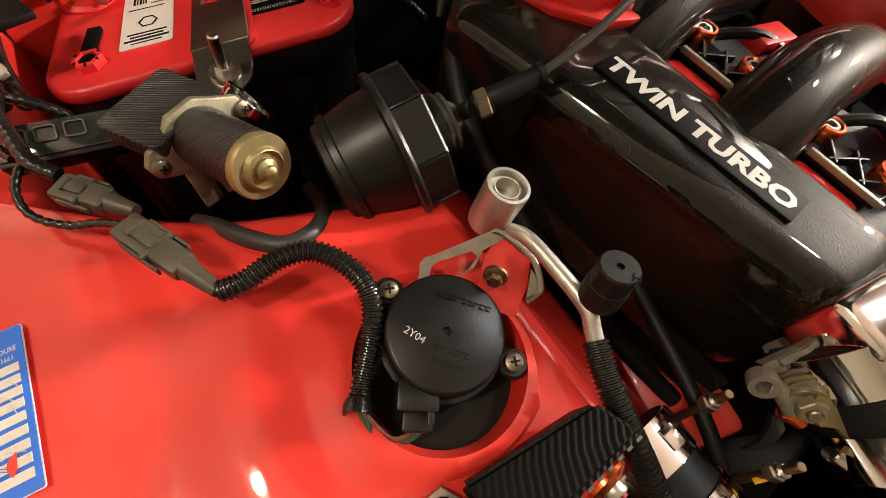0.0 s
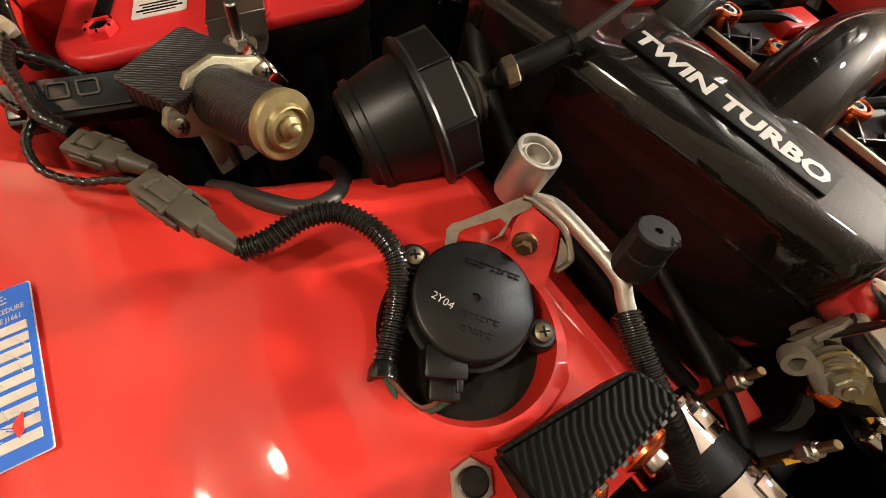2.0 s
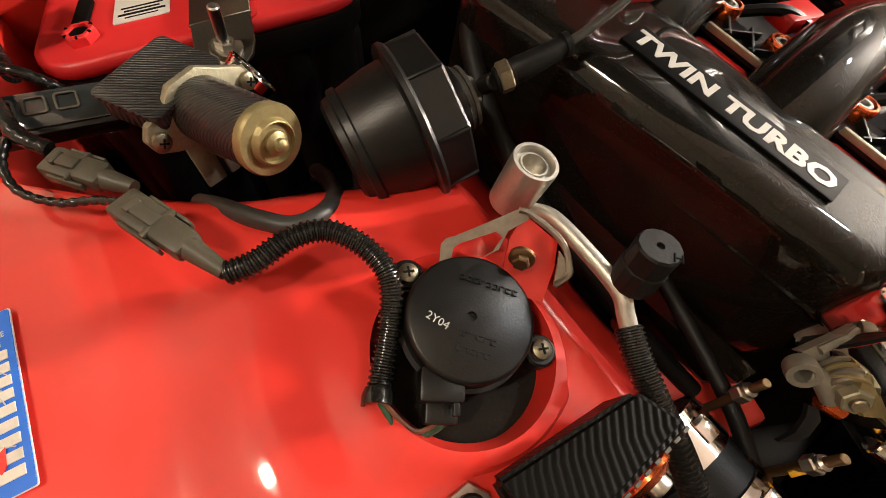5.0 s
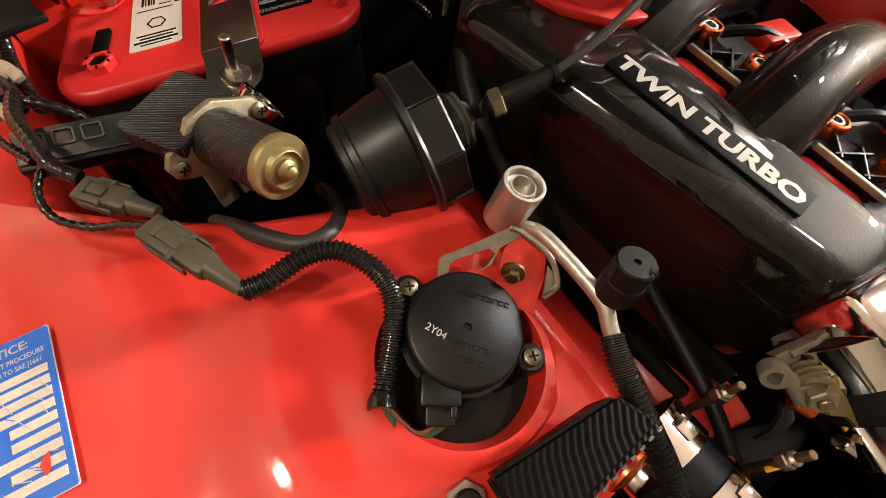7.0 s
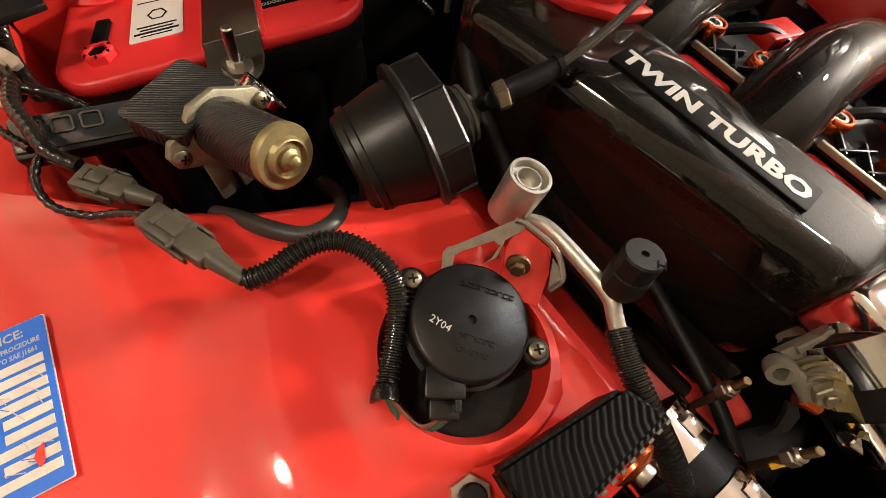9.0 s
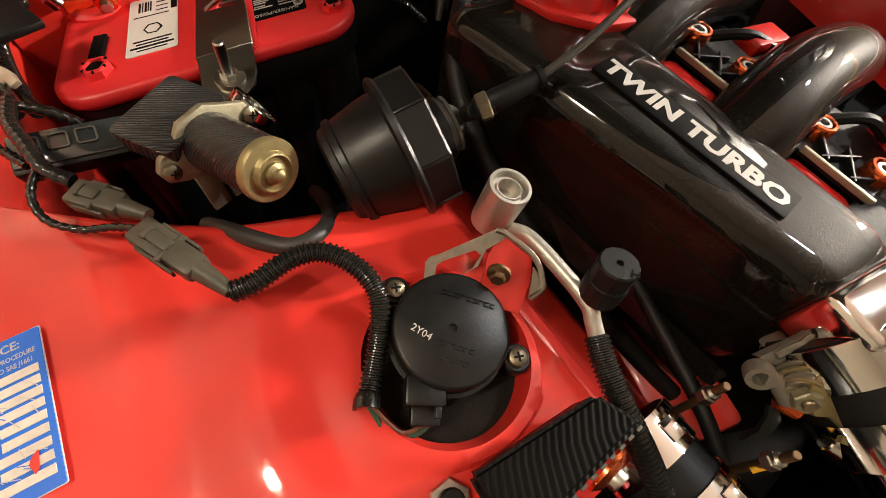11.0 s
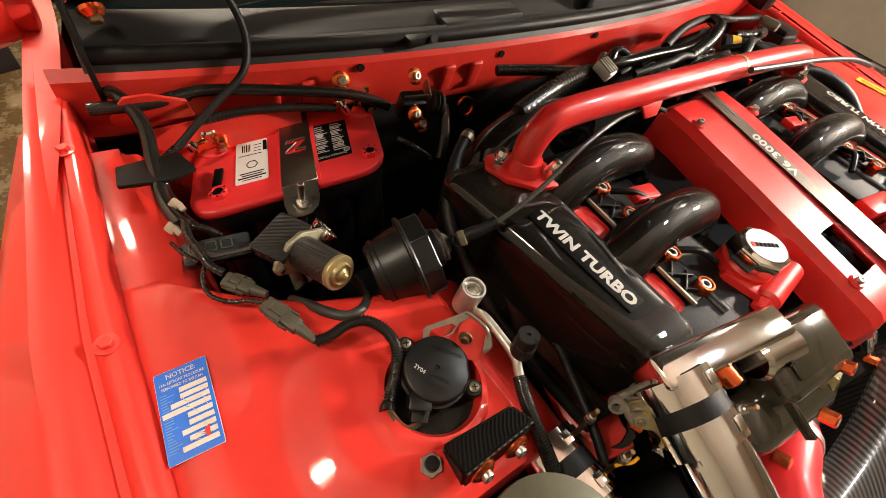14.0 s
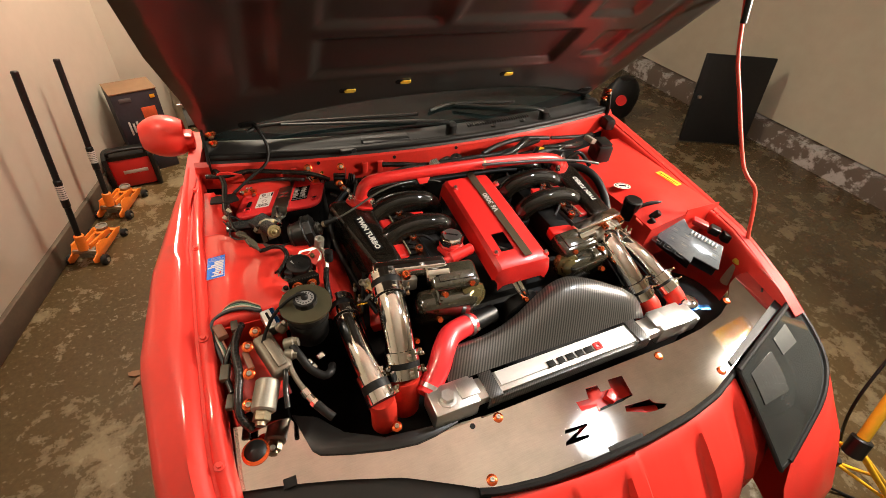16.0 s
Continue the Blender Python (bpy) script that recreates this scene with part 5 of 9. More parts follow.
for i, (x, y, w, h) in enumerate([(-0.014, 0.026, 0.002, 0.014), (-0.011, 0.026, 0.001, 0.014), (-0.008, 0.026, 0.002, 0.014), (-0.0055, 0.026, 0.001, 0.014), (-0.003, 0.026, 0.0014, 0.014), (0.008, 0.030, 0.012, 0.001), (0.008, 0.024, 0.012, 0.001), (0.008, 0.018, 0.012, 0.001), (0.020, 0.026, 0.006, 0.020), (-0.002, 0.012, 0.034, 0.001), (0, -0.022, 0.036, 0.0016), (0, -0.026, 0.030, 0.0016), (0, -0.030, 0.040, 0.0022), (0, -0.034, 0.028, 0.0012)]):
    g.obox(bm_ @ pose(-0.0490 + x * 0.82, -0.003 + y, BZ + 0.0009), (w * 0.82, h, 0.0003))
g.lathe([(0.0075, 0), (0.0075, 0.0003), (0.0062, 0.0003), (0.0062, 0)], bm_ @ pose(-0.0490, -0.010, BZ + 0.0008), 6, True)
part("print_block", g, LBL_BLACK, lbl)
lb2 = part("black_label", Geo().prism(rounded(0.049, 0.074, 0.002), 0.0006, bm_ @ pose(0.0535, -0.001, BZ + 0.0002)), LBL_BLACK, top, "black warning label with white print")
g = Geo()
rr = random.Random(3)
for c in range(2):
    y = 0.031
    while y > -0.024:
        w = rr.uniform(0.009, 0.018)
        g.obox(bm_ @ pose(0.0420 + 0.0215 * c - (0.018 - w) * 0.4, y, BZ + 0.0009), (w, 0.0014, 0.0003))
        y -= rr.choice((0.0028, 0.0028, 0.0042))
for x, y in ((0.072, -0.027), (0.066, -0.012), (0.040, 0.012)):
    g.lathe([(0.0045, 0), (0.0045, 0.0003), (0.0030, 0.0003), (0.0030, 0)], bm_ @ pose(x, y, BZ + 0.0008), 14)
g.text("DANGER/POISON", bm_ @ pose(0.0500, -0.0325, BZ + 0.0009, 0, 0, 180), 0.0054, 0.0002)
part("label_print", g, LBL_TEXT, lb2)

def terminal(x, y, name_label):
    e = thing("battery_terminal", bm_ @ Vector((x, y, BZ)), name_label, "battery terminal", "battery terminals")
    p = bm_ @ Vector((x, y, BZ))
    part("clamp_block", Geo().obox(bm_ @ pose(x, y, BZ + 0.013, 0, 0, 15), (0.034, 0.026, 0.020), 0.004), GOLD, e, "gold-plated clamp")
    part("post_collar", Geo().cyl(p + Vector((0, 0, -0.002)), p + Vector((0, 0, 0.030)), 0.0115, seg=20, bev=0.002), CHROME, e)
    part("base_boss", Geo().cyl(p + Vector((0, 0, -0.002)), p + Vector((0, 0, 0.006)), 0.024, seg=20, bev=0.003), BATT_RED, e)
    for dx, dy, dz, r in ((-0.016, 0.016, 0.018, 0.0075), (0.002, 0.022, 0.020, 0.0070), (-0.024, 0.0, 0.014, 0.0078), (-0.020, -0.012, 0.012, 0.0072), (0.018, 0.010, 0.018, 0.0065)):
        q = p + Vector((dx, dy, dz))
        part("set_screw", Geo().cyl(q, q + Vector((0.004 * (dx > 0) - 0.006, 0.002, 0.010)), r, seg=14, bev=0.0015), CHROME if dx < 0 else GOLD, e)
    q = p + Vector((0.010, -0.022, 0.012))
    part("terminal_cap", Geo().cyl(q + Vector((0.004, 0.018, 0.003)), q, 0.0085, seg=16, bev=0.0015), ORANGE_AN if x < 0 else LBL_BLACK, e)
    part("cap_screw", Geo().cyl(q, q + Vector((-0.0008, -0.004, -0.001)), 0.005, seg=6), BOLT, e)
    return e


terminal(-0.100, 0.046, "gold-plated battery terminal clamp with set screws")
terminal(0.100, 0.054, "gold-plated battery terminal clamp with set screws")

st = thing("battery_strap", (-0.59, 1.05, 0.87), "dark steel battery hold-down strap with a slanted letter cut-out", "hold-down strap")
sm = bm_ @ pose(0.007, 0, 0)
z_out = [(-0.013, -0.013), (0.011, -0.013), (0.013, -0.007), (-0.002, -0.007), (0.013, 0.008), (0.013, 0.013), (-0.011, 0.013), (-0.013, 0.007), (0.002, 0.007), (-0.013, -0.008)]
part("strap_plate", Geo().prism([(-0.022, -0.072), (0.022, -0.072), (0.019, 0.086), (-0.019, 0.086)], 0.003, sm @ pose(0, 0, BZ + 0.002), 0.0006, 1, holes=(z_out[::-1],)), STRAP, st, "brushed steel plate")
tabm = sm @ pose(0, -0.071, BZ + 0.0035, 16, 0, 0)
tab = [(-0.021, 0.0), (0.021, 0.0), (0.021, -0.024), (0.018, -0.036), (0.010, -0.043), (0, -0.045), (-0.010, -0.043), (-0.018, -0.036), (-0.021, -0.024)]
part("strap_tab", Geo().prism(tab, 0.003, tabm @ pose(0, 0, -0.0015), 0.0006, 1), STRAP, st)
s0 = tabm @ Vector((0, -0.026, 0.0))
part("stud", Geo().cyl(s0 + Vector((0, 0, -0.04)), s0 + Vector((-0.001, -0.002, 0.034)), 0.0040, seg=14, bev=0.001), BOLT, st, "threaded steel stud")
part("nut", Geo().hexa(s0 + Vector((0, 0, 0.002)), s0 + Vector((0, 0, 0.008)), 0.0068), BOLT, st)
part("washer", Geo().cyl(s0 + Vector((0, -0.0005, -0.001)), s0 + Vector((0, -0.0005, 0.0030)), 0.0115, seg=20), BOLT, st)
s1 = sm @ Vector((0, 0.078, BZ + 0.004))
part("rear_stud", Geo().cyl(s1, s1 + Vector((0, 0, 0.045)), 0.004, seg=12), BOLT, st)
part("rear_nut", Geo().hexa(s1, s1 + Vector((0, 0, 0.008)), 0.0085), BOLT, st)

# actuator motor with carbon-pattern cover
mo = thing("actuator_motor", (-0.635, 0.86, 0.90), "small black electric motor with a zinc end cap and carbon-pattern cover", "motor")
A0, A1 = Vector((-0.6298, 0.8700, 0.9260)), Vector((-0.6122, 0.8185, 0.9425))
ax_ = (A1 - A0).normalized()
mm_ = along(A0, A1)
L = (A1 - A0).length
part("motor_can", Geo().lathe([(0.0160, -0.004), (0.0166, 0.002), (0.0166, L - 0.010), (0.0158, L - 0.007)], mm_, 32), CF_WRAP, mo, "carbon-pattern motor can")
part("end_cap", Geo().lathe([(0.0168, L - 0.0095), (0.0171, L - 0.006), (0.0162, L - 0.0045), (0.0112, L - 0.0042), (0.0102, L - 0.0015), (0.0095, L - 0.0012), (0.0090, L - 0.0030), (0.0060, L - 0.0030), (0.0056, L - 0.0010), (0.0033, L + 0.0005), (0.0031, L + 0.0026), (0.0015, L + 0.0040), (0, L + 0.0042)], mm_, 32), ZINC, mo, "yellow zinc end cap")
side = ax_.cross(Vector((0, 0, 1))).normalized()
upv = side.cross(ax_).normalized()
fm = Matrix.Translation(A0) @ Matrix((side, upv, ax_)).transposed().to_4x4()
part("flange", Geo().prism([(-0.032, -0.004), (-0.027, -0.0115), (-0.018, -0.014), (-0.008, -0.024), (0.003, -0.028), (0.010, -0.024), (0.014, -0.013), (0.024, -0.008), (0.031, -0.003), (0.032, 0.005), (0.027, 0.0105), (0.017, 0.012), (0.008, 0.019), (-0.008, 0.019), (-0.018, 0.012), (-0.028, 0.006)], 0.005, fm @ pose(0, 0, -0.004, 0, 0, -8), 0.001), ZINC_GREY, mo, "weathered zinc flange")
for x, y in ((-0.0268, 0.0020), (0.0268, -0.0020), (0.002, -0.0235)):
    p = fm @ Vector((x, y, 0.001))
    g = Geo().lathe([(0.0048, 0), (0.0046, 0.0022), (0.003, 0.0032), (0, 0.0034)], along(p, p + ax_), 16)
    sc_ = part("screw", g, BOLT_DARK, mo, "cross-head screw")
    k = p + ax_ * 0.0034
    part("cross_slot", Geo().obox(Matrix.Translation(k) @ fm.to_3x3().to_4x4() @ pose(0, 0, 0, 0, 0, 30), (0.0045, 0.0009, 0.0006)).obox(Matrix.Translation(k) @ fm.to_3x3().to_4x4() @ pose(0, 0, 0, 0, 0, 120), (0.0045, 0.0009, 0.0006)), BAY_DARK, sc_)
part("gear_housing", Geo().obox(fm @ pose(0.0, -0.008, -0.018), (0.036, 0.022, 0.026), 0.006), BLACK, mo, "black gear housing")
cpm = basis((-0.6417, 0.8875, 0.9350), (0.83, 0.56, 0.0), (-0.56, 0.83, 0.0))
part("cover_plate", Geo().prism(rounded(0.050, 0.036, 0.0045, 4), 0.0025, cpm, 0.0009), CF_WRAP, mo, "carbon-pattern flat cover plate")
part("cover_skirt", Geo().prism(rounded(0.047, 0.033, 0.0045, 4), 0.010, cpm @ pose(0, 0, -0.011), 0.001), CF_WRAP, mo)
ch = Vector((-0.6020, 0.8880, 0.9200))
part("chrome_ring", Geo().lathe([(0.0135, 0), (0.0142, 0.004), (0.0150, 0.0055), (0.0142, 0.0065), (0.0130, 0.0055), (0.0128, 0)], along(ch, ch + Vector((0.75, 0.10, 0.45))), 28), CHROME, mo, "chrome ring")
part("ring_body", Geo().cyl(ch - Vector((0.014, 0.004, 0.007)), ch + Vector((0.002, 0.0006, 0.001)), 0.0128, seg=24), BLACK, mo)
part("bracket_below", Geo().obox(fm @ pose(-0.012, -0.030, -0.004), (0.030, 0.022, 0.003), 0.001).obox(fm @ pose(0.010, -0.030, -0.010), (0.012, 0.030, 0.003), 0.001), ZINC_GREY, mo)

ct = thing("control_module", (-0.70, 0.93, 0.89), "black control module box with a smoked ribbed face", "control module")
c_m = basis((-0.694, 0.925, 0.899), (1, -0.16, 0.0), (0.16, 1, 0.35))
part("box_body", Geo().obox(c_m, (0.062, 0.024, 0.014), 0.003), BLACK, ct)
part("face_plate", Geo().obox(c_m @ pose(0, 0.001, 0.0075), (0.058, 0.020, 0.002), 0.0006), LENS, ct, "glossy smoked face")
for x in (-0.019, -0.005, 0.009):
    part("raised_frame", Geo().prism(rounded(0.011, 0.010, 0.002), 0.0012, c_m @ pose(x, 0.003, 0.0085), 0.0003, holes=(rounded(0.0085, 0.0075, 0.001)[::-1],)), GREY_PLUG, ct)

# canister
cn = thing("vacuum_canister", (-0.555, 0.815, 0.90), "round black plastic canister with a ribbed rim and stepped nose", "canister")
CA = Vector((0.937, -0.140, 0.310)).normalized()
C0 = Vector((-0.5380, 0.8215, 0.9190)) - CA * 0.0400
cm_ = along(C0, C0 + CA) @ Matrix.Scale(0.95, 4)
part("back_shell", Geo().lathe([(0.0290, 0.0), (0.0325, 0.002), (0.0345, 0.010), (0.0385, 0.030), (0.0395, 0.042)], cm_, 48), BLACK, cn)
part("seam_step", Geo().lathe([(0.0352, 0.006), (0.0362, 0.007), (0.0366, 0.011), (0.0350, 0.012)], cm_, 48, True), BLACK, cn)
part("rim", Geo().lathe([(0.0395, 0.0400), (0.0455, 0.0402), (0.0470, 0.0412), (0.0472, 0.0440), (0.0458, 0.0458), (0.0430, 0.0460)], cm_, 48), BLACK, cn, "raised rim")
part("front_shell", Geo().lathe([(0.0450, 0.0450), (0.0448, 0.0465), (0.0440, 0.0640), (0.0428, 0.0655), (0.0300, 0.0665), (0.0210, 0.0670)], cm_ @ pose(0, 0, 0, 0, 0, 12), 8), BLACK, cn, "faceted front shell", 20)
part("nose_collar", Geo().lathe([(0.0215, 0.0660), (0.0212, 0.0740), (0.0200, 0.0748)], cm_, 32), BLACK, cn)
part("nose", Geo().lathe([(0.0195, 0.0740), (0.0195, 0.0762), (0.0172, 0.0766), (0.0172, 0.0782), (0.0186, 0.0786), (0.0184, 0.0808), (0.0150, 0.0814), (0.0128, 0.0822), (0.0095, 0.0860), (0.0050, 0.0884), (0, 0.0890)], cm_, 32), mat("grey_rubber_nose", (0.055, 0.050, 0.042), 0.42, var=0.2, scale=60), cn, "stepped grey rubber nose")
for k in range(8):
    a = radians(45 * k + 12)
    part("rib", Geo().obox(cm_ @ pose(0.0440 * math.cos(a), 0.0440 * math.sin(a), 0.0550, 0, 0, math.degrees(a)), (0.0030, 0.0022, 0.0190), 0.0006), BLACK, cn)
part("mount_bracket", Geo().prism([(0, 0), (0.006, 0.004), (0.010, -0.05), (0.018, -0.085), (0.010, -0.088), (0.001, -0.05)], 0.003, basis(C0 + Vector((-0.002, -0.012, 0.026)), (0.6, -0.5, 0), (0, 0.1, 1)), 0.0006), POWDER, cn, "black mounting strip")

# damper actuator in the tower opening
sa = thing("damper_actuator", (-0.579, 0.710, 0.88), "black plastic damper actuator with two screws and a plug socket", "actuator")
SC = Vector((-0.5785, 0.7105, 0.9245))
tilt = Vector((-0.02, -0.10, 1)).normalized()
sm_ = Matrix.Translation(SC) @ tilt.to_track_quat("Z", "Y").to_matrix().to_4x4() @ pose(0, 0, 0, 0, 0, -32)
part("round_cap", Geo().lathe([(0.0290, -0.014), (0.0290, -0.002), (0.0282, -0.0006), (0.0270, 0), (0.0022, 0), (0.0020, -0.002), (0, -0.002)], sm_, 44), BLACK, sa, "round moulded cap")
part("lower_body", Geo().lathe([(0.021, -0.032), (0.0265, -0.028), (0.0275, -0.016), (0.0305, -0.0155), (0.0310, -0.0125), (0.0285, -0.0120)], sm_, 36), BLACK, sa)
part("bearing_ring", Geo().lathe([(0.024, -0.036), (0.0275, -0.036), (0.0275, -0.031), (0.024, -0.031)], sm_, 32), BOLT_DARK, sa, "tarnished metal ring")
for x, y in ((-0.0305, 0.0160), (0.0355, -0.0060)):
    mlug = sm_ @ pose(x, y, -0.0135)
    part("lug", Geo().lathe([(0.0075, -0.004), (0.0075, 0.004), (0.0065, 0.005)], mlug, 20).obox(sm_ @ pose(x * 0.82, y * 0.82, -0.0135), (0.014, 0.012, 0.008), 0.002), BLACK, sa)
    w = part("screw", Geo().lathe([(0.0048, 0.005), (0.0046, 0.0072), (0.003, 0.0082), (0, 0.0082)], mlug, 18), BOLT_DARK, sa, "cross-head screw")
    part("cross_slot", Geo().obox(mlug @ pose(0, 0, 0.0083, 0, 0, 20), (0.005, 0.001, 0.0006)).obox(mlug @ pose(0, 0, 0.0083, 0, 0, 110), (0.005, 0.001, 0.0006)), BAY_DARK, w)
sk = sm_ @ pose(-0.0075, -0.0300, -0.008, 0, 0, 8)
part("plug_socket", Geo().obox(sk, (0.019, 0.014, 0.011), 0.0015).obox(sk @ pose(0.001, -0.009, -0.006), (0.014, 0.012, 0.009), 0.0012), BLACK, sa, "square plug socket")
part("plug_latch", Geo().obox(sk @ pose(0.006, -0.007, 0.003), (0.003, 0.010, 0.003), 0.0006), BLACK, sa)
tx = Matrix.Translation(SC) @ tilt.to_track_quat("Z", "Y").to_matrix().to_4x4()
part("date_code", Geo().text("2Y04", tx @ pose(-0.0150, 0.0035, 0.0001, 0, 0, -52), 0.0052, 0.00008), LBL_TEXT, sa, "small white date code")
rr = random.Random(5)
for yy, n in ((0.0165, 9), (-0.0085, 6), (-0.0150, 5)):
    g = Geo()
    for k in range(n):
        xx = (k - n / 2) * 0.0031 + 0.004
        mk = tx @ pose(0, 0, 0.0002, 0, 0, -38) @ pose(xx + 0.0015, yy, 0)
        g.obox(mk @ pose(0, 0.0010, 0), (0.0022, 0.0005, 0.0008)).obox(mk @ pose(rr.choice((-0.0009, 0.0009)), 0, 0), (0.0005, 0.0025, 0.0008))
        if rr.random() > 0.4:
            g.obox(mk @ pose(0, -0.0010, 0), (0.0020, 0.0005, 0.0008))
    part("moulded_line", g, BLACK, sa, "faint moulded marks")
g = Geo()
for k, (dx, c) in enumerate(((0, 0), (0.0015, 1), (0.003, 2))):
    g.tube([sk @ Vector((0.001 + dx, -0.014, -0.007)), sk @ Vector((-0.006 + dx, -0.0185, -0.008)), sk @ Vector((-0.016, -0.017 - dx, -0.006)), (-0.629 + dx, 0.7035, 0.9135)], 0.0011, 7)
part("plug_lead", g, mat("green_wire", (0.03, 0.09, 0.045), 0.5), sa, "thin green wires")
part("orange_wire", Geo().tube([sk @ Vector((0.0, -0.014, -0.0055)), sk @ Vector((-0.010, -0.0175, -0.0055)), (-0.628, 0.7045, 0.9150)], 0.0011, 7), BROWN_PLUG, sa)
# spring tower well
part("tower_well", Geo().lathe([(0.0, 0.80), (0.0415, 0.80), (0.042, 0.895)], pose(-0.5845, 0.7025, 0), 40), DUSTY, car, "dusty dark tower well")
part("bearing_plate", Geo().lathe([(0.030, 0.872), (0.030, 0.880), (0.036, 0.882), (0.038, 0.876), (0.038, 0.868)], pose(-0.582, 0.704, 0), 32), BOLT_DARK, car, "tarnished strut bearing plate")
part("strut_top", Geo().lathe([(0.0, 0.885), (0.022, 0.885), (0.030, 0.872), (0.040, 0.868), (0.044, 0.86)], pose(-0.582, 0.706, 0), 32), DUSTY, car, "dusty rubber strut mount")
nu = part("strut_nut", Geo().lathe([(0.0125, 0), (0.0125, 0.002), (0.0085, 0.0025)], pose(-0.620, 0.651, 0.901), 24), BOLT, car, "steel strut nut with a black cap")
part("nut_hex", Geo().hexa((-0.620, 0.651, 0.902), (-0.620, 0.651, 0.910), 0.0098), BOLT, nu)
part("nut_stud", Geo().cyl((-0.620, 0.651, 0.905), (-0.620, 0.651, 0.9155), 0.0058, seg=16, bev=0.001), BLACK, nu)

# corrugated conduit from the plugs to the actuator
cd = thing("wire_conduit", (-0.63, 0.75, 0.90), "black corrugated wire conduit lying on the inner wing", "conduit")
part("corrugated_tube", Geo().tube([(-0.6565, 0.7795, 0.926), (-0.645, 0.7775, 0.928), (-0.627, 0.7790, 0.931), (-0.612, 0.7745, 0.931), (-0.602, 0.7605, 0.929), (-0.600, 0.7440, 0.926), (-0.608, 0.7290, 0.918), (-0.621, 0.7140, 0.9125), (-0.629, 0.7045, 0.9120)], 0.0054, 16, 12, rib=(0.0026, 0.0010)), LOOM, cd, "ribbed tube")
part("split_end", Geo().lathe([(0.0056, -0.003), (0.0066, 0.0), (0.0066, 0.004), (0.0052, 0.004), (0.0050, 0.0), (0.0044, -0.003)], along((-0.6280, 0.7060, 0.9120), (-0.6330, 0.6990, 0.9125)), 20, True), LOOM, cd, "flared split end of the tube")


def plug(base, tip, up, name_label, width=0.020):
    """A sealed inline connector: two stepped halves, a latch frame and a tapered boot."""
    b, t = Vector(base), Vector(tip)
    d = t - b
    Ln = d.length
    m = basis(b, d, Vector((0, 0, 1)).cross(d))
    e = thing("wire_connector", b, name_label, "connector", "inline connectors")
    h = width * 0.62
    part("socket_half", Geo().obox(m @ pose(Ln * 0.22, 0, 0), (Ln * 0.40, width, h), 0.002), GREY_PLUG, e)
    part("plug_half", Geo().obox(m @ pose(Ln * 0.52, 0, 0.0005), (Ln * 0.34, width * 0.88, h * 1.05), 0.0025), GREY_PLUG, e)
    part("collar", Geo().obox(m @ pose(Ln * 0.40, 0, 0), (Ln * 0.05, width * 1.14, h * 1.18), 0.0012), GREY_PLUG, e)
    part("latch", Geo().obox(m @ pose(Ln * 0.30, 0, h * 0.56), (Ln * 0.22, width * 0.42, h * 0.30), 0.0010).obox(m @ pose(Ln * 0.17, 0, h * 0.62), (Ln * 0.06, width * 0.5, h * 0.25), 0.0008), GREY_PLUG, e)
    for sy in (-1, 1):
        part("side_latch", Geo().obox(m @ pose(Ln * 0.36, sy * width * 0.54, h * 0.1), (Ln * 0.40, 0.0016, h * 0.5), 0.0006), GREY_PLUG, e)
    part("boot", Geo().tube([m @ Vector((Ln * 0.66, 0, 0)), m @ Vector((Ln * 0.85, 0, 0)), m @ Vector((Ln, 0, 0))], lambda s: width * (0.36 - 0.13 * s), 12, 4), GREY_PLUG, e, "tapered boot")
    return e


plug((-0.6795, 0.8340, 0.9250), (-0.6560, 0.7790, 0.9275), 1, "grey-green inline wire connector with a tapered boot", 0.0150)
plug((-0.7005, 0.8790, 0.9150), (-0.6735, 0.8460, 0.9165), 1, "grey-green wire connector with bare latch frame", 0.0150)

wr = thing("taped_harness", (-0.71, 0.90, 0.90), "black taped wiring harness along the inner wing", "wiring harness")
for pts, r in (([(-0.7110, 0.960, 0.9150), (-0.7135, 0.935, 0.920), (-0.7095, 0.912, 0.922), (-0.7065, 0.895, 0.920), (-0.698, 0.884, 0.917)], 0.0042),
               ([(-0.7085, 0.900, 0.919), (-0.7165, 0.885, 0.917), (-0.7155, 0.869, 0.914), (-0.7040, 0.8560, 0.913), (-0.690, 0.8470, 0.9165), (-0.677, 0.8335, 0.9225)], 0.0022),
               ([(-0.7120, 0.955, 0.915), (-0.698, 0.947, 0.912), (-0.686, 0.940, 0.902)], 0.0035),
               ([(-0.7290, 0.945, 0.908), (-0.7230, 0.925, 0.912), (-0.714, 0.905, 0.916)], 0.0022)):
    part("harness_branch", Geo().tube(pts, r, 10, 6, rib=(0.005, 0.0004)), LOOM, wr)
for k, (x, y, z) in enumerate(((-0.7130, 0.995, 0.905), (-0.7240, 0.965, 0.905))):
    cl = tagged(part("plastic_clip", Geo().obox(pose(x, y, z, 20, -30, 20), (0.010, 0.011, 0.008), 0.002).obox(pose(x + 0.004, y - 0.008, z + 0.002, 10, -20, 10), (0.006, 0.009, 0.004), 0.001), IVORY, None), "ivory plastic harness clip on the bay edge", "clip", "harness clips")
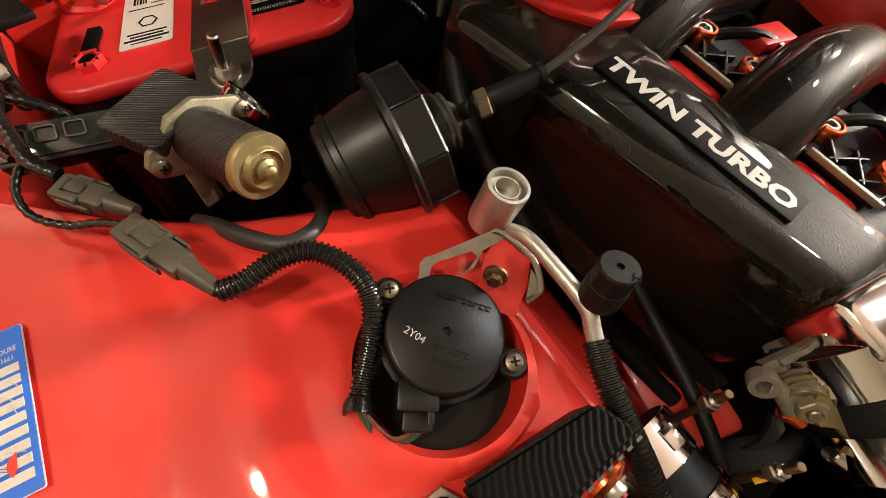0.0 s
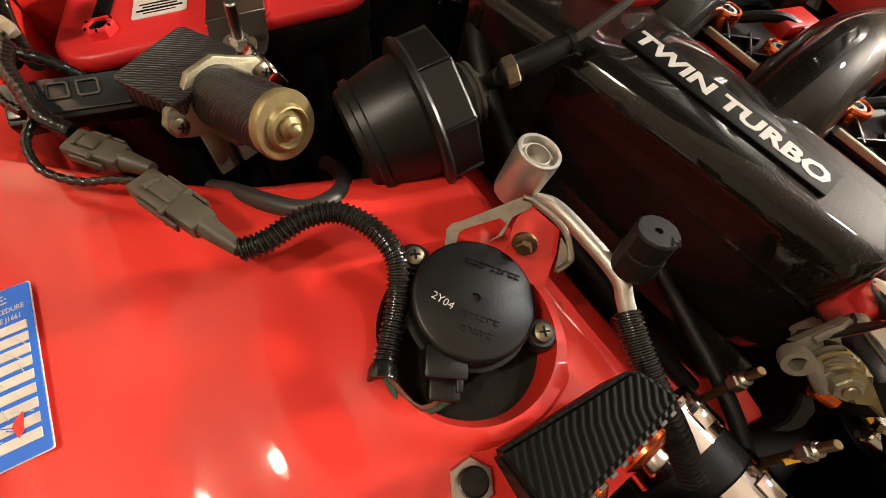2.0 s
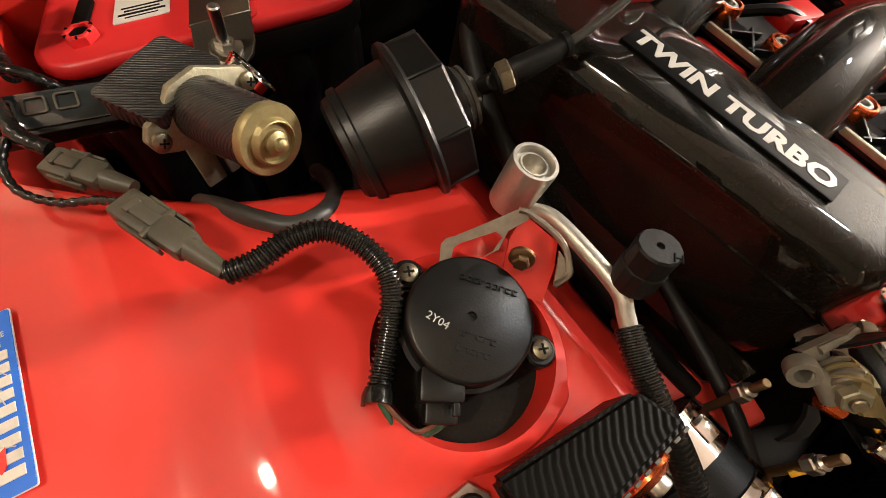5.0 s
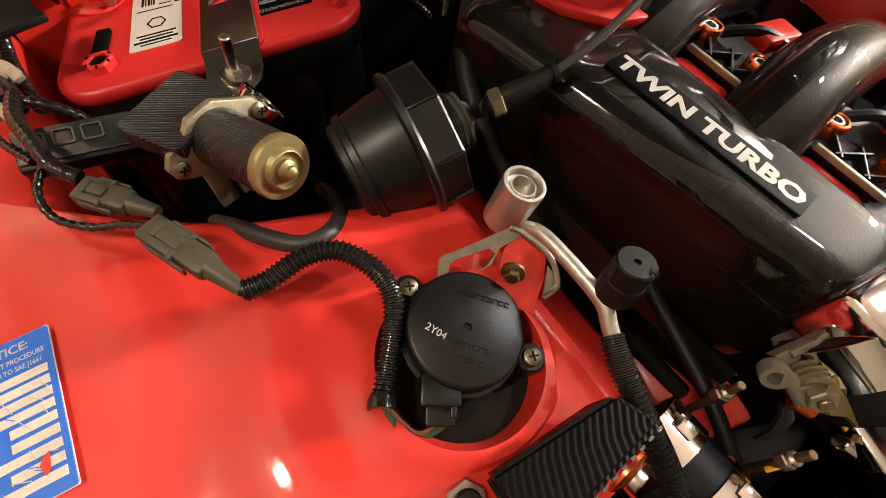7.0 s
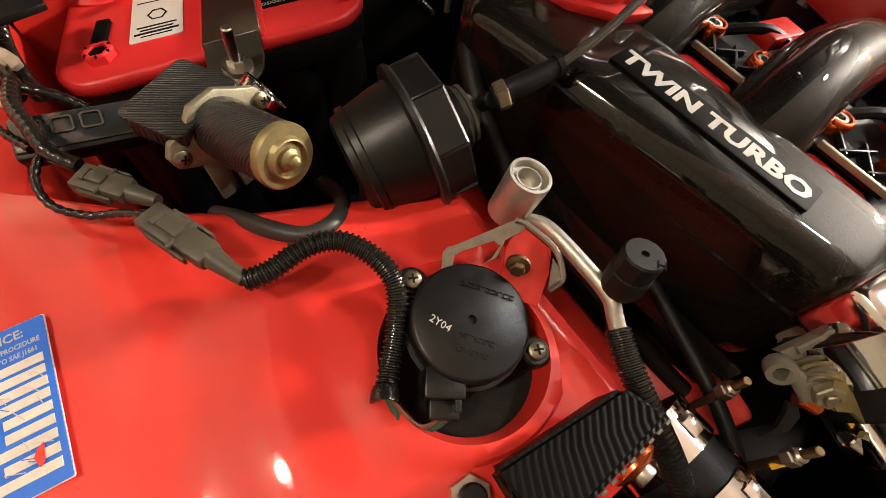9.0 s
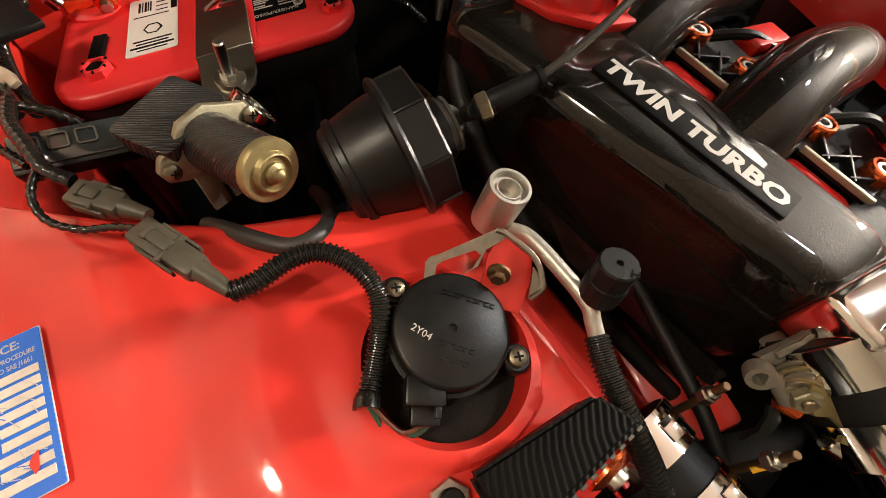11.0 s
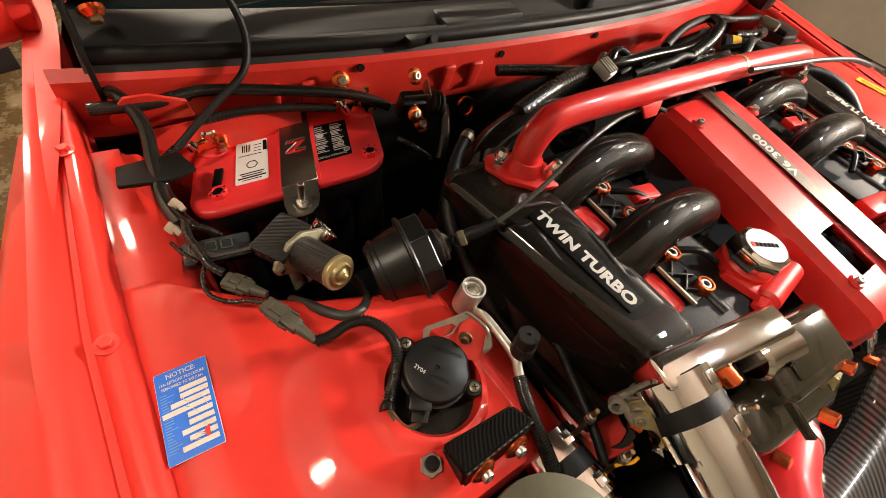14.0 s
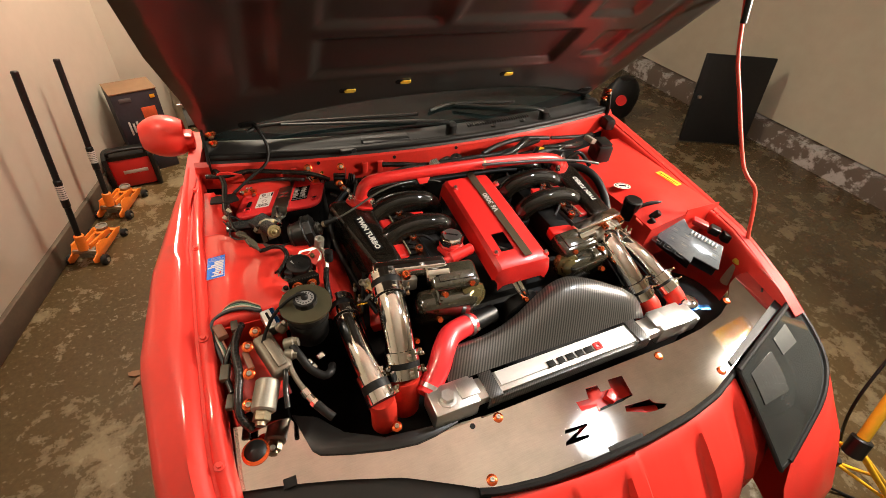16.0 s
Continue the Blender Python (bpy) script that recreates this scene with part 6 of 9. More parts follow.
for pts, r, rb in (([(-0.735, 1.180, 0.925), (-0.722, 1.150, 0.930), (-0.712, 1.105, 0.920), (-0.718, 1.06, 0.905), (-0.722, 1.01, 0.898), (-0.716, 0.965, 0.905)], 0.0075, None),
                   ([(-0.690, 1.105, 0.885), (-0.712, 1.085, 0.880), (-0.716, 1.045, 0.880), (-0.712, 1.0, 0.885), (-0.705, 0.965, 0.90)], 0.0050, (0.004, 0.0008)),
                   ([(-0.755, 1.140, 0.930), (-0.70, 1.135, 0.928), (-0.64, 1.142, 0.928), (-0.56, 1.120, 0.926), (-0.47, 1.090, 0.920), (-0.42, 1.075, 0.900)], 0.0070, None),
                   ([(-0.66, 1.118, 0.905), (-0.60, 1.122, 0.903), (-0.54, 1.110, 0.903), (-0.49, 1.095, 0.900)], 0.0062, (0.0045, 0.0010)),
                   ([(-0.430, 1.030, 0.880), (-0.41, 1.015, 0.872), (-0.385, 1.005, 0.850)], 0.0050, (0.0040, 0.0008))):
    tagged(part("battery_cable", Geo().tube(pts, r, 12, 6, rib=rb), LOOM, None), "thick black battery cable along the bay wall", "cable", "battery cables")
tagged(part("rubber_flap", Geo().prism([(0, 0), (0.06, 0.012), (0.075, -0.02), (0.05, -0.032), (0.0, -0.030)], 0.006, pose(-0.752, 1.068, 0.902, 0, 0, -8), 0.002), BLACK_SOFT, None), "black rubber sealing flap at the bay corner", "seal")

# hose under the motor, and pipe with bracket
tagged(part("rubber_hose", Geo().tube([(-0.652, 0.850, 0.885), (-0.644, 0.832, 0.898), (-0.634, 0.812, 0.907), (-0.621, 0.797, 0.911), (-0.607, 0.796, 0.911), (-0.594, 0.806, 0.904), (-0.585, 0.83, 0.885), (-0.58, 0.86, 0.86)], 0.0051, 14, 8), mat("grey_black_hose", (0.030, 0.028, 0.025), 0.45, var=0.2, scale=50), None), "bent grey-black rubber hose under the motor", "hose")
ap = thing("aircon_pipe", (-0.519, 0.69, 0.88), "oxidised alloy air-conditioning pipe with service port and black cap", "pipe")
PT = Vector((-0.5185, 0.7500, 0.9525))
part("port_socket", Geo().lathe([(0.0110, -0.032), (0.0113, -0.030), (0.0118, -0.002), (0.0115, 0), (0.0098, 0), (0.0092, -0.001), (0.0090, -0.004), (0.0072, -0.004), (0.0070, -0.002), (0.0062, -0.002), (0.0060, -0.010), (0, -0.010)], Matrix.Translation(PT) @ pose(0, 0, 0, 3, 6, 0), 32), PIPE_GREY, ap, "hollow alloy service port")
part("pipe_run", Geo().tube([(-0.5180, 0.7385, 0.926), (-0.5165, 0.7280, 0.932), (-0.5165, 0.7050, 0.934), (-0.5175, 0.6830, 0.934), (-0.5200, 0.6735, 0.930), (-0.5225, 0.6650, 0.926)], 0.0042, 14, 8), PIPE_GREY, ap, "scuffed alloy pipe")
CAPM = along((-0.5107, 0.6865, 0.9637), (-0.5107 + 0.053, 0.6865 + 0.139, 0.9637 + 0.989))
part("port_cap", Geo().lathe([(0.0096, -0.026), (0.0102, -0.024), (0.0104, -0.014), (0.0100, -0.0125), (0.0096, -0.012), (0.0098, -0.001), (0.0090, 0), (0.0018, 0), (0.0016, -0.002), (0, -0.002)], CAPM, 14), BLACK_SOFT, ap, "faceted black plastic cap", 20)
part("cap_mark", Geo().text("H", CAPM @ pose(0, 0, 0.0001) @ pose(-0.004, 0.007, 0, 0, 0, -35), 0.0065, 0.00015), LBL_BLACK, ap)
part("pipe_conduit", Geo().tube([(-0.5215, 0.6685, 0.9270), (-0.5260, 0.6560, 0.9240), (-0.5305, 0.6380, 0.9200), (-0.5330, 0.6150, 0.912), (-0.5330, 0.5950, 0.900)], 0.0066, 14, 8, rib=(0.0024, 0.0009)), LOOM, ap, "black corrugated sleeve")
bk = thing("pressed_bracket", (-0.56, 0.72, 0.90), "folded bracket, bare metal on one leg and red on the other", "bracket")
b_o = basis((-0.5331, 0.7373, 0.9392), (0.8074, -0.5739, 0.1369), (0.4389, 0.7392, 0.5108))
b_s = Matrix.Diagonal((0.00031, 0.00031, 1, 1))
b_m = b_o @ b_s
leg = [(-123, -100), (-120, -53), (-112, -44), (-98, -40), (-2, 2), (14, -7), (8, -16), (-20, -32), (-34, -60), (-80, -84), (-103, -88), (-108, -100)]
slot = [(-106, -82), (-101, -58), (-91, -51), (-38, -33), (-28, -41), (-42, -62), (-58, -72)]
part("open_leg", Geo().prism(leg[::-1], 0.0016, b_m, holes=(slot,)), PRESSED, bk, "bare pressed metal leg with a slot")
part("red_leg", Geo().prism([(4, -6), (60, -47), (56, -85), (36, -140), (-4, -128), (-28, -88), (-18, -42)][::-1], 0.0016, b_o @ pose(0, 0, -0.0022, 0, 12, 0) @ b_s), RED_BAY, bk, "red painted leg")
part("rolled_edge", Geo().tube([b_m @ Vector((a, b, 0.001)) for a, b in ((-4, 0), (16, -8), (60, -45), (74, -86), (69, -100), (52, -112))], 0.0017, 8, 6), PRESSED, bk)
part("edge_tab", Geo().prism([(58, -60), (76, -86), (70, -104), (50, -114), (54, -88)][::-1], 0.0014, b_m @ pose(0, 0, -0.0005)), PRESSED, bk)
q = Vector((-0.5430, 0.7205, 0.9300))
part("bracket_bolt", Geo().lathe([(0.0062, 0), (0.0062, 0.002), (0.0045, 0.003)], along(q, q + Vector((-0.75, -0.55, 0.25))), 18).hexa(q + Vector((-0.0015, -0.001, 0.0005)), q + Vector((-0.0048, -0.0035, 0.0016)), 0.0042), COPPERY, bk, "coppery bolt")

# carbon-wrapped bracket box with two anodised bolts
cb = thing("bracket_cover", (-0.578, 0.64, 0.90), "carbon-pattern wrapped bracket cover with two orange bolts", "bracket cover")
v = [(-0.6120, 0.6560, 0.9330), (-0.5530, 0.6510, 0.9490), (-0.5445, 0.6320, 0.9500), (-0.6140, 0.6290, 0.9490),
     (-0.6090, 0.6560, 0.9150), (-0.5500, 0.6510, 0.9200), (-0.5470, 0.6270, 0.9180), (-0.6120, 0.6240, 0.9200)]
bmx = bmesh.new()
bvs = [bmx.verts.new(p) for p in v]
for f in ((0, 1, 2, 3), (7, 6, 5, 4), (0, 4, 5, 1), (1, 5, 6, 2), (2, 6, 7, 3), (3, 7, 4, 0)):
    bmx.faces.new([bvs[i] for i in f])
bmesh.ops.bevel(bmx, geom=bmx.edges[:], offset=0.0022, segments=3, affect="EDGES")
part("wrapped_shell", Geo().take(bmx), CF_WRAP_B, cb)
for x in (-0.596, -0.564):
    bolt_on(cb, (x, 0.6260, 0.9345), (0.05, -0.95, 0.25), 0.0058, 0.005)
g = Geo()
for k in range(12):
    p = Vector((-0.6120, 0.6288, 0.9500)).lerp(Vector((-0.5455, 0.6318, 0.9510)), (k + 0.3) / 12)
    g.obox(basis(p, (1, 0.04, 0), (0, 1, 0)), (0.0028, 0.0011, 0.0009))
part("edge_wear", g, GREY_PLUG, cb, "worn pale edge marks")

# blue notice sticker with white fields
nt = thing("notice_sticker", (-0.757, 0.785, 0.905), "blue notice sticker with scuffed white bars on the red inner wing", "sticker")
n_m = basis((-0.7595, 0.7868, 0.9020), (0.995, -0.09, 0.0), (0.09, 0.995, 0.0))
no = n_m.translation.copy()
n_m = basis((no.x, no.y, deck_z(no.x, no.y) + 0.0008), (0.995, -0.09, (deck_z(no.x + 0.02, no.y) - deck_z(no.x - 0.02, no.y)) / 0.04 * 0.97), (0.09, 0.995, (deck_z(no.x, no.y + 0.02) - deck_z(no.x, no.y - 0.02)) / 0.04))
n_m = n_m @ Matrix.Diagonal((0.95, 0.935, 1, 1))
part("sticker_sheet", Geo().prism(rounded(0.0420, 0.0800, 0.001, 2), 0.0008, n_m @ pose(0, 0, -0.0006)), BLUE, nt, "blue sheet")
part("sticker_edge", Geo().prism(rounded(0.0428, 0.0808, 0.001, 2), 0.0006, n_m @ pose(0, 0, -0.0008)), WHITE, nt)
part("heading", Geo().text("NOTICE:", n_m @ pose(0.000, 0.0345, 0.0003), 0.0062, 0.00008, 0.00008), LBL_TEXT, nt, "white heading")
part("heading_line", Geo().text("134a RETROFIT PROCEDURE", n_m @ pose(0.0, 0.0285, 0.0003), 0.0036, 0.00006, 0.00004, 0.80).text("PERFORMED TO SAE J1661", n_m @ pose(0.0, 0.0240, 0.0003), 0.0036, 0.00006, 0.00004, 0.80), LBL_TEXT, nt)
for x0, x1, y in ((-0.004, 0.020, 0.0185), (-0.004, 0.020, 0.0125), (-0.013, 0.020, 0.0065), (-0.021, 0.020, 0.0005), (-0.001, 0.020, -0.0060), (-0.001, 0.020, -0.0125), (-0.008, 0.020, -0.0190), (-0.003, 0.020, -0.0255), (-0.010, 0.020, -0.0320)):
    part("white_field", Geo().obox(n_m @ pose((x0 + x1) * 0.46, y, 0.0004), ((x1 - x0) * 0.92, 0.0043, 0.0005)), OFFWHITE, nt, "scuffed white bar")
rr = random.Random(8)
g = Geo()
for k in range(22):
    y = 0.019 - 0.0024 * k
    w = rr.uniform(0.004, 0.011)
    g.obox(n_m @ pose(-0.0190 + w / 2, y, 0.0003), (w, 0.0007, 0.0002))
part("fine_print_bars", g, mat("pale_blue_ink", (0.12, 0.32, 0.60), 0.5), nt)
rr = random.Random(21)
for k in range(14):
    x, y, a, w = rr.uniform(-0.004, 0.017), rr.uniform(-0.030, 0.016), rr.uniform(-70, -20), rr.uniform(0.003, 0.010)
    part("scuff", Geo().obox(n_m @ pose(x, y, 0.0008, 0, 0, a), (w, 0.0004, 0.0002)), LBL_TEXT if k % 3 else BLUE, nt)
part("red_spot", Geo().prism([(0, 0), (0.003, 0.002), (0.0025, -0.006), (0.0005, -0.008), (-0.0015, -0.003)], 0.0004, n_m @ pose(0.010, -0.0225, 0.0006)), RED, nt)


# ---- engine ----
EX = -0.065
eng = thing("engine", (EX, 0.70, 0.55), "twin-turbo six-cylinder engine with black lacquered plenums and red centre cover", "engine")
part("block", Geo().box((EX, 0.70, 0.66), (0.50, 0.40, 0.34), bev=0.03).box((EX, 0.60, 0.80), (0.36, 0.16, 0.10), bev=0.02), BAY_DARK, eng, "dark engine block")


def mx(x, s):
    """x as measured on the battery side, mirrored about the engine's middle for s = -1."""
    return x if s > 0 else 2 * EX - x


for s in (1, -1):
    # plenum log: a rounded trough lofted from back to front
    rows = []
    for i in range(25):
        a = i / 24
        y = 0.890 - 0.290 * a
        tip = max(0.0, 1 - min(a, 1 - a) / 0.10)
        end = 0.016 * (1 - math.sqrt(max(0.0, 1 - tip * tip)))
        xl = -0.4700 + 0.0530 * a + end
        xr = -0.368 + 0.018 * a - end
        zt = 0.9615 - 0.004 * a - end
        pr = [(xl + 0.006, 0.852), (xl + 0.001, 0.858), (xl, 0.870), (xl - 0.001, 0.930)]
        for k in range(7):
            q = radians(90 * k / 6)
            pr.append((xl + 0.015 - 0.016 * math.cos(q), zt - 0.0163 + 0.016 * math.sin(q)))
        pr += [(xl + 0.030, zt + 0.0000), (xr - 0.026, zt + 0.0005)]
        for k in range(6):
            q = radians(90 * k / 5)
            pr.append((xr - 0.014 + 0.014 * math.sin(q), zt - 0.0135 + 0.014 * math.cos(q)))
        pr += [(xr, 0.90), (xr - 0.01, 0.86)]
        rows.append([(mx(x, s), y, z) for x, z in pr])
    g = Geo().sheet(rows, wrap=True)
    nn = len(rows[0])
    g.add([Vector(p) for p in rows[0]], [tuple(range(nn))]).add([Vector(p) for p in rows[-1]], [tuple(range(nn))])
    log = part("plenum", g, PLENUM, eng, "black crackle-lacquer intake plenum", 45)
    # lower flange, seam and boss details on the flank
    g = Geo().tube([(mx(-0.455, s), 0.87, 0.925), (mx(-0.440, s), 0.74, 0.922), (mx(-0.418, s), 0.61, 0.918)], 0.0025, 8)
    part("casting_seam", g, PLENUM, log)
    for y, z in ((0.70, 0.905), (0.66, 0.885), (0.82, 0.93)):
        x = -0.452 + 0.040 * (0.885 - y) / 0.285
        part("casting_boss", Geo().cyl((mx(x - 0.006, s), y, z), (mx(x + 0.006, s), y, z), 0.006, seg=14, bev=0.002), PLENUM, log)
    g = Geo().sheet([[(mx(-0.470 + 0.045 * a, s), 0.90 - 0.30 * a, 0.885 - 0.02 * a), (mx(-0.478 + 0.045 * a, s), 0.90 - 0.30 * a, 0.855), (mx(-0.455 + 0.045 * a, s), 0.90 - 0.30 * a, 0.80), (mx(-0.42 + 0.04 * a, s), 0.90 - 0.30 * a, 0.72)] for a in (0, 0.25, 0.5, 0.75, 1)], 0.004)
    part("plenum_skirt", g, PLENUM, log)
    # runners
    for y, zz in ((0.822, 0.960), (0.718, 0.959), (0.926, 0.944)):
        pts = [(mx(-0.362, s), y - 0.010, zz - 0.052), (mx(-0.352, s), y - 0.008, zz - 0.024), (mx(-0.326, s), y - 0.004, zz - 0.006), (mx(-0.285, s), y, zz), (mx(-0.240, s), y, zz - 0.003), (mx(-0.205, s), y, zz - 0.013), (mx(-0.185, s), y, zz - 0.034), (mx(-0.179, s), y, zz - 0.066)]
        rn = part("runner", Geo().tube(pts, lambda q: 0.0262 + 0.0022 * math.sin(math.pi * min(1, q * 1.1)) ** 1.5 + 0.015 * (1 - min(1, q * 3.2)) ** 2, 30, 8), PLENUM, eng, "glossy black intake runner")
        part("hose_joint", Geo().cyl((mx(-0.183, s), y, zz - 0.046), (mx(-0.178, s), y, zz - 0.078), 0.0290, seg=22, bev=0.003), BLACK_SOFT, rn, "black rubber joint")
    # ignition covers with anodised bolts
    for y in (0.7690, 0.6640):
        c = part("coil_cover", Geo().box((mx(-0.341, s), y - 0.004, 0.930), (0.036, 0.050, 0.026), (0, 6 * s, 0), 0.008, 3), RED_SAT, eng, "small red cover")
        part("finned_plate", Geo().box((mx(-0.3085, s), y - 0.004, 0.9435), (0.031, 0.052, 0.004), (0, 0, 0), 0.001), POWDER, c, "dark finned metal plate")
        part("plate_edge", Geo().box((mx(-0.3255, s), y - 0.007, 0.9480), (0.0032, 0.050, 0.0045), (0, 0, 0), 0.0008), ZINC_GREY, c, "bright machined edge")
        for k, (dy, rot) in enumerate(((0.016, 38), (0.004, -30), (-0.004, 34), (-0.017, -34))):
            part("fin", Geo().box((mx(-0.3105, s), y - 0.004 + dy, 0.9480), (0.0300, 0.0018, 0.0055), (0, 0, rot * s), 0.0005), POWDER, c)
        for yy in (y + 0.0225, y - 0.0220):
            b = Vector((mx(-0.2985, s), yy, 0.942))
            w = part("stand_off", Geo().lathe([(0.0086, -0.022), (0.0086, 0.0), (0.0096, 0.002), (0.0098, 0.011), (0.0090, 0.0128), (0.0072, 0.0130), (0.0068, 0.008), (0, 0.008)], Matrix.Translation(b), 26), ORANGE_AN, eng, "orange anodised stand-off with a cap screw")
            cs = part("cap_screw", Geo().lathe([(0.0060, 0.006), (0.0060, 0.0115), (0.0054, 0.0122), (0.0034, 0.0122), (0.0031, 0.0090), (0, 0.0090)], Matrix.Translation(b), 20), BOLT, w, "steel cap screw")
            part("screw_slot", Geo().hexa(b + Vector((0, 0, 0.0088)), b + Vector((0, 0, 0.0094)), 0.0030), BAY_DARK, cs)
    part("red_relay", Geo().box((mx(-0.258, s), 0.762, 0.953), (0.036, 0.022, 0.012), (0, 0, -10), 0.003), RED_SAT, eng, "red block between the runners")
    part("fuel_rail", Geo().cyl((mx(-0.285, s), 0.86, 0.932), (mx(-0.285, s), 0.61, 0.932), 0.008, seg=14), BLACK, eng)
    for pp in ([(-0.29, 0.785, 0.950), (-0.272, 0.765, 0.958), (-0.25, 0.742, 0.948)], [(-0.29, 0.69, 0.948), (-0.272, 0.672, 0.958), (-0.25, 0.655, 0.945)]):
        part("injector_lead", Geo().tube([(mx(a, s), b, c) for a, b, c in pp], 0.004, 8), BLACK_SOFT, eng)
    part("valve_cover_side", Geo().box((mx(-0.30, s), 0.73, 0.90), (0.16, 0.30, 0.07), (0, 0, 0), 0.015), BAY_DARK, eng)

# name badge on the battery-side plenum and lettering on the other
bd_m = basis((-0.4030, 0.7255, 0.9606), (0.105, -0.9945, -0.0138), (0.99, 0.105, 0.0))
bd = part("name_badge", Geo().prism(rounded(0.1345, 0.0235, 0.001, 2), 0.0016, bd_m @ pose(0, 0, -0.0012), 0.0004), LBL_BLACK, eng, "black name badge with white letters")
part("badge_lettering", Geo().text("TWIN TURBO", bd_m @ pose(0, 0.0, 0.0004), 0.0182, 0.0003, 0.0007, 1.13), LBL_TEXT, bd, "white raised letters")
b2 = basis((2 * EX + 0.4020, 0.7240, 0.9628), (0.105, 0.9945, 0.022), (-0.99, 0.105, 0.02))
part("badge_lettering", Geo().text("TWIN TURBO", b2 @ pose(0, 0, 0.0006), 0.0205, 0.0003, 0.0006, 0.95), LBL_TEXT, eng, "white raised letters")

# centre cover
rows = []
prof_y = [(0.845, 0.955), (0.843, 0.985), (0.836, 0.991), (0.80, 0.989), (0.70, 0.976), (0.616, 0.9642), (0.556, 0.9556), (0.545, 0.954), (0.520, 0.950), (0.512, 0.944), (0.505, 0.918), (0.506, 0.893)]
for i, (y, z) in enumerate(prof_y):
    a = (0.845 - y) / 0.34
    x0, x1 = -0.1415 + 0.002 * a, -0.0145 + 0.012 * a
    lip = 0.045 if i < 9 else (0.030 if i == 9 else 0.012)
    inset = 0.0 if i < 10 else 0.004 * (i - 9)
    rows.append([(x0 - 0.010 + inset, y, z - lip), (x0 - 0.004 + inset, y, z - 0.008), (x0 + 0.004 + inset, y, z), (-0.1145, y, z + 0.001), (-0.0775, y, z + 0.001), (x1 - 0.034, y, z + 0.001), (x1 - 0.004 - inset, y, z), (x1 + 0.004 - inset, y, z - 0.008), (x1 + 0.010 - inset, y, z - lip)])
cv = tagged(part("engine_cover", Geo().sheet(rows, 0.0025, skip=((5, 3),)), RED_SAT, None, "", 30), "red centre engine cover with a bronze stripe and lettering", "engine cover")
slope = Vector((0.028, -1, -0.128)).normalized()
cvm = basis((-0.060, 0.690, 0.9800), slope, (1, 0.03, 0))
part("stripe", Geo().prism([(-0.158, -0.0125), (0.168, -0.0110), (0.168, 0.0110), (-0.158, 0.0105)], 0.0012, cvm @ pose(0, 0, 0.0002)), mat("bronze_grey_stripe", (0.085, 0.062, 0.035), 0.4, metal=0.4, var=0.1, scale=40), cv, "bronze-grey stripe")
part("cover_lettering", Geo().text("V6 3000", cvm @ pose(-0.030, 0, 0.0016, 0, 0, 180), 0.0200, 0.0003, 0.0005, 1.08), LBL_TEXT, cv, "pale lettering")
part("small_print", Geo().obox(cvm @ pose(-0.125, 0.004, 0.0016), (0.050, 0.003, 0.0004)).obox(cvm @ pose(-0.125, -0.003, 0.0016), (0.050, 0.0022, 0.0004)), GREY_PLUG, cv)
part("wire_below", Geo().tube([(-0.118, 0.60, 0.935), (-0.100, 0.585, 0.944), (-0.080, 0.575, 0.936)], 0.004, 8), GREY_PLUG, cv, "wire seen through the opening")
for x, y, z in ((-0.131, 0.556, 0.957), (-0.003, 0.524, 0.950), (-0.006, 0.790, 0.988), (-0.13, 0.80, 0.99)):
    bolt_on(cv, (x, y, z), (0, -0.12, 1), 0.0055, 0.006, RED_SAT, BOLT, wr=1.7, label="bright cap screw on the red cover")

# oil filler
oc = thing("oil_filler_cap", (-0.214, 0.637, 0.93), "polished octagonal oil filler cap on a red neck", "oil cap")
O = Vector((-0.2145, 0.6375, 0.9750))
part("cap", Geo().lathe([(0.0285, -0.024), (0.0300, -0.021), (0.0300, -0.006), (0.0285, -0.002), (0.0240, 0.0), (0.0235, -0.0006), (0, -0.0006)], Matrix.Translation(O) @ pose(0, 0, 0, 0, 0, 22), 8), CHROME, oc, "polished octagonal cap", 20)
part("cap_disc", Geo().lathe([(0.0225, 0), (0.0225, 0.0010), (0, 0.0010)], Matrix.Translation(O), 32), ALLOY, oc)
g = Geo()
for k in range(6):
    g.obox(Matrix.Translation(O) @ pose(0, 0, 0, 0, 0, -30) @ pose(-0.0125 + 0.005 * k, 0, 0.0014), (0.0034, 0.005, 0.0005))
part("logo_block", g, LBL_BLACK, oc, "dark logo bars")
part("logo_mark", Geo().obox(Matrix.Translation(O) @ pose(0, 0, 0, 0, 0, -30) @ pose(-0.0165, 0, 0.0014), (0.004, 0.006, 0.0006)), RED_SAT, oc)
part("neck", Geo().cyl((-0.2145, 0.637, 0.90), (-0.2145, 0.637, 0.953), 0.030, seg=20, bev=0.004).box((-0.215, 0.628, 0.925), (0.066, 0.050, 0.040), (0, 0, 15), 0.008), RED_SAT, oc, "red filler neck")
vr = thing("red_valve", (-0.20, 0.590, 0.94), "red coated regulator valve beside the oil filler", "valve")
part("valve_body", Geo().cyl((-0.238, 0.5955, 0.938), (-0.170, 0.6060, 0.945), 0.0145, seg=22, bev=0.004), RED_SAT, vr)
part("valve_nose", Geo().cyl((-0.252, 0.592, 0.936), (-0.236, 0.595, 0.938), 0.010, seg=8, bev=0.002), RED_SAT, vr)
v2 = thing("red_valve", (0.07, 0.590, 0.93), "red coated regulator valve beside the throttle", "valve")
part("valve_body", Geo().box((0.105, 0.600, 0.928), (0.070, 0.032, 0.030), (0, 0, -8), 0.006), RED_SAT, v2)

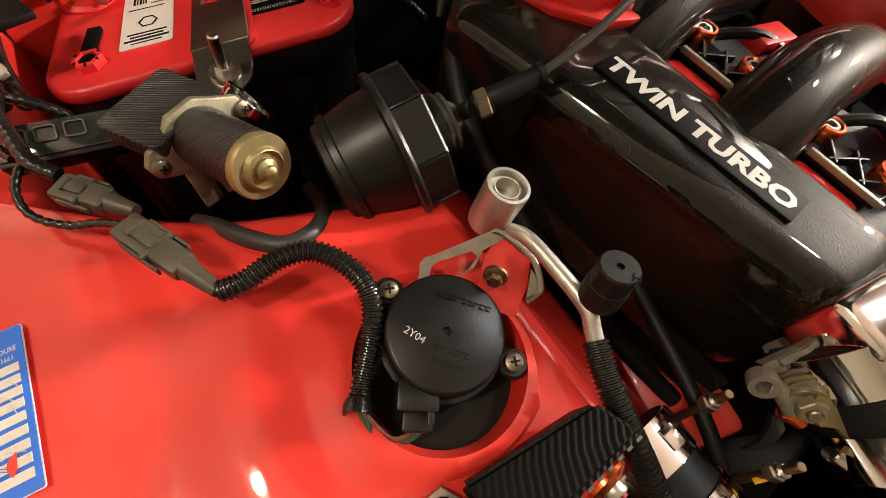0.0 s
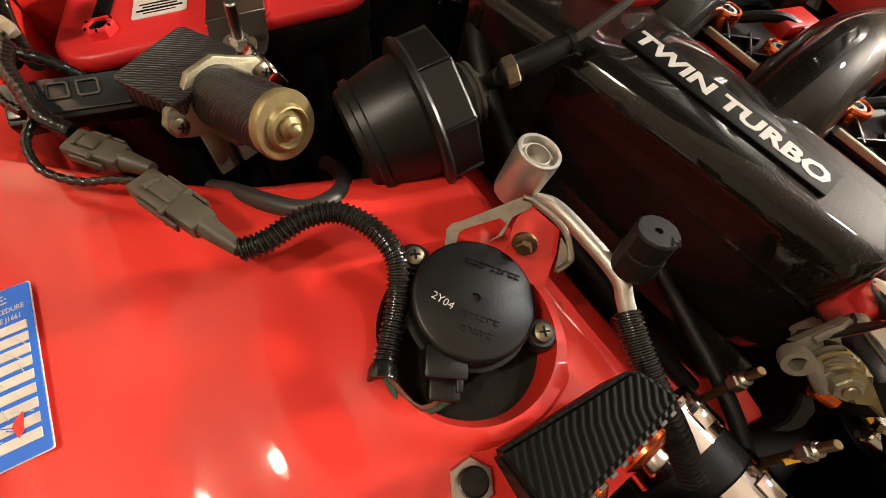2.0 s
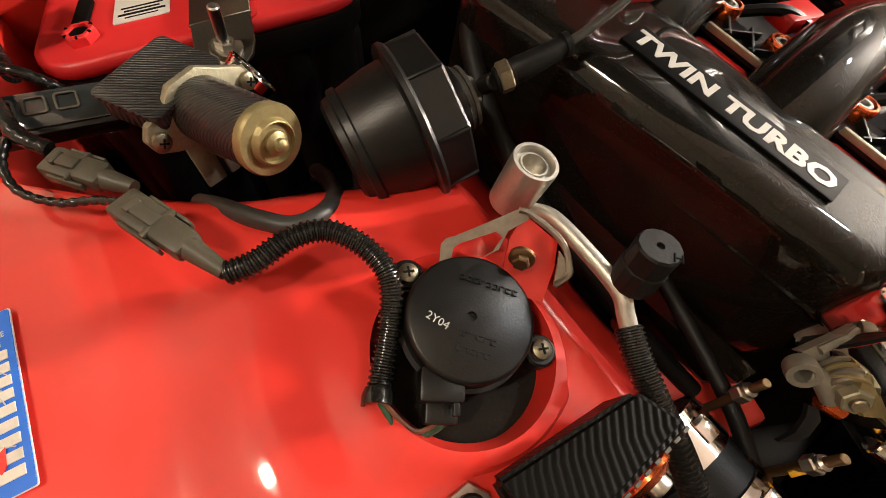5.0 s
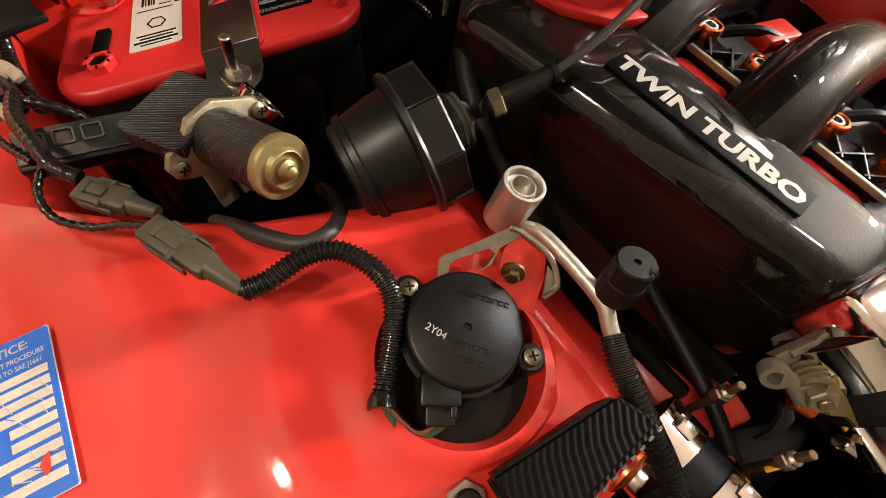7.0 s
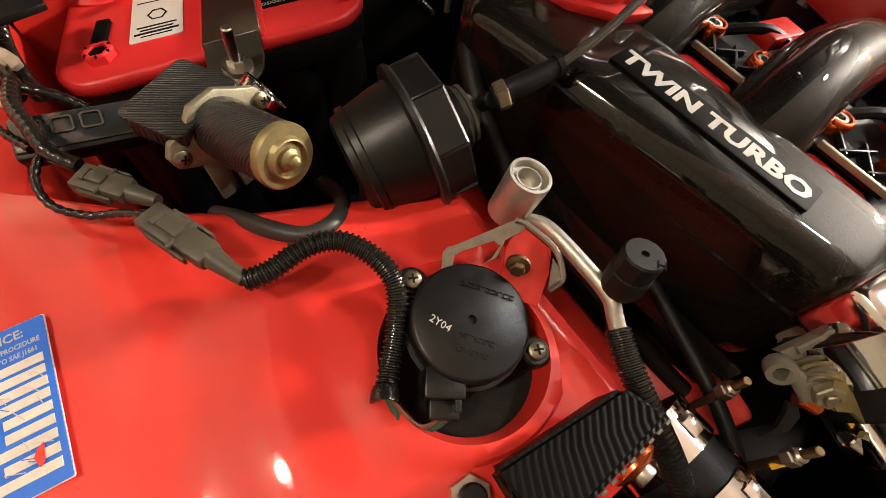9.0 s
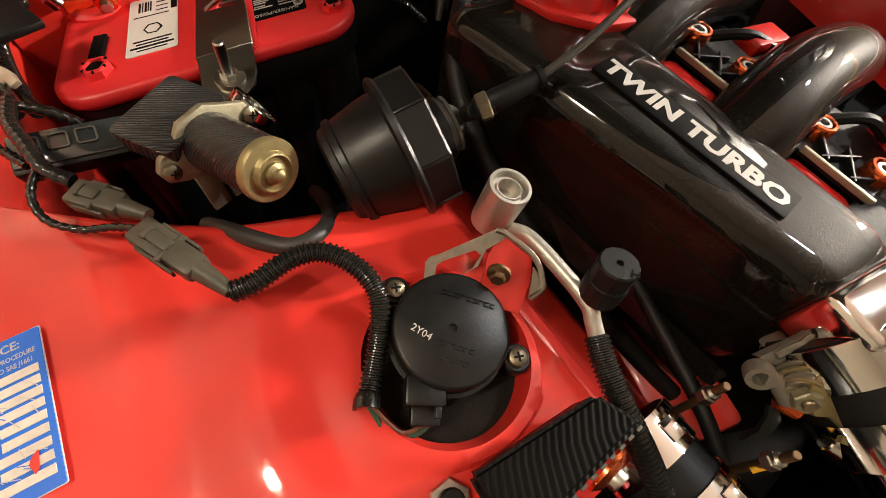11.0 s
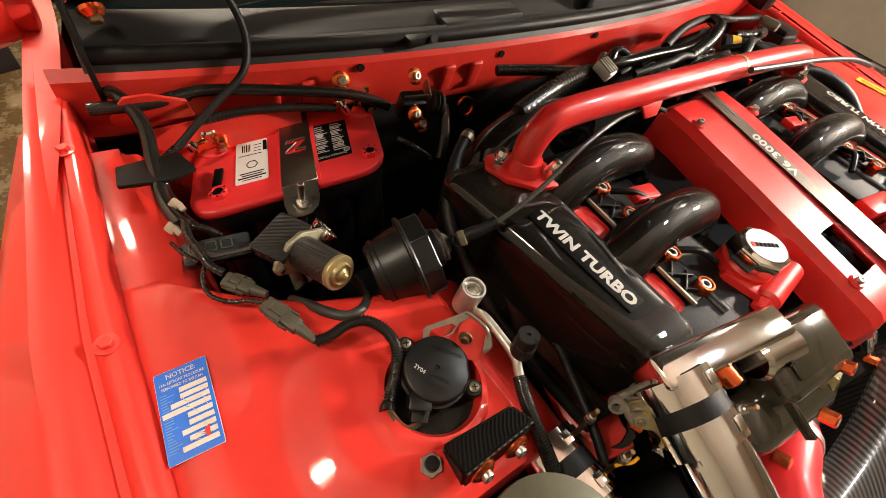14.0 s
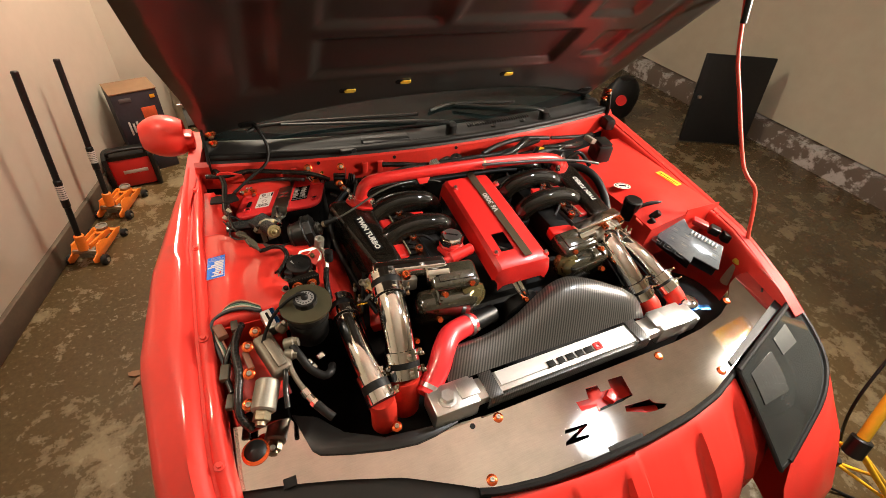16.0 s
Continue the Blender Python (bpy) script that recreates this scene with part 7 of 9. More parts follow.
# throttle bodies: polished boxes with levers and clamps
for s in (1, -1):
    tb_ = thing("throttle_assembly", (mx(-0.36, s), 0.595, 0.90), "polished throttle housing at the end of the plenum", "throttle body", "throttle bodies")
    m = basis((mx(-0.345, s), 0.5900, 0.941), (1, -0.17 * s, 0.0), (0.17 * s, 1, 0.0))
    part("housing", Geo().obox(m, (0.172, 0.034, 0.040), 0.006, 3), CHROME, tb_, "polished housing")
    part("rounded_end", Geo().cyl(m @ Vector((0.035 * s, -0.020, -0.006)), m @ Vector((0.093 * s, -0.020, -0.006)), 0.021, seg=26, bev=0.004), CHROME, tb_)
    part("housing_mark", Geo().text("Z", m @ pose(0.062 * s, -0.0405, 0.0, 78, 0, 0), 0.020, 0.0004, 0.0006), LBL_BLACK, tb_)
    part("cast_base", Geo().obox(m @ pose(-0.028 * s, -0.006, -0.030), (0.090, 0.040, 0.040), 0.008), CAST, tb_, "cast alloy base")
    for dx in (-0.078, -0.012):
        p = m @ Vector((dx * s, -0.020, 0.006))
        w = part("orange_bolt", Geo().cyl(p + Vector((0, 0.010, 0)), p + Vector((0, -0.012, -0.003)), 0.0088, seg=20, bev=0.0012), ORANGE_AN, tb_, "orange anodised bolt")
        part("bolt_socket", Geo().hexa(p + Vector((0, -0.0115, -0.003)), p + Vector((0, -0.0125, -0.0032)), 0.0048), BAY_DARK, w)
    for k in range(4):
        part("finger", Geo().obox(m @ pose((-0.062 + 0.013 * k) * s, -0.026, -0.004), (0.009, 0.018, 0.006), 0.0015), CAST, tb_)
    # spring lever on the outer end
    c = m @ Vector((-0.086 * s, -0.012, -0.024))
    d = Vector((-s, -0.28, 0.45)).normalized()
    if s > 0:
        # lever end facing up and outwards, in millimetres about the shaft
        lm = basis(c + Vector((-0.0040, -0.0035, 0.0085)), (0.8074, -0.5739, 0.1369), (0.4389, 0.7392, 0.5108))
        mmx = lm @ Matrix.Diagonal((0.001, 0.001, 1, 1))
        at = lambda x, y, z=0.0: lm @ Vector((x * 0.001, y * 0.001, z * 0.001))
        part("shaft_plate", Geo().prism([(-24, 8), (-2, 18), (8, 22), (13, 14), (17, -2), (16, -9), (9, -12), (-2, -4), (-14, 3)][::-1], 0.006, mmx @ pose(0, 0, -0.012), 0.0), CAST, tb_, "cast alloy shaft plate")
        part("plate_rib", Geo().tube([at(-16, 9, -5), at(-2, 15, -5), at(9, 12, -5), at(13, 2, -5)], 0.0022, 8, 6), CAST, tb_)
        part("rib_block", Geo().obox(lm @ pose(0.006, 0.014, -0.004, 0, 0, 30), (0.010, 0.009, 0.008), 0.0015), CAST, tb_)
        part("linkage_arm", Geo().tube([at(-24, -1, -3), at(-18, -3, -2), at(-15, -8, -2), at(-11, -14, -3)], 0.0046, 14, 6), CAST, tb_, "cast linkage arm")
        part("arm_eye", Geo().lathe([(0.0042, -0.004), (0.0072, -0.004), (0.0076, 0.000), (0.0072, 0.004), (0.0042, 0.004)], along(at(-26, 0, -3), at(-29, -4, 4)), 22, True), CAST, tb_, "forked arm eye")
        for k in range(4):
            part("spring_coil", Geo().lathe([(0.0098 - 0.0009 * k, 0), (0.0114 - 0.0009 * k, 0.0008), (0.0114 - 0.0009 * k, 0.0018), (0.0098 - 0.0009 * k, 0.0024)], along(at(-6.5 - 0.8 * k, 0.5 - 2.0 * k, -4 + 2.2 * k), at(-8.5, -4.5, 2)), 28, True), ZINC if k % 2 else BRONZE, tb_, "brassy spring coil")
        part("spring_core", Geo().cyl(at(-6, 1, -6), at(-9, -7, 4), 0.0088, seg=24, bev=0.001), BRONZE, tb_, "dull bronze spring core")
        part("lever_plate", Geo().prism([(-8, 0), (-2, 3), (4, -2), (8, -11), (20, -21), (19, -28), (13, -34), (4, -30), (8, -25), (0, -18), (-9, -17), (-13, -10)][::-1], 0.0026, lm @ pose(0, 0, 0.005, -6, 8, 0) @ Matrix.Diagonal((0.001, 0.001, 1, 1)), 0.0), ZINC, tb_, "yellow zinc throttle lever")
        part("lever_lip", Geo().obox(lm @ pose(0.0165, -0.0245, 0.003, 0, 0, -35), (0.003, 0.012, 0.007), 0.0008), ZINC, tb_)
        a, b_ = at(-8.2, -8, 2), at(-10.5, -12.5, 11)
        part("washer", Geo().cyl(a, a.lerp(b_, 0.2), 0.0088, seg=24, bev=0.0005), ZINC_GREY, tb_)
        ln = part("lever_nut", Geo().hexa(a.lerp(b_, 0.2), a.lerp(b_, 0.78), 0.0070), ZINC_GREY, tb_, "zinc hex nut")
        part("stud_end", Geo().cyl(a, b_, 0.0036, seg=14, bev=0.0006), BOLT_DARK, ln)
        part("orange_cap", Geo().cyl(at(-13, -14.5, -7), at(-3, -20.5, -6), 0.0052, seg=20, bev=0.001), ORANGE_AN, tb_, "orange anodised cap")
        part("orange_cap", Geo().cyl(at(26, -9, 14), at(37, -1, 14), 0.0072, seg=24, bev=0.0012), ORANGE_AN, tb_, "orange anodised cap")
        part("guard_fin", Geo().prism([(-5, -22), (-3, -30), (-9, -38), (-16, -41), (-25, -41), (-16, -36), (-11, -28), (-10, -22)][::-1], 0.003, mmx @ pose(0, 0, -0.020, 0, 0, 0), 0.0), POWDER, tb_, "curved dark guard")
        for x0, y0 in ((10, -36), (19, -43)):
            part("clip_roller", Geo().cyl(at(x0 - 4, y0 + 3, 0), at(x0 + 5, y0 - 3, 0), 0.0050, seg=18, bev=0.0008), CHROME, tb_, "bright clamp roller")
        part("clip_plate", Geo().prism([(24, -28), (46, -18), (56, -30), (40, -44), (32, -48), (22, -36)][::-1], 0.0018, lm @ pose(0, 0, 0.012, 10, -12, 0) @ Matrix.Diagonal((0.001, 0.001, 1, 1)), 0.0), CHROME, tb_, "folded bright clamp plate")
        part("clip_rivet", Geo().lathe([(0.0030, 0), (0.0026, 0.0012), (0, 0.0018)], lm @ pose(0.044, -0.026, 0.0180), 14), COPPERY, tb_)
        part("yellow_clip", Geo().tube([at(-26, -53, -8), at(-20, -50, -6), at(-12, -49, -6), at(-5, -45, -8)], 0.0016, 8, 6), YELLOW, tb_, "thin yellow spring clip")
        continue
    part("lever_plate", Geo().prism([(-0.011, -0.012), (0.007, -0.015), (0.018, -0.005), (0.027, -0.012), (0.031, 0.004), (0.013, 0.012), (-0.009, 0.014)], 0.003, along(c + d * 0.008, c + d * 0.02) @ pose(0, 0, 0, 0, 0, 40 * s), 0.0006), ZINC, tb_, "yellow zinc throttle lever")
    part("lever_spring", Geo().lathe([(0.013, 0.000), (0.0145, 0.001), (0.013, 0.002), (0.0145, 0.003), (0.013, 0.004), (0.0145, 0.005), (0.013, 0.006), (0.0145, 0.007)], along(c, c + d), 24), CAST, tb_)
    part("lever_nut", Geo().hexa(c + d * 0.010, c + d * 0.020, 0.0065).cyl(c + d * 0.02, c + d * 0.025, 0.0038, seg=12), ZINC, tb_)
    o2 = c + Vector((-0.004 * s, -0.004, -0.016))
    part("orange_cap", Geo().cyl(o2 + Vector((0.004 * s, 0.004, 0.010)), o2 + Vector((-0.003 * s, -0.006, -0.008)), 0.0062, seg=16, bev=0.001), ORANGE_AN, tb_, "orange anodised cap")
    part("linkage_arm", Geo().obox(basis(c + Vector((-0.006 * s, 0.010, 0.0)), (0.3 * s, 0.9, 0.1), (0, 0, 1)), (0.036, 0.014, 0.012), 0.003), CAST, tb_, "cast linkage arm")
    for k in range(3):
        part("spring_coil", Geo().lathe([(0.0105 - 0.001 * k, 0), (0.0120 - 0.001 * k, 0.0012), (0.0105 - 0.001 * k, 0.0024)], along(c + d * (0.004 + 0.0026 * k), c + d * 0.03), 26), ZINC_GREY, tb_)
    h2 = c + Vector((0.006 * s, -0.012, -0.030))
    part("return_hose", Geo().tube([h2 + Vector((-0.022 * s, 0.022, 0.016)), h2 + Vector((-0.012 * s, 0.004, 0.004)), h2 + Vector((-0.006 * s, -0.016, -0.006)), h2 + Vector((0.004 * s, -0.040, -0.020))], 0.0090, 16, 6), mat("grey_hose" if s > 0 else "grey_hose_far", (0.030, 0.029, 0.028), 0.42, var=0.2, scale=60), tb_, "dark grey curved hose")
    part("cast_ear", Geo().cyl(c + Vector((-0.004 * s, 0.016, 0.016)), c + Vector((0.016 * s, 0.014, 0.018)), 0.016, seg=18, bev=0.003), CAST, tb_)


def clamp(parent, a, d, r, w=0.023, stud=0.026):
    """A T-bolt band clamp round a pipe at a, running along d."""
    a, d = Vector(a), Vector(d).normalized()
    b = part("band", Geo().lathe([(r, -w / 2), (r + 0.0012, -w / 2), (r + 0.0012, w / 2), (r, w / 2)], along(a, a + d), 36, True), CHROME, parent, "polished band clamp")
    sd = d.cross(Vector((0, 0, 1))).normalized()
    u = sd.cross(d).normalized()
    p = a - sd * (r + 0.005) + u * 0.006
    tb = part("t_bolt", Geo().cyl(p - u * 0.022, p + u * stud, 0.0024, seg=12, bev=0.0004).cyl(p - u * 0.010 - d * 0.008, p - u * 0.010 + d * 0.008, 0.0052, seg=14, bev=0.0008), COPPERY, b, "coppery T-bolt")
    part("lock_nut", Geo().hexa(p + u * (stud - 0.022), p + u * (stud - 0.014), 0.0048).cyl(p + u * (stud - 0.014), p + u * (stud - 0.010), 0.0038, seg=16, bev=0.0012), BOLT, tb, "steel lock nut")
    part("band_plate", Geo().obox(basis(a + u * (r + 0.0016) - sd * r * 0.25, d, sd), (w * 0.5, 0.009, 0.001), 0.0003), CHROME, b)
    return b


def charge_pipe(label, pts, r, joint, tail=None, group="charge pipes", stud=0.026):
    e = thing("charge_pipe", pts[0], label, "pipe", group)
    part("pipe", Geo().tube(pts, r, 32, 9), CHROME, e, "polished alloy pipe")
    p = [Vector(q) for q in pts]
    d0, d1 = (p[1] - p[0]).normalized(), (p[-1] - p[-2]).normalized()
    if joint[0]:
        part("hose_coupler", Geo().cyl(p[0] - d0 * joint[0], p[0] + d0 * 0.018, r + 0.004, seg=32, bev=0.003), BLACK_SOFT, e, "black silicone coupler")
        clamp(e, p[0] - d0 * (joint[0] - 0.012), d0, r + 0.0045, stud=stud)
        clamp(e, p[0] + d0 * 0.006, d0, r + 0.0045, stud=stud)
    if joint[1]:
        part("hose_coupler", Geo().cyl(p[-1] - d1 * 0.018, p[-1] + d1 * joint[1], r + 0.004, seg=32, bev=0.003), BLACK_SOFT, e, "black silicone coupler")
        clamp(e, p[-1] - d1 * 0.008, d1, r + 0.0045)
        clamp(e, p[-1] + d1 * (joint[1] - 0.012), d1, r + 0.0045)
    if tail:
        part("red_end", Geo().tube([p[-1] + d1 * joint[1] * 0.8, *tail], r + 0.002, 24, 6), mat("red_silicone_end", (0.66, 0.035, 0.02), 0.4), e, "red silicone hose end")
    return e


charge_pipe("polished alloy charge pipe bending forward from the throttle", [(-0.4075, 0.556, 0.921), (-0.4110, 0.526, 0.915), (-0.4150, 0.486, 0.900), (-0.4190, 0.448, 0.874), (-0.4225, 0.420, 0.848)], 0.0330, (0.045, 0.040), [(-0.427, 0.388, 0.77), (-0.428, 0.384, 0.72)])
charge_pipe("polished alloy pipe rising beside the steering reservoir", [(-0.5080, 0.572, 0.864), (-0.5080, 0.536, 0.867), (-0.5060, 0.480, 0.864), (-0.5020, 0.435, 0.856), (-0.4960, 0.392, 0.842)], 0.0260, (0.046, 0.045), [(-0.487, 0.352, 0.79), (-0.486, 0.350, 0.74)], stud=0.048)
charge_pipe("polished alloy charge pipe on the intake side", [(0.255, 0.585, 0.896), (0.248, 0.548, 0.893), (0.252, 0.498, 0.876), (0.262, 0.455, 0.850), (0.274, 0.425, 0.824)], 0.0300, (0.035, 0.035), [(0.296, 0.375, 0.785), (0.300, 0.36, 0.74)])
charge_pipe("polished alloy pipe beside the fuse box", [(0.322, 0.575, 0.868), (0.334, 0.520, 0.866), (0.350, 0.465, 0.850), (0.366, 0.420, 0.828)], 0.0240, (0.02, 0.035), [(0.388, 0.365, 0.79), (0.392, 0.35, 0.74)])
rh = thing("radiator_hose", (-0.31, 0.42, 0.80), "coral-red silicone radiator hose with steel clips", "hose")
part("hose", Geo().tube([(-0.222, 0.470, 0.826), (-0.252, 0.462, 0.834), (-0.292, 0.448, 0.838), (-0.322, 0.418, 0.836), (-0.345, 0.390, 0.822), (-0.372, 0.366, 0.805), (-0.392, 0.348, 0.796)], 0.0265, 24, 8), SILICONE, rh)
part("black_outlet", Geo().cyl((-0.150, 0.490, 0.815), (-0.226, 0.469, 0.827), 0.0235, seg=24, bev=0.002), BLACK, rh, "black outlet pipe")
for a, d in (((-0.236, 0.466, 0.830), (-1, -0.28, 0.2)), ((-0.380, 0.3585, 0.801), (-0.75, -0.65, -0.4))):
    a, d = Vector(a), Vector(d).normalized()
    w = part("worm_clip", Geo().lathe([(0.0268, -0.005), (0.0282, -0.005), (0.0282, 0.005), (0.0268, 0.005)], along(a, a + d), 32, True), ALLOY, rh, "steel worm clip")
    part("clip_screw", Geo().cyl(a + Vector((0.018, -0.022, 0.006)), a + Vector((0.024, -0.014, -0.008)), 0.005, seg=12), BOLT, w)

# timing covers with smoked tensioner caps
for s, y0 in ((1, 0.0), (-1, 0.01)):
    tc = thing("timing_cover", (mx(-0.255, s), 0.535, 0.86), "smoked dark timing cover with brassy gear cap", "timing cover", "timing covers")
    part("upper_cover", Geo().box((mx(-0.250, s), 0.545 + y0, 0.925), (0.118, 0.070, 0.042), (14, 0, -6 * s), 0.012, 3), CLEAR_DK, tc, "smoked upper cover")
    part("cover_plate", Geo().box((mx(-0.248, s), 0.543 + y0, 0.948), (0.085, 0.045, 0.003), (14, 0, -6 * s), 0.0015), CLEAR_DK, tc)
    part("lower_cover", Geo().box((mx(-0.275, s), 0.520 + y0, 0.865), (0.150, 0.060, 0.090), (10, 0, -6 * s), 0.020, 3), CLEAR_DK, tc, "smoked lower cover")
    m = along((mx(-0.212, s), 0.520 + y0, 0.885), (mx(-0.204, s), 0.470 + y0, 0.899))
    cap = part("gear_cap", Geo().lathe([(0.036, 0), (0.036, 0.016), (0.033, 0.022), (0.024, 0.024), (0.022, 0.030), (0.014, 0.033), (0, 0.033)], m, 10), OLIVE_HEX, tc, "brassy smoked gear cap", 22)
    for dx, dy, dz in ((-0.045, 0.498, 0.932), (0.030, 0.512, 0.930), (-0.060, 0.482, 0.868)):
        p = Vector((mx(-0.25 + dx, s), dy + y0, dz))
        part("orange_bolt", Geo().cyl(p, p + Vector((0.0, -0.012, 0.008)), 0.0072, seg=6, bev=0.001), ORANGE_AN, tc, "orange anodised bolt")
    part("cover_rib", Geo().box((mx(-0.305, s), 0.520 + y0, 0.925), (0.006, 0.075, 0.010), (14, 0, -6 * s), 0.002), CLEAR_DK, tc)
part("front_pulley", Geo().cyl((EX, 0.46, 0.80), (EX, 0.50, 0.80), 0.06, seg=32, bev=0.004), BAY_DARK, eng)
part("water_outlet", Geo().tube([(-0.10, 0.50, 0.90), (-0.09, 0.485, 0.88), (-0.07, 0.478, 0.85)], 0.006, 10).tube([(-0.085, 0.502, 0.90), (-0.075, 0.487, 0.88), (-0.055, 0.480, 0.85)], 0.006, 10), CHROME, eng, "bright pipes below the centre cover")
for p in ((-0.075, 0.474, 0.858), (-0.045, 0.478, 0.845), (-0.31, 0.46, 0.83), (-0.37, 0.47, 0.83)):
    part("orange_bolt", Geo().cyl(p, Vector(p) + Vector((0, -0.012, 0.008)), 0.0065, seg=6, bev=0.001), ORANGE_AN, eng)

# strut brace
br = thing("strut_brace", (-0.06, 0.85, 0.96), "glossy red tubular brace across the engine with flanged feet", "brace")
part("bar", Geo().tube([(-0.383, 0.846, 0.966), (-0.383, 0.850, 0.990), (-0.372, 0.852, 1.012), (-0.345, 0.852, 1.024), (-0.25, 0.846, 1.030), (-0.03, 0.838, 1.031), (0.12, 0.838, 1.022), (0.205, 0.842, 1.010), (0.250, 0.846, 0.990), (0.262, 0.850, 0.962)], 0.0160, 24, 8), RED_SAT, br, "red bent tube")
for x, y in ((-0.383, 0.846), (0.268, 0.852)):
    g = Geo().prism([(-0.042, -0.012), (-0.018, -0.026), (0.018, -0.028), (0.040, -0.016), (0.042, 0.004), (0.020, 0.022), (-0.022, 0.022), (-0.044, 0.006)], 0.007, pose(x, y, 0.960, 0, 0, -42 if x < 0 else 42), 0.0015)
    g.lathe([(0.021, 0.006), (0.020, 0.012), (0.0165, 0.022)], pose(x, y, 0.960), 24)
    ft = part("foot", g, RED_SAT, br, "red flanged foot")
    part("rubber_pad", Geo().lathe([(0.034, 0.940), (0.036, 0.944), (0.034, 0.960)], pose(x, y, 0), 28), BLACK_SOFT, br)
    for dx in (-0.031, 0.029):
        p = Vector((x + dx * 0.76, y - dx * (0.64 if x < 0 else -0.64) - 0.004, 0.967))
        n = part("acorn_nut", Geo().hexa(p, p + Vector((0, 0, 0.010)), 0.0088).lathe([(0.0078, 0.009), (0.0075, 0.015), (0.005, 0.020), (0, 0.0215)], Matrix.Translation(p), 18), CHROME, br, "chromed acorn nut")
for x in (-0.03,):
    part("tie_clip", Geo().lathe([(0.0146, -0.003), (0.0165, -0.003), (0.0165, 0.003), (0.0146, 0.003)], along((x, 0.838, 1.031), (x + 0.1, 0.838, 1.030)), 20, True), ZINC, br)
part("side_tab", Geo().prism([(0, 0), (0.04, 0), (0.03, -0.016), (0.008, -0.016)], 0.004, pose(-0.235, 0.834, 1.020, 60, 0, 0), 0.001), RED_SAT, br)

# throttle cable
tc_ = thing("throttle_cable", (-0.48, 0.80, 0.95), "grey sheathed throttle cable with a black boot", "cable")
part("sheath", Geo().tube([(-0.466, 0.7955, 0.9655), (-0.440, 0.7945, 0.978), (-0.405, 0.7990, 0.993), (-0.350, 0.812, 1.012), (-0.300, 0.823, 1.018), (-0.250, 0.833, 1.014), (-0.190, 0.838, 1.005), (-0.160, 0.835, 0.995)], 0.0026, 14, 8), mat("grey_cable_sheath", (0.06, 0.056, 0.05), 0.22, var=0.15, scale=60), tc_, "grey sheath")
part("boot", Geo().tube([(-0.497, 0.8030, 0.9515), (-0.486, 0.7995, 0.957), (-0.472, 0.7965, 0.9635), (-0.464, 0.7955, 0.9665)], lambda q: 0.0060 + 0.0016 * min(1, q * 4) - 0.0024 * q, 14, 5), BLACK_SOFT, tc_, "black rubber boot")
part("boot_ring", Geo().cyl((-0.4655, 0.7958, 0.9660), (-0.4625, 0.7952, 0.9672), 0.0062, seg=16), BLACK_SOFT, tc_)
part("end_nut", Geo().hexa((-0.4985, 0.8030, 0.9505), (-0.4925, 0.8010, 0.9535), 0.0086), BOLT_DARK, tc_, "brassy hex nut")
part("cable_ferrule", Geo().cyl((-0.5000, 0.8036, 0.9497), (-0.4905, 0.8004, 0.9545), 0.0068, seg=18, bev=0.001).cyl((-0.4998, 0.8035, 0.9498), (-0.4978, 0.8125, 0.9385), 0.0050, seg=14, bev=0.001), BLACK_SOFT, tc_, "black ferrule entering the canister nose")
tagged(part("brake_line", Geo().tube([(-0.045, 0.815, 1.043), (0.05, 0.806, 1.040), (0.15, 0.800, 1.034), (0.27, 0.788, 1.022), (0.352, 0.776, 1.005)], 0.0042, 10), mat("dark_line", (0.05, 0.048, 0.045), 0.35), None), "thin dark line running above the brace", "cable")
vh = tagged(part("vacuum_hose", Geo().tube([(-0.395, 0.93, 0.955), (-0.425, 0.91, 0.945), (-0.462, 0.868, 0.925), (-0.474, 0.82, 0.90), (-0.466, 0.76, 0.865), (-0.445, 0.68, 0.83), (-0.42, 0.60, 0.80)], 0.0072, 12), BLACK_SOFT, None), "black hose curving round the plenum", "hose")
part("hose_clip", Geo().lathe([(0.0072, -0.004), (0.0084, -0.004), (0.0084, 0.004), (0.0072, 0.004)], along((-0.402, 0.9255, 0.9527), (-0.416, 0.9165, 0.948)), 20, True), BOLT_DARK, vh, "spring clip on the hose end")
tagged(part("loom_rail", Geo().tube([(-0.405, 0.800, 0.865), (-0.414, 0.736, 0.868), (-0.437, 0.660, 0.868), (-0.457, 0.599, 0.866), (-0.47, 0.56, 0.855)], 0.0050, 12), BLACK_SOFT, None), "black pipe running beside the spring tower", "pipe")

# radiator, shroud
ra = thing("radiator", (0.02, 0.315, 0.50), "alloy radiator with welded end tanks and carbon shroud", "radiator")
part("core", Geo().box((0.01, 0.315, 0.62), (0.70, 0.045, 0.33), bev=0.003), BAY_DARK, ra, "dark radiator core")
part("top_tank", Geo().box((0.01, 0.313, 0.798), (0.74, 0.052, 0.028), bev=0.004), ALLOY, ra, "satin alloy top tank")
part("tank_face", Geo().box((-0.040, 0.318, 0.8135), (0.385, 0.036, 0.004), bev=0.001), mat("bare_white_alloy", (0.70, 0.70, 0.69), 0.45, metal=0.2, var=0.05, scale=20), ra, "pale alloy face")
nm = basis((-0.025, 0.306, 0.8165), (1, 0, 0), (0, 1, 0))
g = Geo()
for k, w in enumerate((0.020, 0.018, 0.022, 0.020, 0.024)):
    g.obox(nm @ pose(-0.070 + 0.0275 * k, 0, 0.001), (w, 0.016, 0.003), 0.001)
part("logo_block", g, BAY_DARK, ra, "black logo bars")
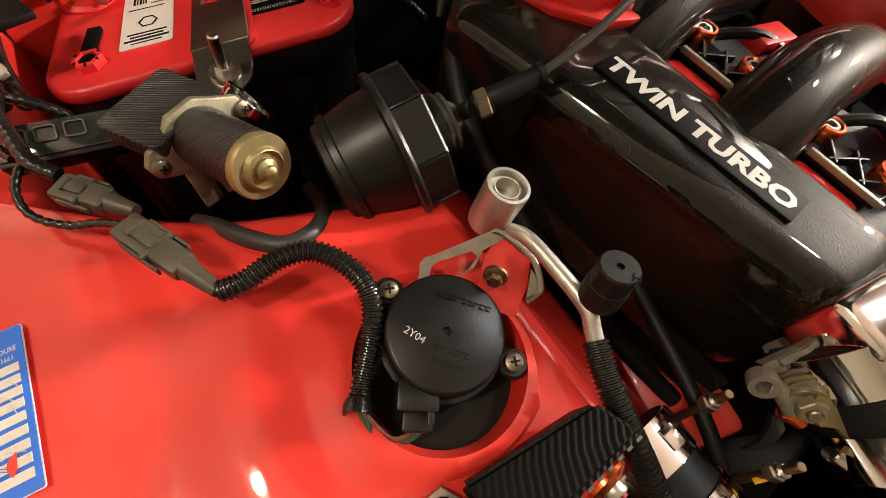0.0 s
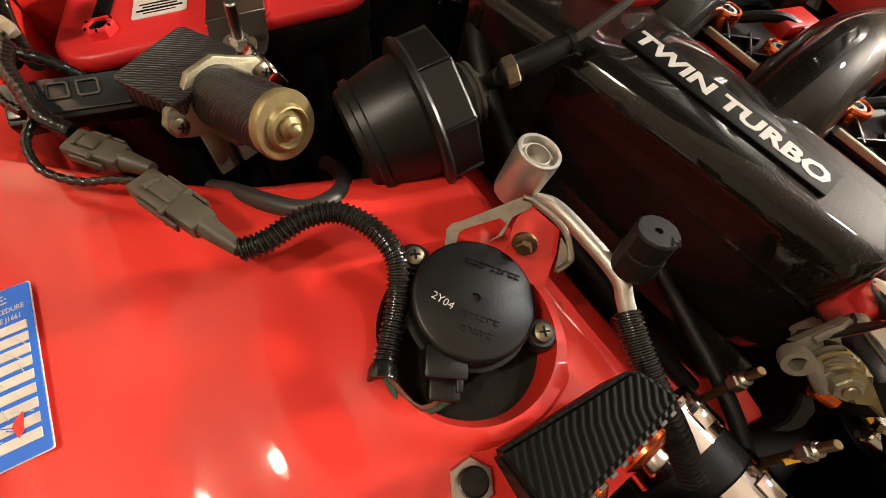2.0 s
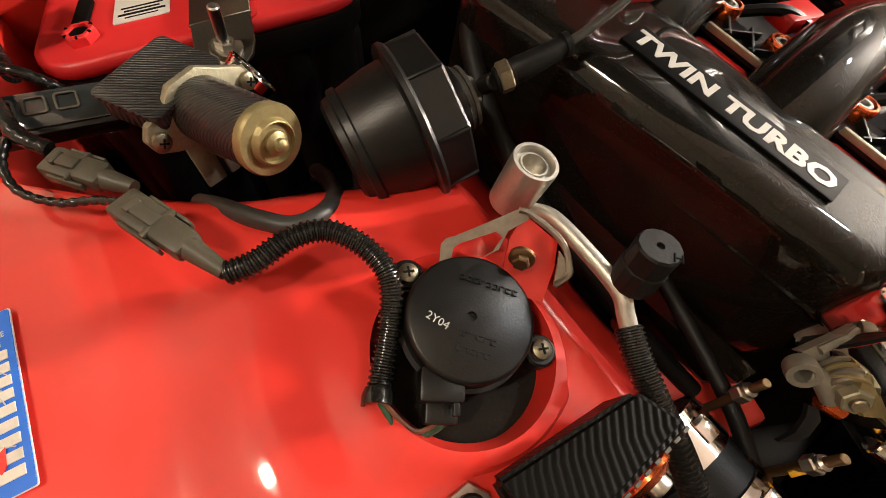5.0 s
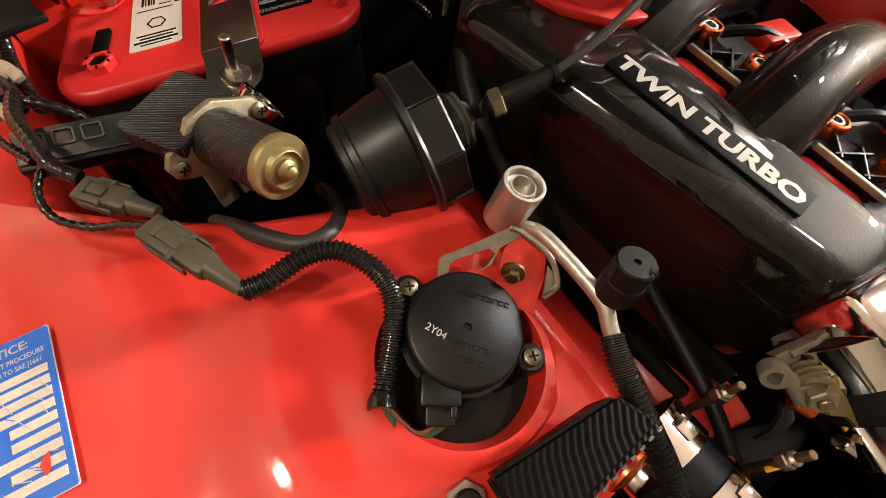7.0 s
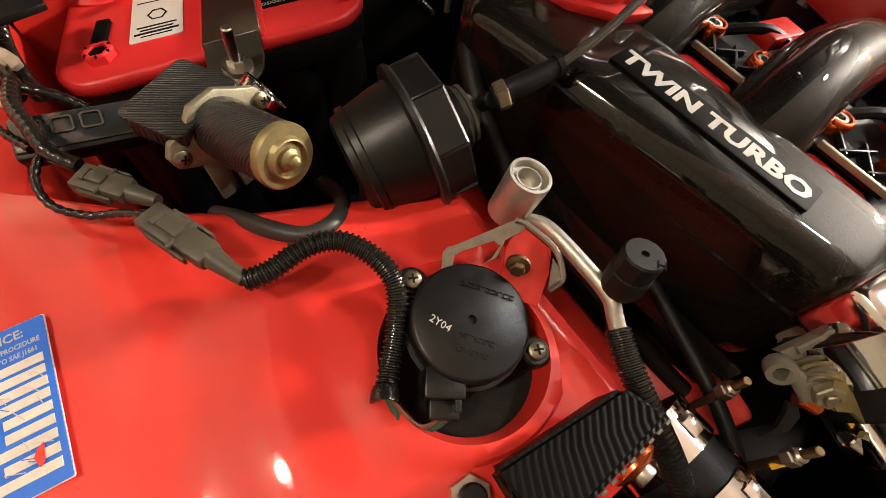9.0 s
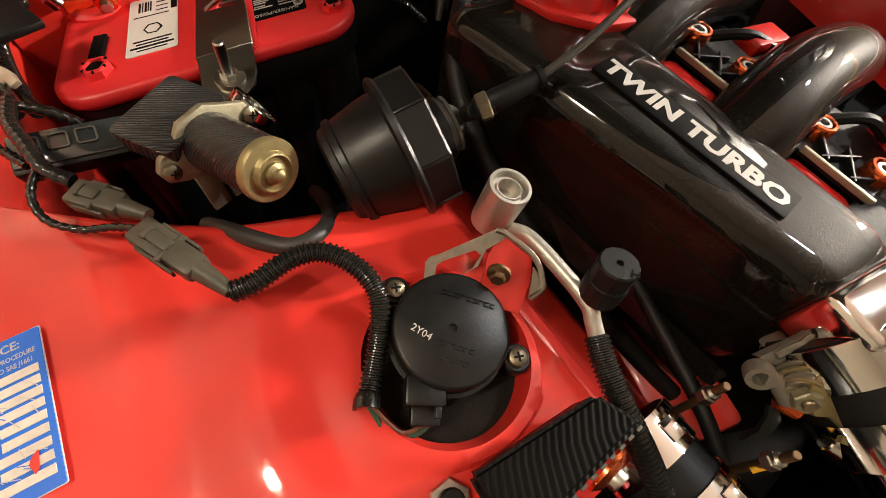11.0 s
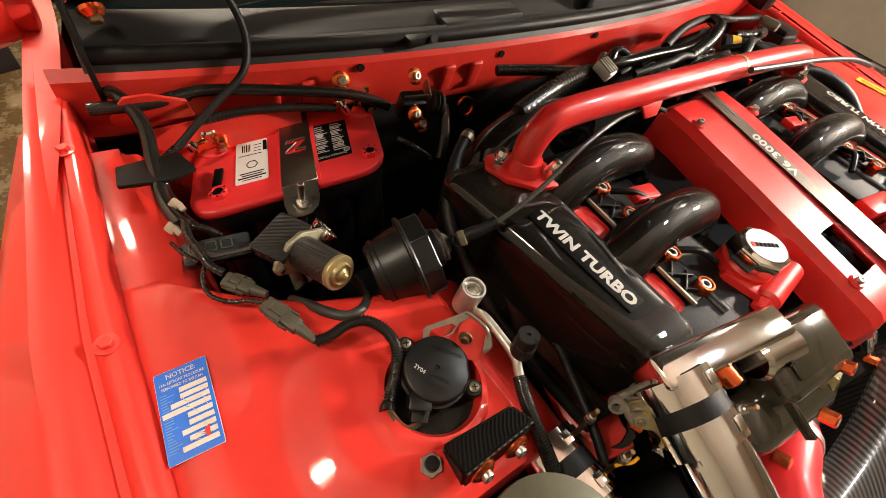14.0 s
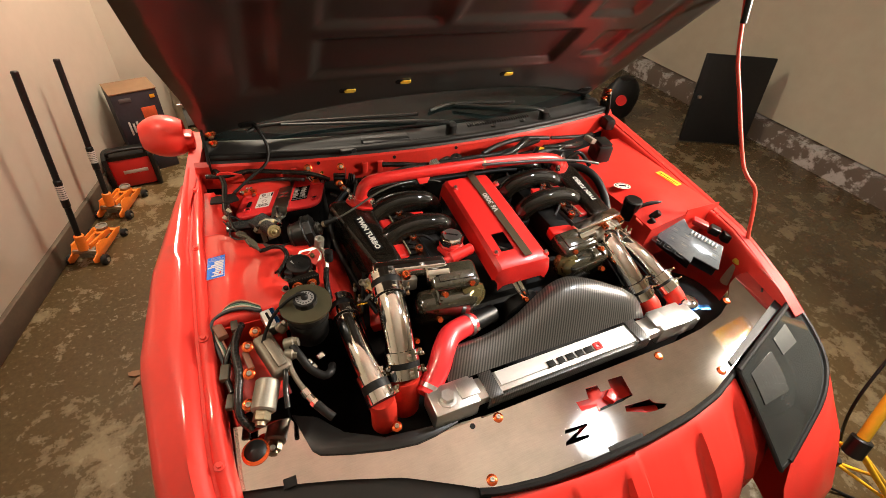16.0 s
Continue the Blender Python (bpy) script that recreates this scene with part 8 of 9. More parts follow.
part("logo_mark", Geo().prism(rounded(0.022, 0.020, 0.004), 0.004, nm @ pose(0.068, 0.001, -0.0005), 0.0008, holes=(rounded(0.010, 0.009, 0.003)[::-1],)), RED_SAT, ra, "red logo mark")
for x in (-0.255, 0.175):
    part("carbon_strap", Geo().box((x, 0.312, 0.8150), (0.032, 0.062, 0.005), bev=0.001).box((x, 0.281, 0.795), (0.032, 0.004, 0.045), bev=0.001), CF_TAPE, ra, "carbon-weave strap")
g = Geo().box((-0.03, 0.284, 0.790), (0.46, 0.010, 0.032), bev=0.002)
part("front_edge", g, CF_TAPE, ra, "carbon-weave front edge")
for x, w in ((-0.345, 0.105), (0.295, 0.110)):
    part("end_tank", Geo().box((x, 0.315, 0.790), (w, 0.068, 0.060), bev=0.006), ALLOY, ra, "satin alloy end tank")
    part("tank_window", Geo().box((x + (0.035 if x < 0 else -0.045), 0.318, 0.822), (0.044, 0.040, 0.004), bev=0.001), ALLOY, ra)
part("drain_nut", Geo().hexa((-0.361, 0.312, 0.818), (-0.361, 0.312, 0.836), 0.0155).lathe([(0.021, 0.818), (0.021, 0.822), (0.015, 0.823)], pose(-0.361, 0.312, 0), 24), ALLOY, ra, "large alloy hex plug")
part("filler_block", Geo().box((0.378, 0.325, 0.760), (0.072, 0.066, 0.052), bev=0.008), ALLOY, ra, "satin alloy filler block")
rc = part("radiator_cap", Geo().lathe([(0.024, 0.0), (0.026, 0.004), (0.026, 0.010), (0.022, 0.014), (0.012, 0.016), (0.011, 0.020), (0, 0.021)], pose(0.403, 0.343, 0.797), 28), CHROME, ra, "chromed radiator cap")
part("cap_lever", Geo().box((0.420, 0.318, 0.799), (0.066, 0.018, 0.005), (0, 0, -20), 0.0015).lathe([(0.027, 0.795), (0.031, 0.797), (0.031, 0.802), (0.027, 0.803)], pose(0.403, 0.343, 0), 24), BLUE_AN, rc, "blue anodised lever")
part("neck", Geo().cyl((0.403, 0.343, 0.765), (0.403, 0.343, 0.800), 0.021, seg=20), BLUE_AN, ra)
rows = []
for i in range(25):
    u = i / 24
    x = -0.335 + 0.575 * u
    r = []
    for j in range(17):
        v = j / 16
        hump = math.exp(-((u - 0.66) / 0.27) ** 2)
        y = 0.345 + (0.055 + 0.070 * hump + 0.030 * (1 - u)) * v
        z = 0.815 + (0.020 + 0.068 * hump) * math.sin(min(1, v * 1.25) * math.pi / 2) - 0.030 * max(0, v - 0.75) ** 1.4 * 4 + 0.012 * (1 - abs(2 * u - 1)) * 0
        z -= 0.020 * max(0, (abs(u - 0.5) - 0.42) / 0.08)
        r.append((x, y, z))
    rows.append(r)
sh = thing("fan_shroud", (-0.04, 0.42, 0.80), "lacquered carbon-fibre fan shroud humped over the radiator", "fan shroud")
part("shroud_skin", Geo().sheet(rows, 0.003), CF_LACQ, sh, "", 60)
rows2 = [[(r[-1][0], r[-1][1], r[-1][2] - 0.10 * k / 4) for k in range(5)] for r in rows]
part("shroud_back", Geo().sheet(rows2, 0.003), CF_LACQ, sh, "", 60)

# power steering reservoir
ps = thing("steering_reservoir", (-0.590, 0.555, 0.85), "black steering fluid reservoir with an olive cover ring and labelled cap", "reservoir")
PS = Vector((-0.5905, 0.5545, 0.0))
part("pot", Geo().lathe([(0.036, 0.850), (0.041, 0.860), (0.042, 0.945), (0.040, 0.950)], Matrix.Translation(PS), 36), BLACK, ps, "black pot")
part("cover_ring", Geo().lathe([(0.0525, 0.947), (0.0535, 0.949), (0.0530, 0.954), (0.0240, 0.957), (0.0235, 0.950)], Matrix.Translation(PS), 48), OLIVE, ps, "olive-grey cover ring")
part("cap", Geo().lathe([(0.0245, 0.955), (0.0250, 0.962), (0.0240, 0.969), (0.0195, 0.970), (0.0190, 0.968)], Matrix.Translation(PS), 12), BLACK, ps, "black knurled cap", 25)
part("cap_label", Geo().lathe([(0.0188, 0.967), (0.0188, 0.9695), (0, 0.9697)], Matrix.Translation(PS), 32), mat("silver_label", (0.45, 0.45, 0.44), 0.4, metal=0.6, var=0.15, scale=60), ps, "silver round label")
g = Geo()
for k in range(16):
    a = 2 * math.pi * k / 16
    g.obox(Matrix.Translation(PS) @ pose(0.0145 * math.cos(a), 0.0145 * math.sin(a), 0.9699, 0, 0, math.degrees(a)), (0.0035, 0.0022, 0.0003))
part("label_bars", g, LBL_BLACK, ps)
part("cap_knob", Geo().lathe([(0.0075, 0.969), (0.0070, 0.976), (0.004, 0.979), (0, 0.979)], Matrix.Translation(PS), 14), BLACK_SOFT, ps)
part("breather_hose", Geo().tube([PS + Vector((0.004, 0.002, 0.974)), (-0.603, 0.5620, 0.976), (-0.628, 0.5600, 0.964), (-0.655, 0.5560, 0.940), (-0.676, 0.5420, 0.915), (-0.690, 0.5250, 0.895)], 0.0038, 10, 8), BLACK_SOFT, ps, "thin black breather hose")
part("band", Geo().lathe([(0.0425, 0.905), (0.0435, 0.905), (0.0435, 0.920), (0.0425, 0.920)], Matrix.Translation(PS), 36, True), POWDER, ps)
part("mount_strip", Geo().box((-0.605, 0.600, 0.925), (0.06, 0.016, 0.003), (25, 0, -20), 0.001), ZINC_GREY, ps, "weathered mounting strip")

# hydraulic valve unit on the front of the bay
hv = thing("hydraulic_valve", (-0.69, 0.48, 0.84), "grey-bronze hydraulic valve unit with hoses and orange bolts", "valve unit")
part("valve_block", Geo().obox(basis((-0.6755, 0.503, 0.875), (0.30, -0.95, -0.10), (0.95, 0.30, 0)), (0.100, 0.040, 0.044), 0.008, 3), BRONZE, hv, "cast valve block")
part("valve_rib", Geo().obox(basis((-0.6705, 0.495, 0.895), (0.30, -0.95, -0.10), (0.95, 0.30, 0)), (0.070, 0.018, 0.014), 0.003), BRONZE, hv)
part("solenoid_can", Geo().cyl((-0.6925, 0.455, 0.868), (-0.7130, 0.398, 0.855), 0.0235, seg=30, bev=0.004), CAST, hv, "cast solenoid can")
part("end_plug", Geo().cyl((-0.7125, 0.400, 0.856), (-0.7190, 0.381, 0.852), 0.0165, seg=6, bev=0.002).cyl((-0.7185, 0.383, 0.852), (-0.7215, 0.374, 0.850), 0.010, seg=16), BOLT_DARK, hv, "hex end plug")
so = part("label_solenoid", Geo().obox(basis((-0.6640, 0.5850, 0.888), (0.22, -0.97, -0.08), (0.97, 0.22, 0)), (0.052, 0.032, 0.030), 0.004), ALLOY, hv, "labelled solenoid block")
lm_ = basis((-0.6640, 0.5850, 0.9035), (0.22, -0.97, -0.08), (0.97, 0.22, 0))
part("solenoid_label", Geo().obox(lm_ @ pose(0, 0, 0.0002), (0.042, 0.026, 0.001)), WHITE, so, "white label with a blue edge")
part("label_blue", Geo().obox(lm_ @ pose(0, 0.0085, 0.0008), (0.042, 0.008, 0.0008)), BLUE_AN, so)
part("label_letters", Geo().obox(lm_ @ pose(0.000, -0.004, 0.0009), (0.030, 0.0055, 0.0004)), LBL_BLACK, so)
for k, (p, q, r) in enumerate((((-0.650, 0.512, 0.890), (-0.628, 0.508, 0.895), 0.013), ((-0.652, 0.492, 0.885), (-0.634, 0.484, 0.888), 0.012), ((-0.655, 0.548, 0.893), (-0.640, 0.556, 0.902), 0.012))):
    part("port_boss", Geo().cyl(p, q, r, seg=18, bev=0.003), BRONZE, hv)
    part("port_nut", Geo().hexa(Vector(q) - (Vector(q) - Vector(p)) * 0.1, Vector(q) + (Vector(q) - Vector(p)).normalized() * 0.007, r * 0.8), BRONZE, hv)
part("port_hose", Geo().tube([(-0.636, 0.503, 0.893), (-0.626, 0.480, 0.888), (-0.612, 0.452, 0.872), (-0.590, 0.432, 0.862), (-0.574, 0.436, 0.860), (-0.566, 0.460, 0.845)], 0.0085, 14, 8), BLACK_SOFT, hv, "black hose")
part("hard_line", Geo().tube([(-0.648, 0.482, 0.886), (-0.646, 0.452, 0.880), (-0.638, 0.424, 0.873), (-0.626, 0.395, 0.866)], 0.0052, 12, 8), BRONZE, hv, "bronze hard line")
part("line_fitting", Geo().hexa((-0.632, 0.408, 0.869), (-0.626, 0.394, 0.866), 0.0095).cyl((-0.626, 0.394, 0.866), (-0.614, 0.370, 0.861), 0.0075, seg=14).hexa((-0.620, 0.382, 0.8635), (-0.616, 0.374, 0.862), 0.0095), CHROME, hv, "bright hose fitting")
part("line_hose", Geo().tube([(-0.616, 0.374, 0.862), (-0.604, 0.356, 0.857), (-0.592, 0.342, 0.850)], 0.0088, 12), BLACK_SOFT, hv)
for p in ((-0.718, 0.530, 0.893), (-0.724, 0.474, 0.880), (-0.735, 0.418, 0.862), (-0.655, 0.462, 0.872), (-0.700, 0.570, 0.885)):
    bolt_on(hv, p, (0.05, -0.35, 1), 0.0062, 0.005)
part("bracket_plate", Geo().box((-0.715, 0.505, 0.835), (0.10, 0.15, 0.006), (8, 0, 8), 0.002), RED_BAY, hv, "red mounting bracket")
for p in ((-0.585, 0.476, 0.868), (-0.612, 0.470, 0.866), (-0.605, 0.455, 0.866)):
    part("bright_clip", Geo().box(p, (0.016, 0.012, 0.008), (20, 10, 30), 0.002).cyl(p, Vector(p) + Vector((0.002, -0.006, 0.010)), 0.005, seg=12), CHROME, hv, "bright hose clip")

fl_ = thing("front_harness", (-0.75, 0.55, 0.86), "bundle of taped wires and plugs beside the valve unit", "wiring harness")
cols = [mat("wire_black", (0.02, 0.02, 0.02), 0.5), mat("wire_green", (0.05, 0.16, 0.09), 0.5), mat("wire_white", (0.5, 0.48, 0.40), 0.5), mat("wire_pink", (0.5, 0.18, 0.10), 0.5)]
for k in range(6):
    o = 0.0030 * (k - 2.5)
    part("wire", Geo().tube([(-0.680, 0.6150 + o, 0.905), (-0.715, 0.6350 + o, 0.905 + 0.002 * k), (-0.750 + o * 0.3, 0.6400 + o, 0.900), (-0.772 + o, 0.622, 0.888), (-0.775 + o, 0.590, 0.876), (-0.768 + o, 0.560, 0.868), (-0.760 + o, 0.520, 0.866)], 0.0021 if k else 0.0045, 8, 7), cols[(k * 3) % 4], fl_)
part("main_branch", Geo().tube([(-0.725, 0.605, 0.880), (-0.738, 0.570, 0.885), (-0.744, 0.530, 0.884), (-0.742, 0.485, 0.878), (-0.750, 0.440, 0.866), (-0.752, 0.405, 0.852), (-0.735, 0.380, 0.835)], 0.0085, 14, 8, rib=(0.008, 0.0006)), LOOM, fl_, "thick taped branch")
part("side_branch", Geo().tube([(-0.745, 0.560, 0.882), (-0.762, 0.530, 0.872), (-0.766, 0.490, 0.866), (-0.760, 0.455, 0.862)], 0.0060, 12, 6), LOOM, fl_)
part("lead", Geo().tube([(-0.662, 0.470, 0.880), (-0.658, 0.448, 0.884), (-0.664, 0.425, 0.872), (-0.668, 0.390, 0.856)], 0.0055, 10, 6), LOOM, fl_)
part("brown_plug", Geo().box((-0.767, 0.597, 0.882), (0.020, 0.038, 0.016), (0, 0, 18), 0.003), BROWN_PLUG, fl_, "brown plug")
part("brown_plug", Geo().box((-0.722, 0.505, 0.880), (0.012, 0.045, 0.014), (0, 0, 10), 0.002), BROWN_PLUG, fl_, "brown plug")
part("grey_plug", Geo().box((-0.738, 0.600, 0.884), (0.014, 0.026, 0.014), (0, 0, 0), 0.002), GREY_PLUG, fl_)
part("grey_plug", Geo().box((-0.768, 0.500, 0.868), (0.018, 0.036, 0.016), (0, 0, -10), 0.003), GREY_PLUG, fl_)
part("grey_plug", Geo().box((-0.765, 0.440, 0.856), (0.016, 0.032, 0.014), (0, 0, -14), 0.003), GREY_PLUG, fl_)

# relay and ground block on the firewall
rb = thing("relay_block", (-0.385, 1.06, 0.90), "dark relay block on an orange-bolted bracket", "relay block")
part("bracket", Geo().box((-0.392, 1.062, 0.905), (0.035, 0.022, 0.040), (25, 0, -12), 0.003), POWDER, rb)
part("bracket_edge", Geo().box((-0.372, 1.060, 0.915), (0.002, 0.026, 0.052), (25, 0, -12), 0.0005).box((-0.392, 1.050, 0.925), (0.036, 0.002, 0.010), (25, 0, -12), 0.0005), PRESSED, rb)
part("ring_boot", Geo().lathe([(0.016, 0), (0.018, 0.003), (0.014, 0.005), (0.018, 0.008), (0.014, 0.011), (0.017, 0.014), (0.012, 0.020)], along((-0.368, 1.05, 0.912), (-0.335, 1.04, 0.905)), 20), BLACK_SOFT, rb, "ribbed rubber boot")
part("boot_lead", Geo().tube([(-0.345, 1.045, 0.905), (-0.355, 1.02, 0.88), (-0.37, 1.00, 0.85)], 0.008, 10), LOOM, rb)
for p in ((-0.384, 1.072, 0.942), (-0.398, 1.040, 0.905), (-0.388, 1.036, 0.890)):
    bolt_on(rb, p, (0.1, -0.7, 0.5), 0.0062, 0.005)
part("yellow_ring", Geo().lathe([(0.0115, -0.002), (0.0145, -0.002), (0.0145, 0.002), (0.0115, 0.002)], along((-0.318, 1.028, 0.908), (-0.318, 0.9, 0.96)), 24, True), GOLD, rb, "gold ring terminal")
fb = thing("ground_bolt", (-0.475, 1.10, 0.925), "orange ground bolt on the firewall", "bolt")
bolt_on(fb, (-0.475, 1.112, 0.928), (0, -0.8, 0.5), 0.0066, 0.006)

# clutter along the firewall on the driver's side
rw = thing("rear_wiring", (0.05, 0.98, 0.93), "tangle of black looms and hoses along the firewall", "wiring harness")
rr = random.Random(11)
lines = [([(-0.26, 1.045, 0.945), (-0.20, 1.02, 0.950), (-0.14, 0.99, 0.955), (-0.08, 0.975, 0.965), (0.02, 0.975, 0.965), (0.12, 0.975, 0.965), (0.22, 0.995, 0.968), (0.30, 1.02, 0.965)], 0.0085, (0.0045, 0.001)),
         ([(-0.32, 0.93, 0.965), (-0.26, 0.945, 0.972), (-0.20, 0.965, 0.965), (-0.14, 0.985, 0.955)], 0.0120, (0.010, 0.0006)),
         ([(0.06, 0.985, 0.968), (0.12, 1.005, 0.976), (0.19, 1.02, 0.978), (0.27, 1.03, 0.972), (0.36, 1.04, 0.955)], 0.0075, None),
         ([(0.10, 0.955, 0.960), (0.16, 0.965, 0.972), (0.21, 0.985, 0.985), (0.25, 1.02, 0.975)], 0.0105, (0.008, 0.0006)),
         ([(-0.05, 0.955, 0.955), (0.02, 0.945, 0.968), (0.08, 0.955, 0.965), (0.14, 0.945, 0.955), (0.20, 0.94, 0.96)], 0.0060, None),
         ([(0.20, 0.91, 0.955), (0.24, 0.93, 0.972), (0.30, 0.95, 0.962), (0.36, 0.96, 0.945), (0.42, 0.95, 0.925)], 0.0090, None),
         ([(0.30, 0.985, 0.955), (0.36, 0.975, 0.955), (0.43, 0.985, 0.945), (0.50, 1.02, 0.925)], 0.0100, (0.009, 0.0006)),
         ([(0.38, 1.05, 0.948), (0.46, 1.04, 0.945), (0.54, 1.05, 0.935), (0.60, 1.08, 0.92)], 0.0065, None),
         ([(-0.17, 0.90, 0.96), (-0.10, 0.905, 0.955), (-0.03, 0.90, 0.955), (0.06, 0.905, 0.95), (0.14, 0.90, 0.945)], 0.0075, None),
         ([(0.30, 0.875, 0.945), (0.345, 0.83, 0.958), (0.365, 0.775, 0.948), (0.368, 0.72, 0.915), (0.362, 0.68, 0.88)], 0.0125, None)]
for pts, r, rb_ in lines:
    part("loom", Geo().tube(pts, r, 12, 7, rib=rb_), LOOM if rb_ else BLACK_SOFT, rw)
for k in range(10):
    x0, y0 = rr.uniform(-0.10, 0.40), rr.uniform(0.90, 1.00)
    part("loom", Geo().tube([(x0, y0, rr.uniform(0.93, 0.955)), (x0 + rr.uniform(0.02, 0.06), y0 + rr.uniform(-0.03, 0.03), rr.uniform(0.95, 0.972)), (x0 + rr.uniform(0.06, 0.12), y0 + rr.uniform(-0.05, 0.04), rr.uniform(0.92, 0.95))], rr.choice((0.004, 0.005, 0.007)), 10, 6), LOOM, rw)
for k in range(8):
    part("plug", Geo().box((rr.uniform(-0.06, 0.45), rr.uniform(0.90, 1.02), rr.uniform(0.935, 0.962)), (rr.uniform(0.014, 0.028), rr.uniform(0.012, 0.02), 0.014), (rr.uniform(-20, 20), rr.uniform(-20, 20), rr.uniform(-50, 50)), 0.003), rr.choice((BLACK, GREY_PLUG, BLACK)), rw)
wc = part("white_connector", Geo().box((-0.118, 0.966, 0.968), (0.024, 0.030, 0.016), (20, 0, 15), 0.003), WHITE, rw, "white ribbed connector")
for k in range(4):
    part("connector_rib", Geo().box((-0.127 + 0.006 * k, 0.962 + 0.001 * k, 0.977), (0.003, 0.026, 0.003), (20, 0, 15), 0.0006), CAST, wc)
ch_ = thing("yellow_top_canister", (0.30, 0.955, 0.90), "black canister with a yellow label band near the firewall", "canister")
part("canister", Geo().cyl((0.27, 0.990, 0.925), (0.335, 0.910, 0.935), 0.034, seg=28, bev=0.006), BLACK, ch_)
part("label_band", Geo().lathe([(0.0344, 0.018), (0.0348, 0.018), (0.0348, 0.034), (0.0344, 0.034)], along((0.27, 0.990, 0.925), (0.335, 0.910, 0.935)), 28, True), YELLOW, ch_, "yellow label band")
part("canister_lid", Geo().cyl((0.37, 0.925, 0.930), (0.37, 0.925, 0.950), 0.034, seg=28, bev=0.005), BLACK, ch_)
bb = thing("black_relay_box", (0.58, 1.02, 0.86), "black relay box at the firewall corner", "relay box")
part("box", Geo().box((0.60, 1.01, 0.885), (0.060, 0.080, 0.07), (0, 0, -12), 0.012), BLACK, bb)
part("lid", Geo().box((0.60, 1.01, 0.923), (0.048, 0.062, 0.012), (0, 0, -12), 0.004), BLACK, bb)
part("box_bracket", Geo().box((0.54, 1.02, 0.935), (0.03, 0.04, 0.02), (0, 20, 10), 0.004), CAST, bb)

# driver's side: strut tower items, reservoir, fuse box, washer neck, stickers
part("cowl_end_cap", Geo().box((0.725, 1.135, 0.925), (0.045, 0.06, 0.05), (0, 0, -10), 0.015), BLACK, car)
ov = tagged(part("oval_sticker", Geo().lathe([(0.026, 0), (0.026, 0.0008), (0, 0.0008)], basis((0.548, 0.812, 0.8610), (0.9, -0.43, 0.02), (0.43, 0.9, -0.02)) @ Matrix.Diagonal((1.15, 0.75, 1, 1)), 28), OFFWHITE, None), "pale oval sticker on the red inner wing", "sticker")
part("oval_ink", Geo().lathe([(0.022, 0.0009), (0.022, 0.0012), (0.019, 0.0012), (0.019, 0.0009)], basis((0.548, 0.812, 0.8610), (0.9, -0.43, 0.02), (0.43, 0.9, -0.02)) @ Matrix.Diagonal((1.15, 0.75, 1, 1)), 28, True).box((0.548, 0.812, 0.8623), (0.026, 0.008, 0.0005), (0, 0, -25)), LBL_BLACK, ov)
ys = tagged(part("warning_sticker", Geo().obox(basis((0.738, 0.785, 0.875), (-0.10, 1, 0), (-1, -0.1, 0)), (0.095, 0.030, 0.001)), YELLOW, None), "yellow warning sticker on the inner wing", "sticker")
part("sticker_print", Geo().obox(basis((0.738, 0.785, 0.8756), (-0.10, 1, 0), (-1, -0.1, 0)), (0.080, 0.004, 0.0004)).obox(basis((0.728, 0.785, 0.8756), (-0.10, 1, 0), (-1, -0.1, 0)), (0.070, 0.003, 0.0004)), LBL_BLACK, ys)
cr = thing("fluid_reservoir", (0.508, 0.72, 0.80), "small black-capped fluid reservoir", "reservoir")
part("pot", Geo().cyl((0.508, 0.715, 0.80), (0.508, 0.715, 0.856), 0.026, seg=24, bev=0.004), BLACK, cr)
part("cap", Geo().lathe([(0.030, 0.856), (0.031, 0.860), (0.030, 0.874), (0.026, 0.878), (0, 0.879)], pose(0.508, 0.715, 0), 12), BLACK, cr, "black cap", 25)
part("hose", Geo().tube([(0.530, 0.700, 0.855), (0.565, 0.690, 0.868), (0.600, 0.680, 0.868), (0.625, 0.660, 0.850), (0.628, 0.640, 0.820)], 0.0065, 12), BLACK_SOFT, cr, "black hose")
part("solenoid", Geo().cyl((0.535, 0.655, 0.83), (0.555, 0.640, 0.868), 0.012, seg=14, bev=0.002).cyl((0.515, 0.640, 0.82), (0.530, 0.630, 0.850), 0.011, seg=14, bev=0.002), BLACK, cr)
part("red_bracket", Geo().box((0.515, 0.665, 0.825), (0.06, 0.03, 0.006), (20, 15, 30), 0.002), RED_BAY, cr)
fz = thing("fuse_box", (0.61, 0.54, 0.78), "fuse box with a clear moulded cover over many fuses", "fuse box")
fm_ = basis((0.620, 0.530, 0.820), (0.8664, -0.3989, 0.3005), (0.3051, 0.8991, 0.3137))
lid = [(-0.024, 0.109), (-0.002, 0.088), (0.002, 0.046), (0.078, -0.039), (0.036, -0.116), (-0.018, -0.059), (-0.033, -0.078), (-0.103, 0.034), (-0.056, 0.083)][::-1]
part("base", Geo().prism([(a * 0.95, b * 0.95) for a, b in lid], 0.050, fm_ @ pose(0, 0, -0.056), 0.003), BLACK, fz)
part("cover", Geo().prism(lid, 0.008, fm_ @ pose(0, 0, -0.006), 0.0025), SMOKE_CLEAR, fz, "glossy clear cover")
rr = random.Random(21)
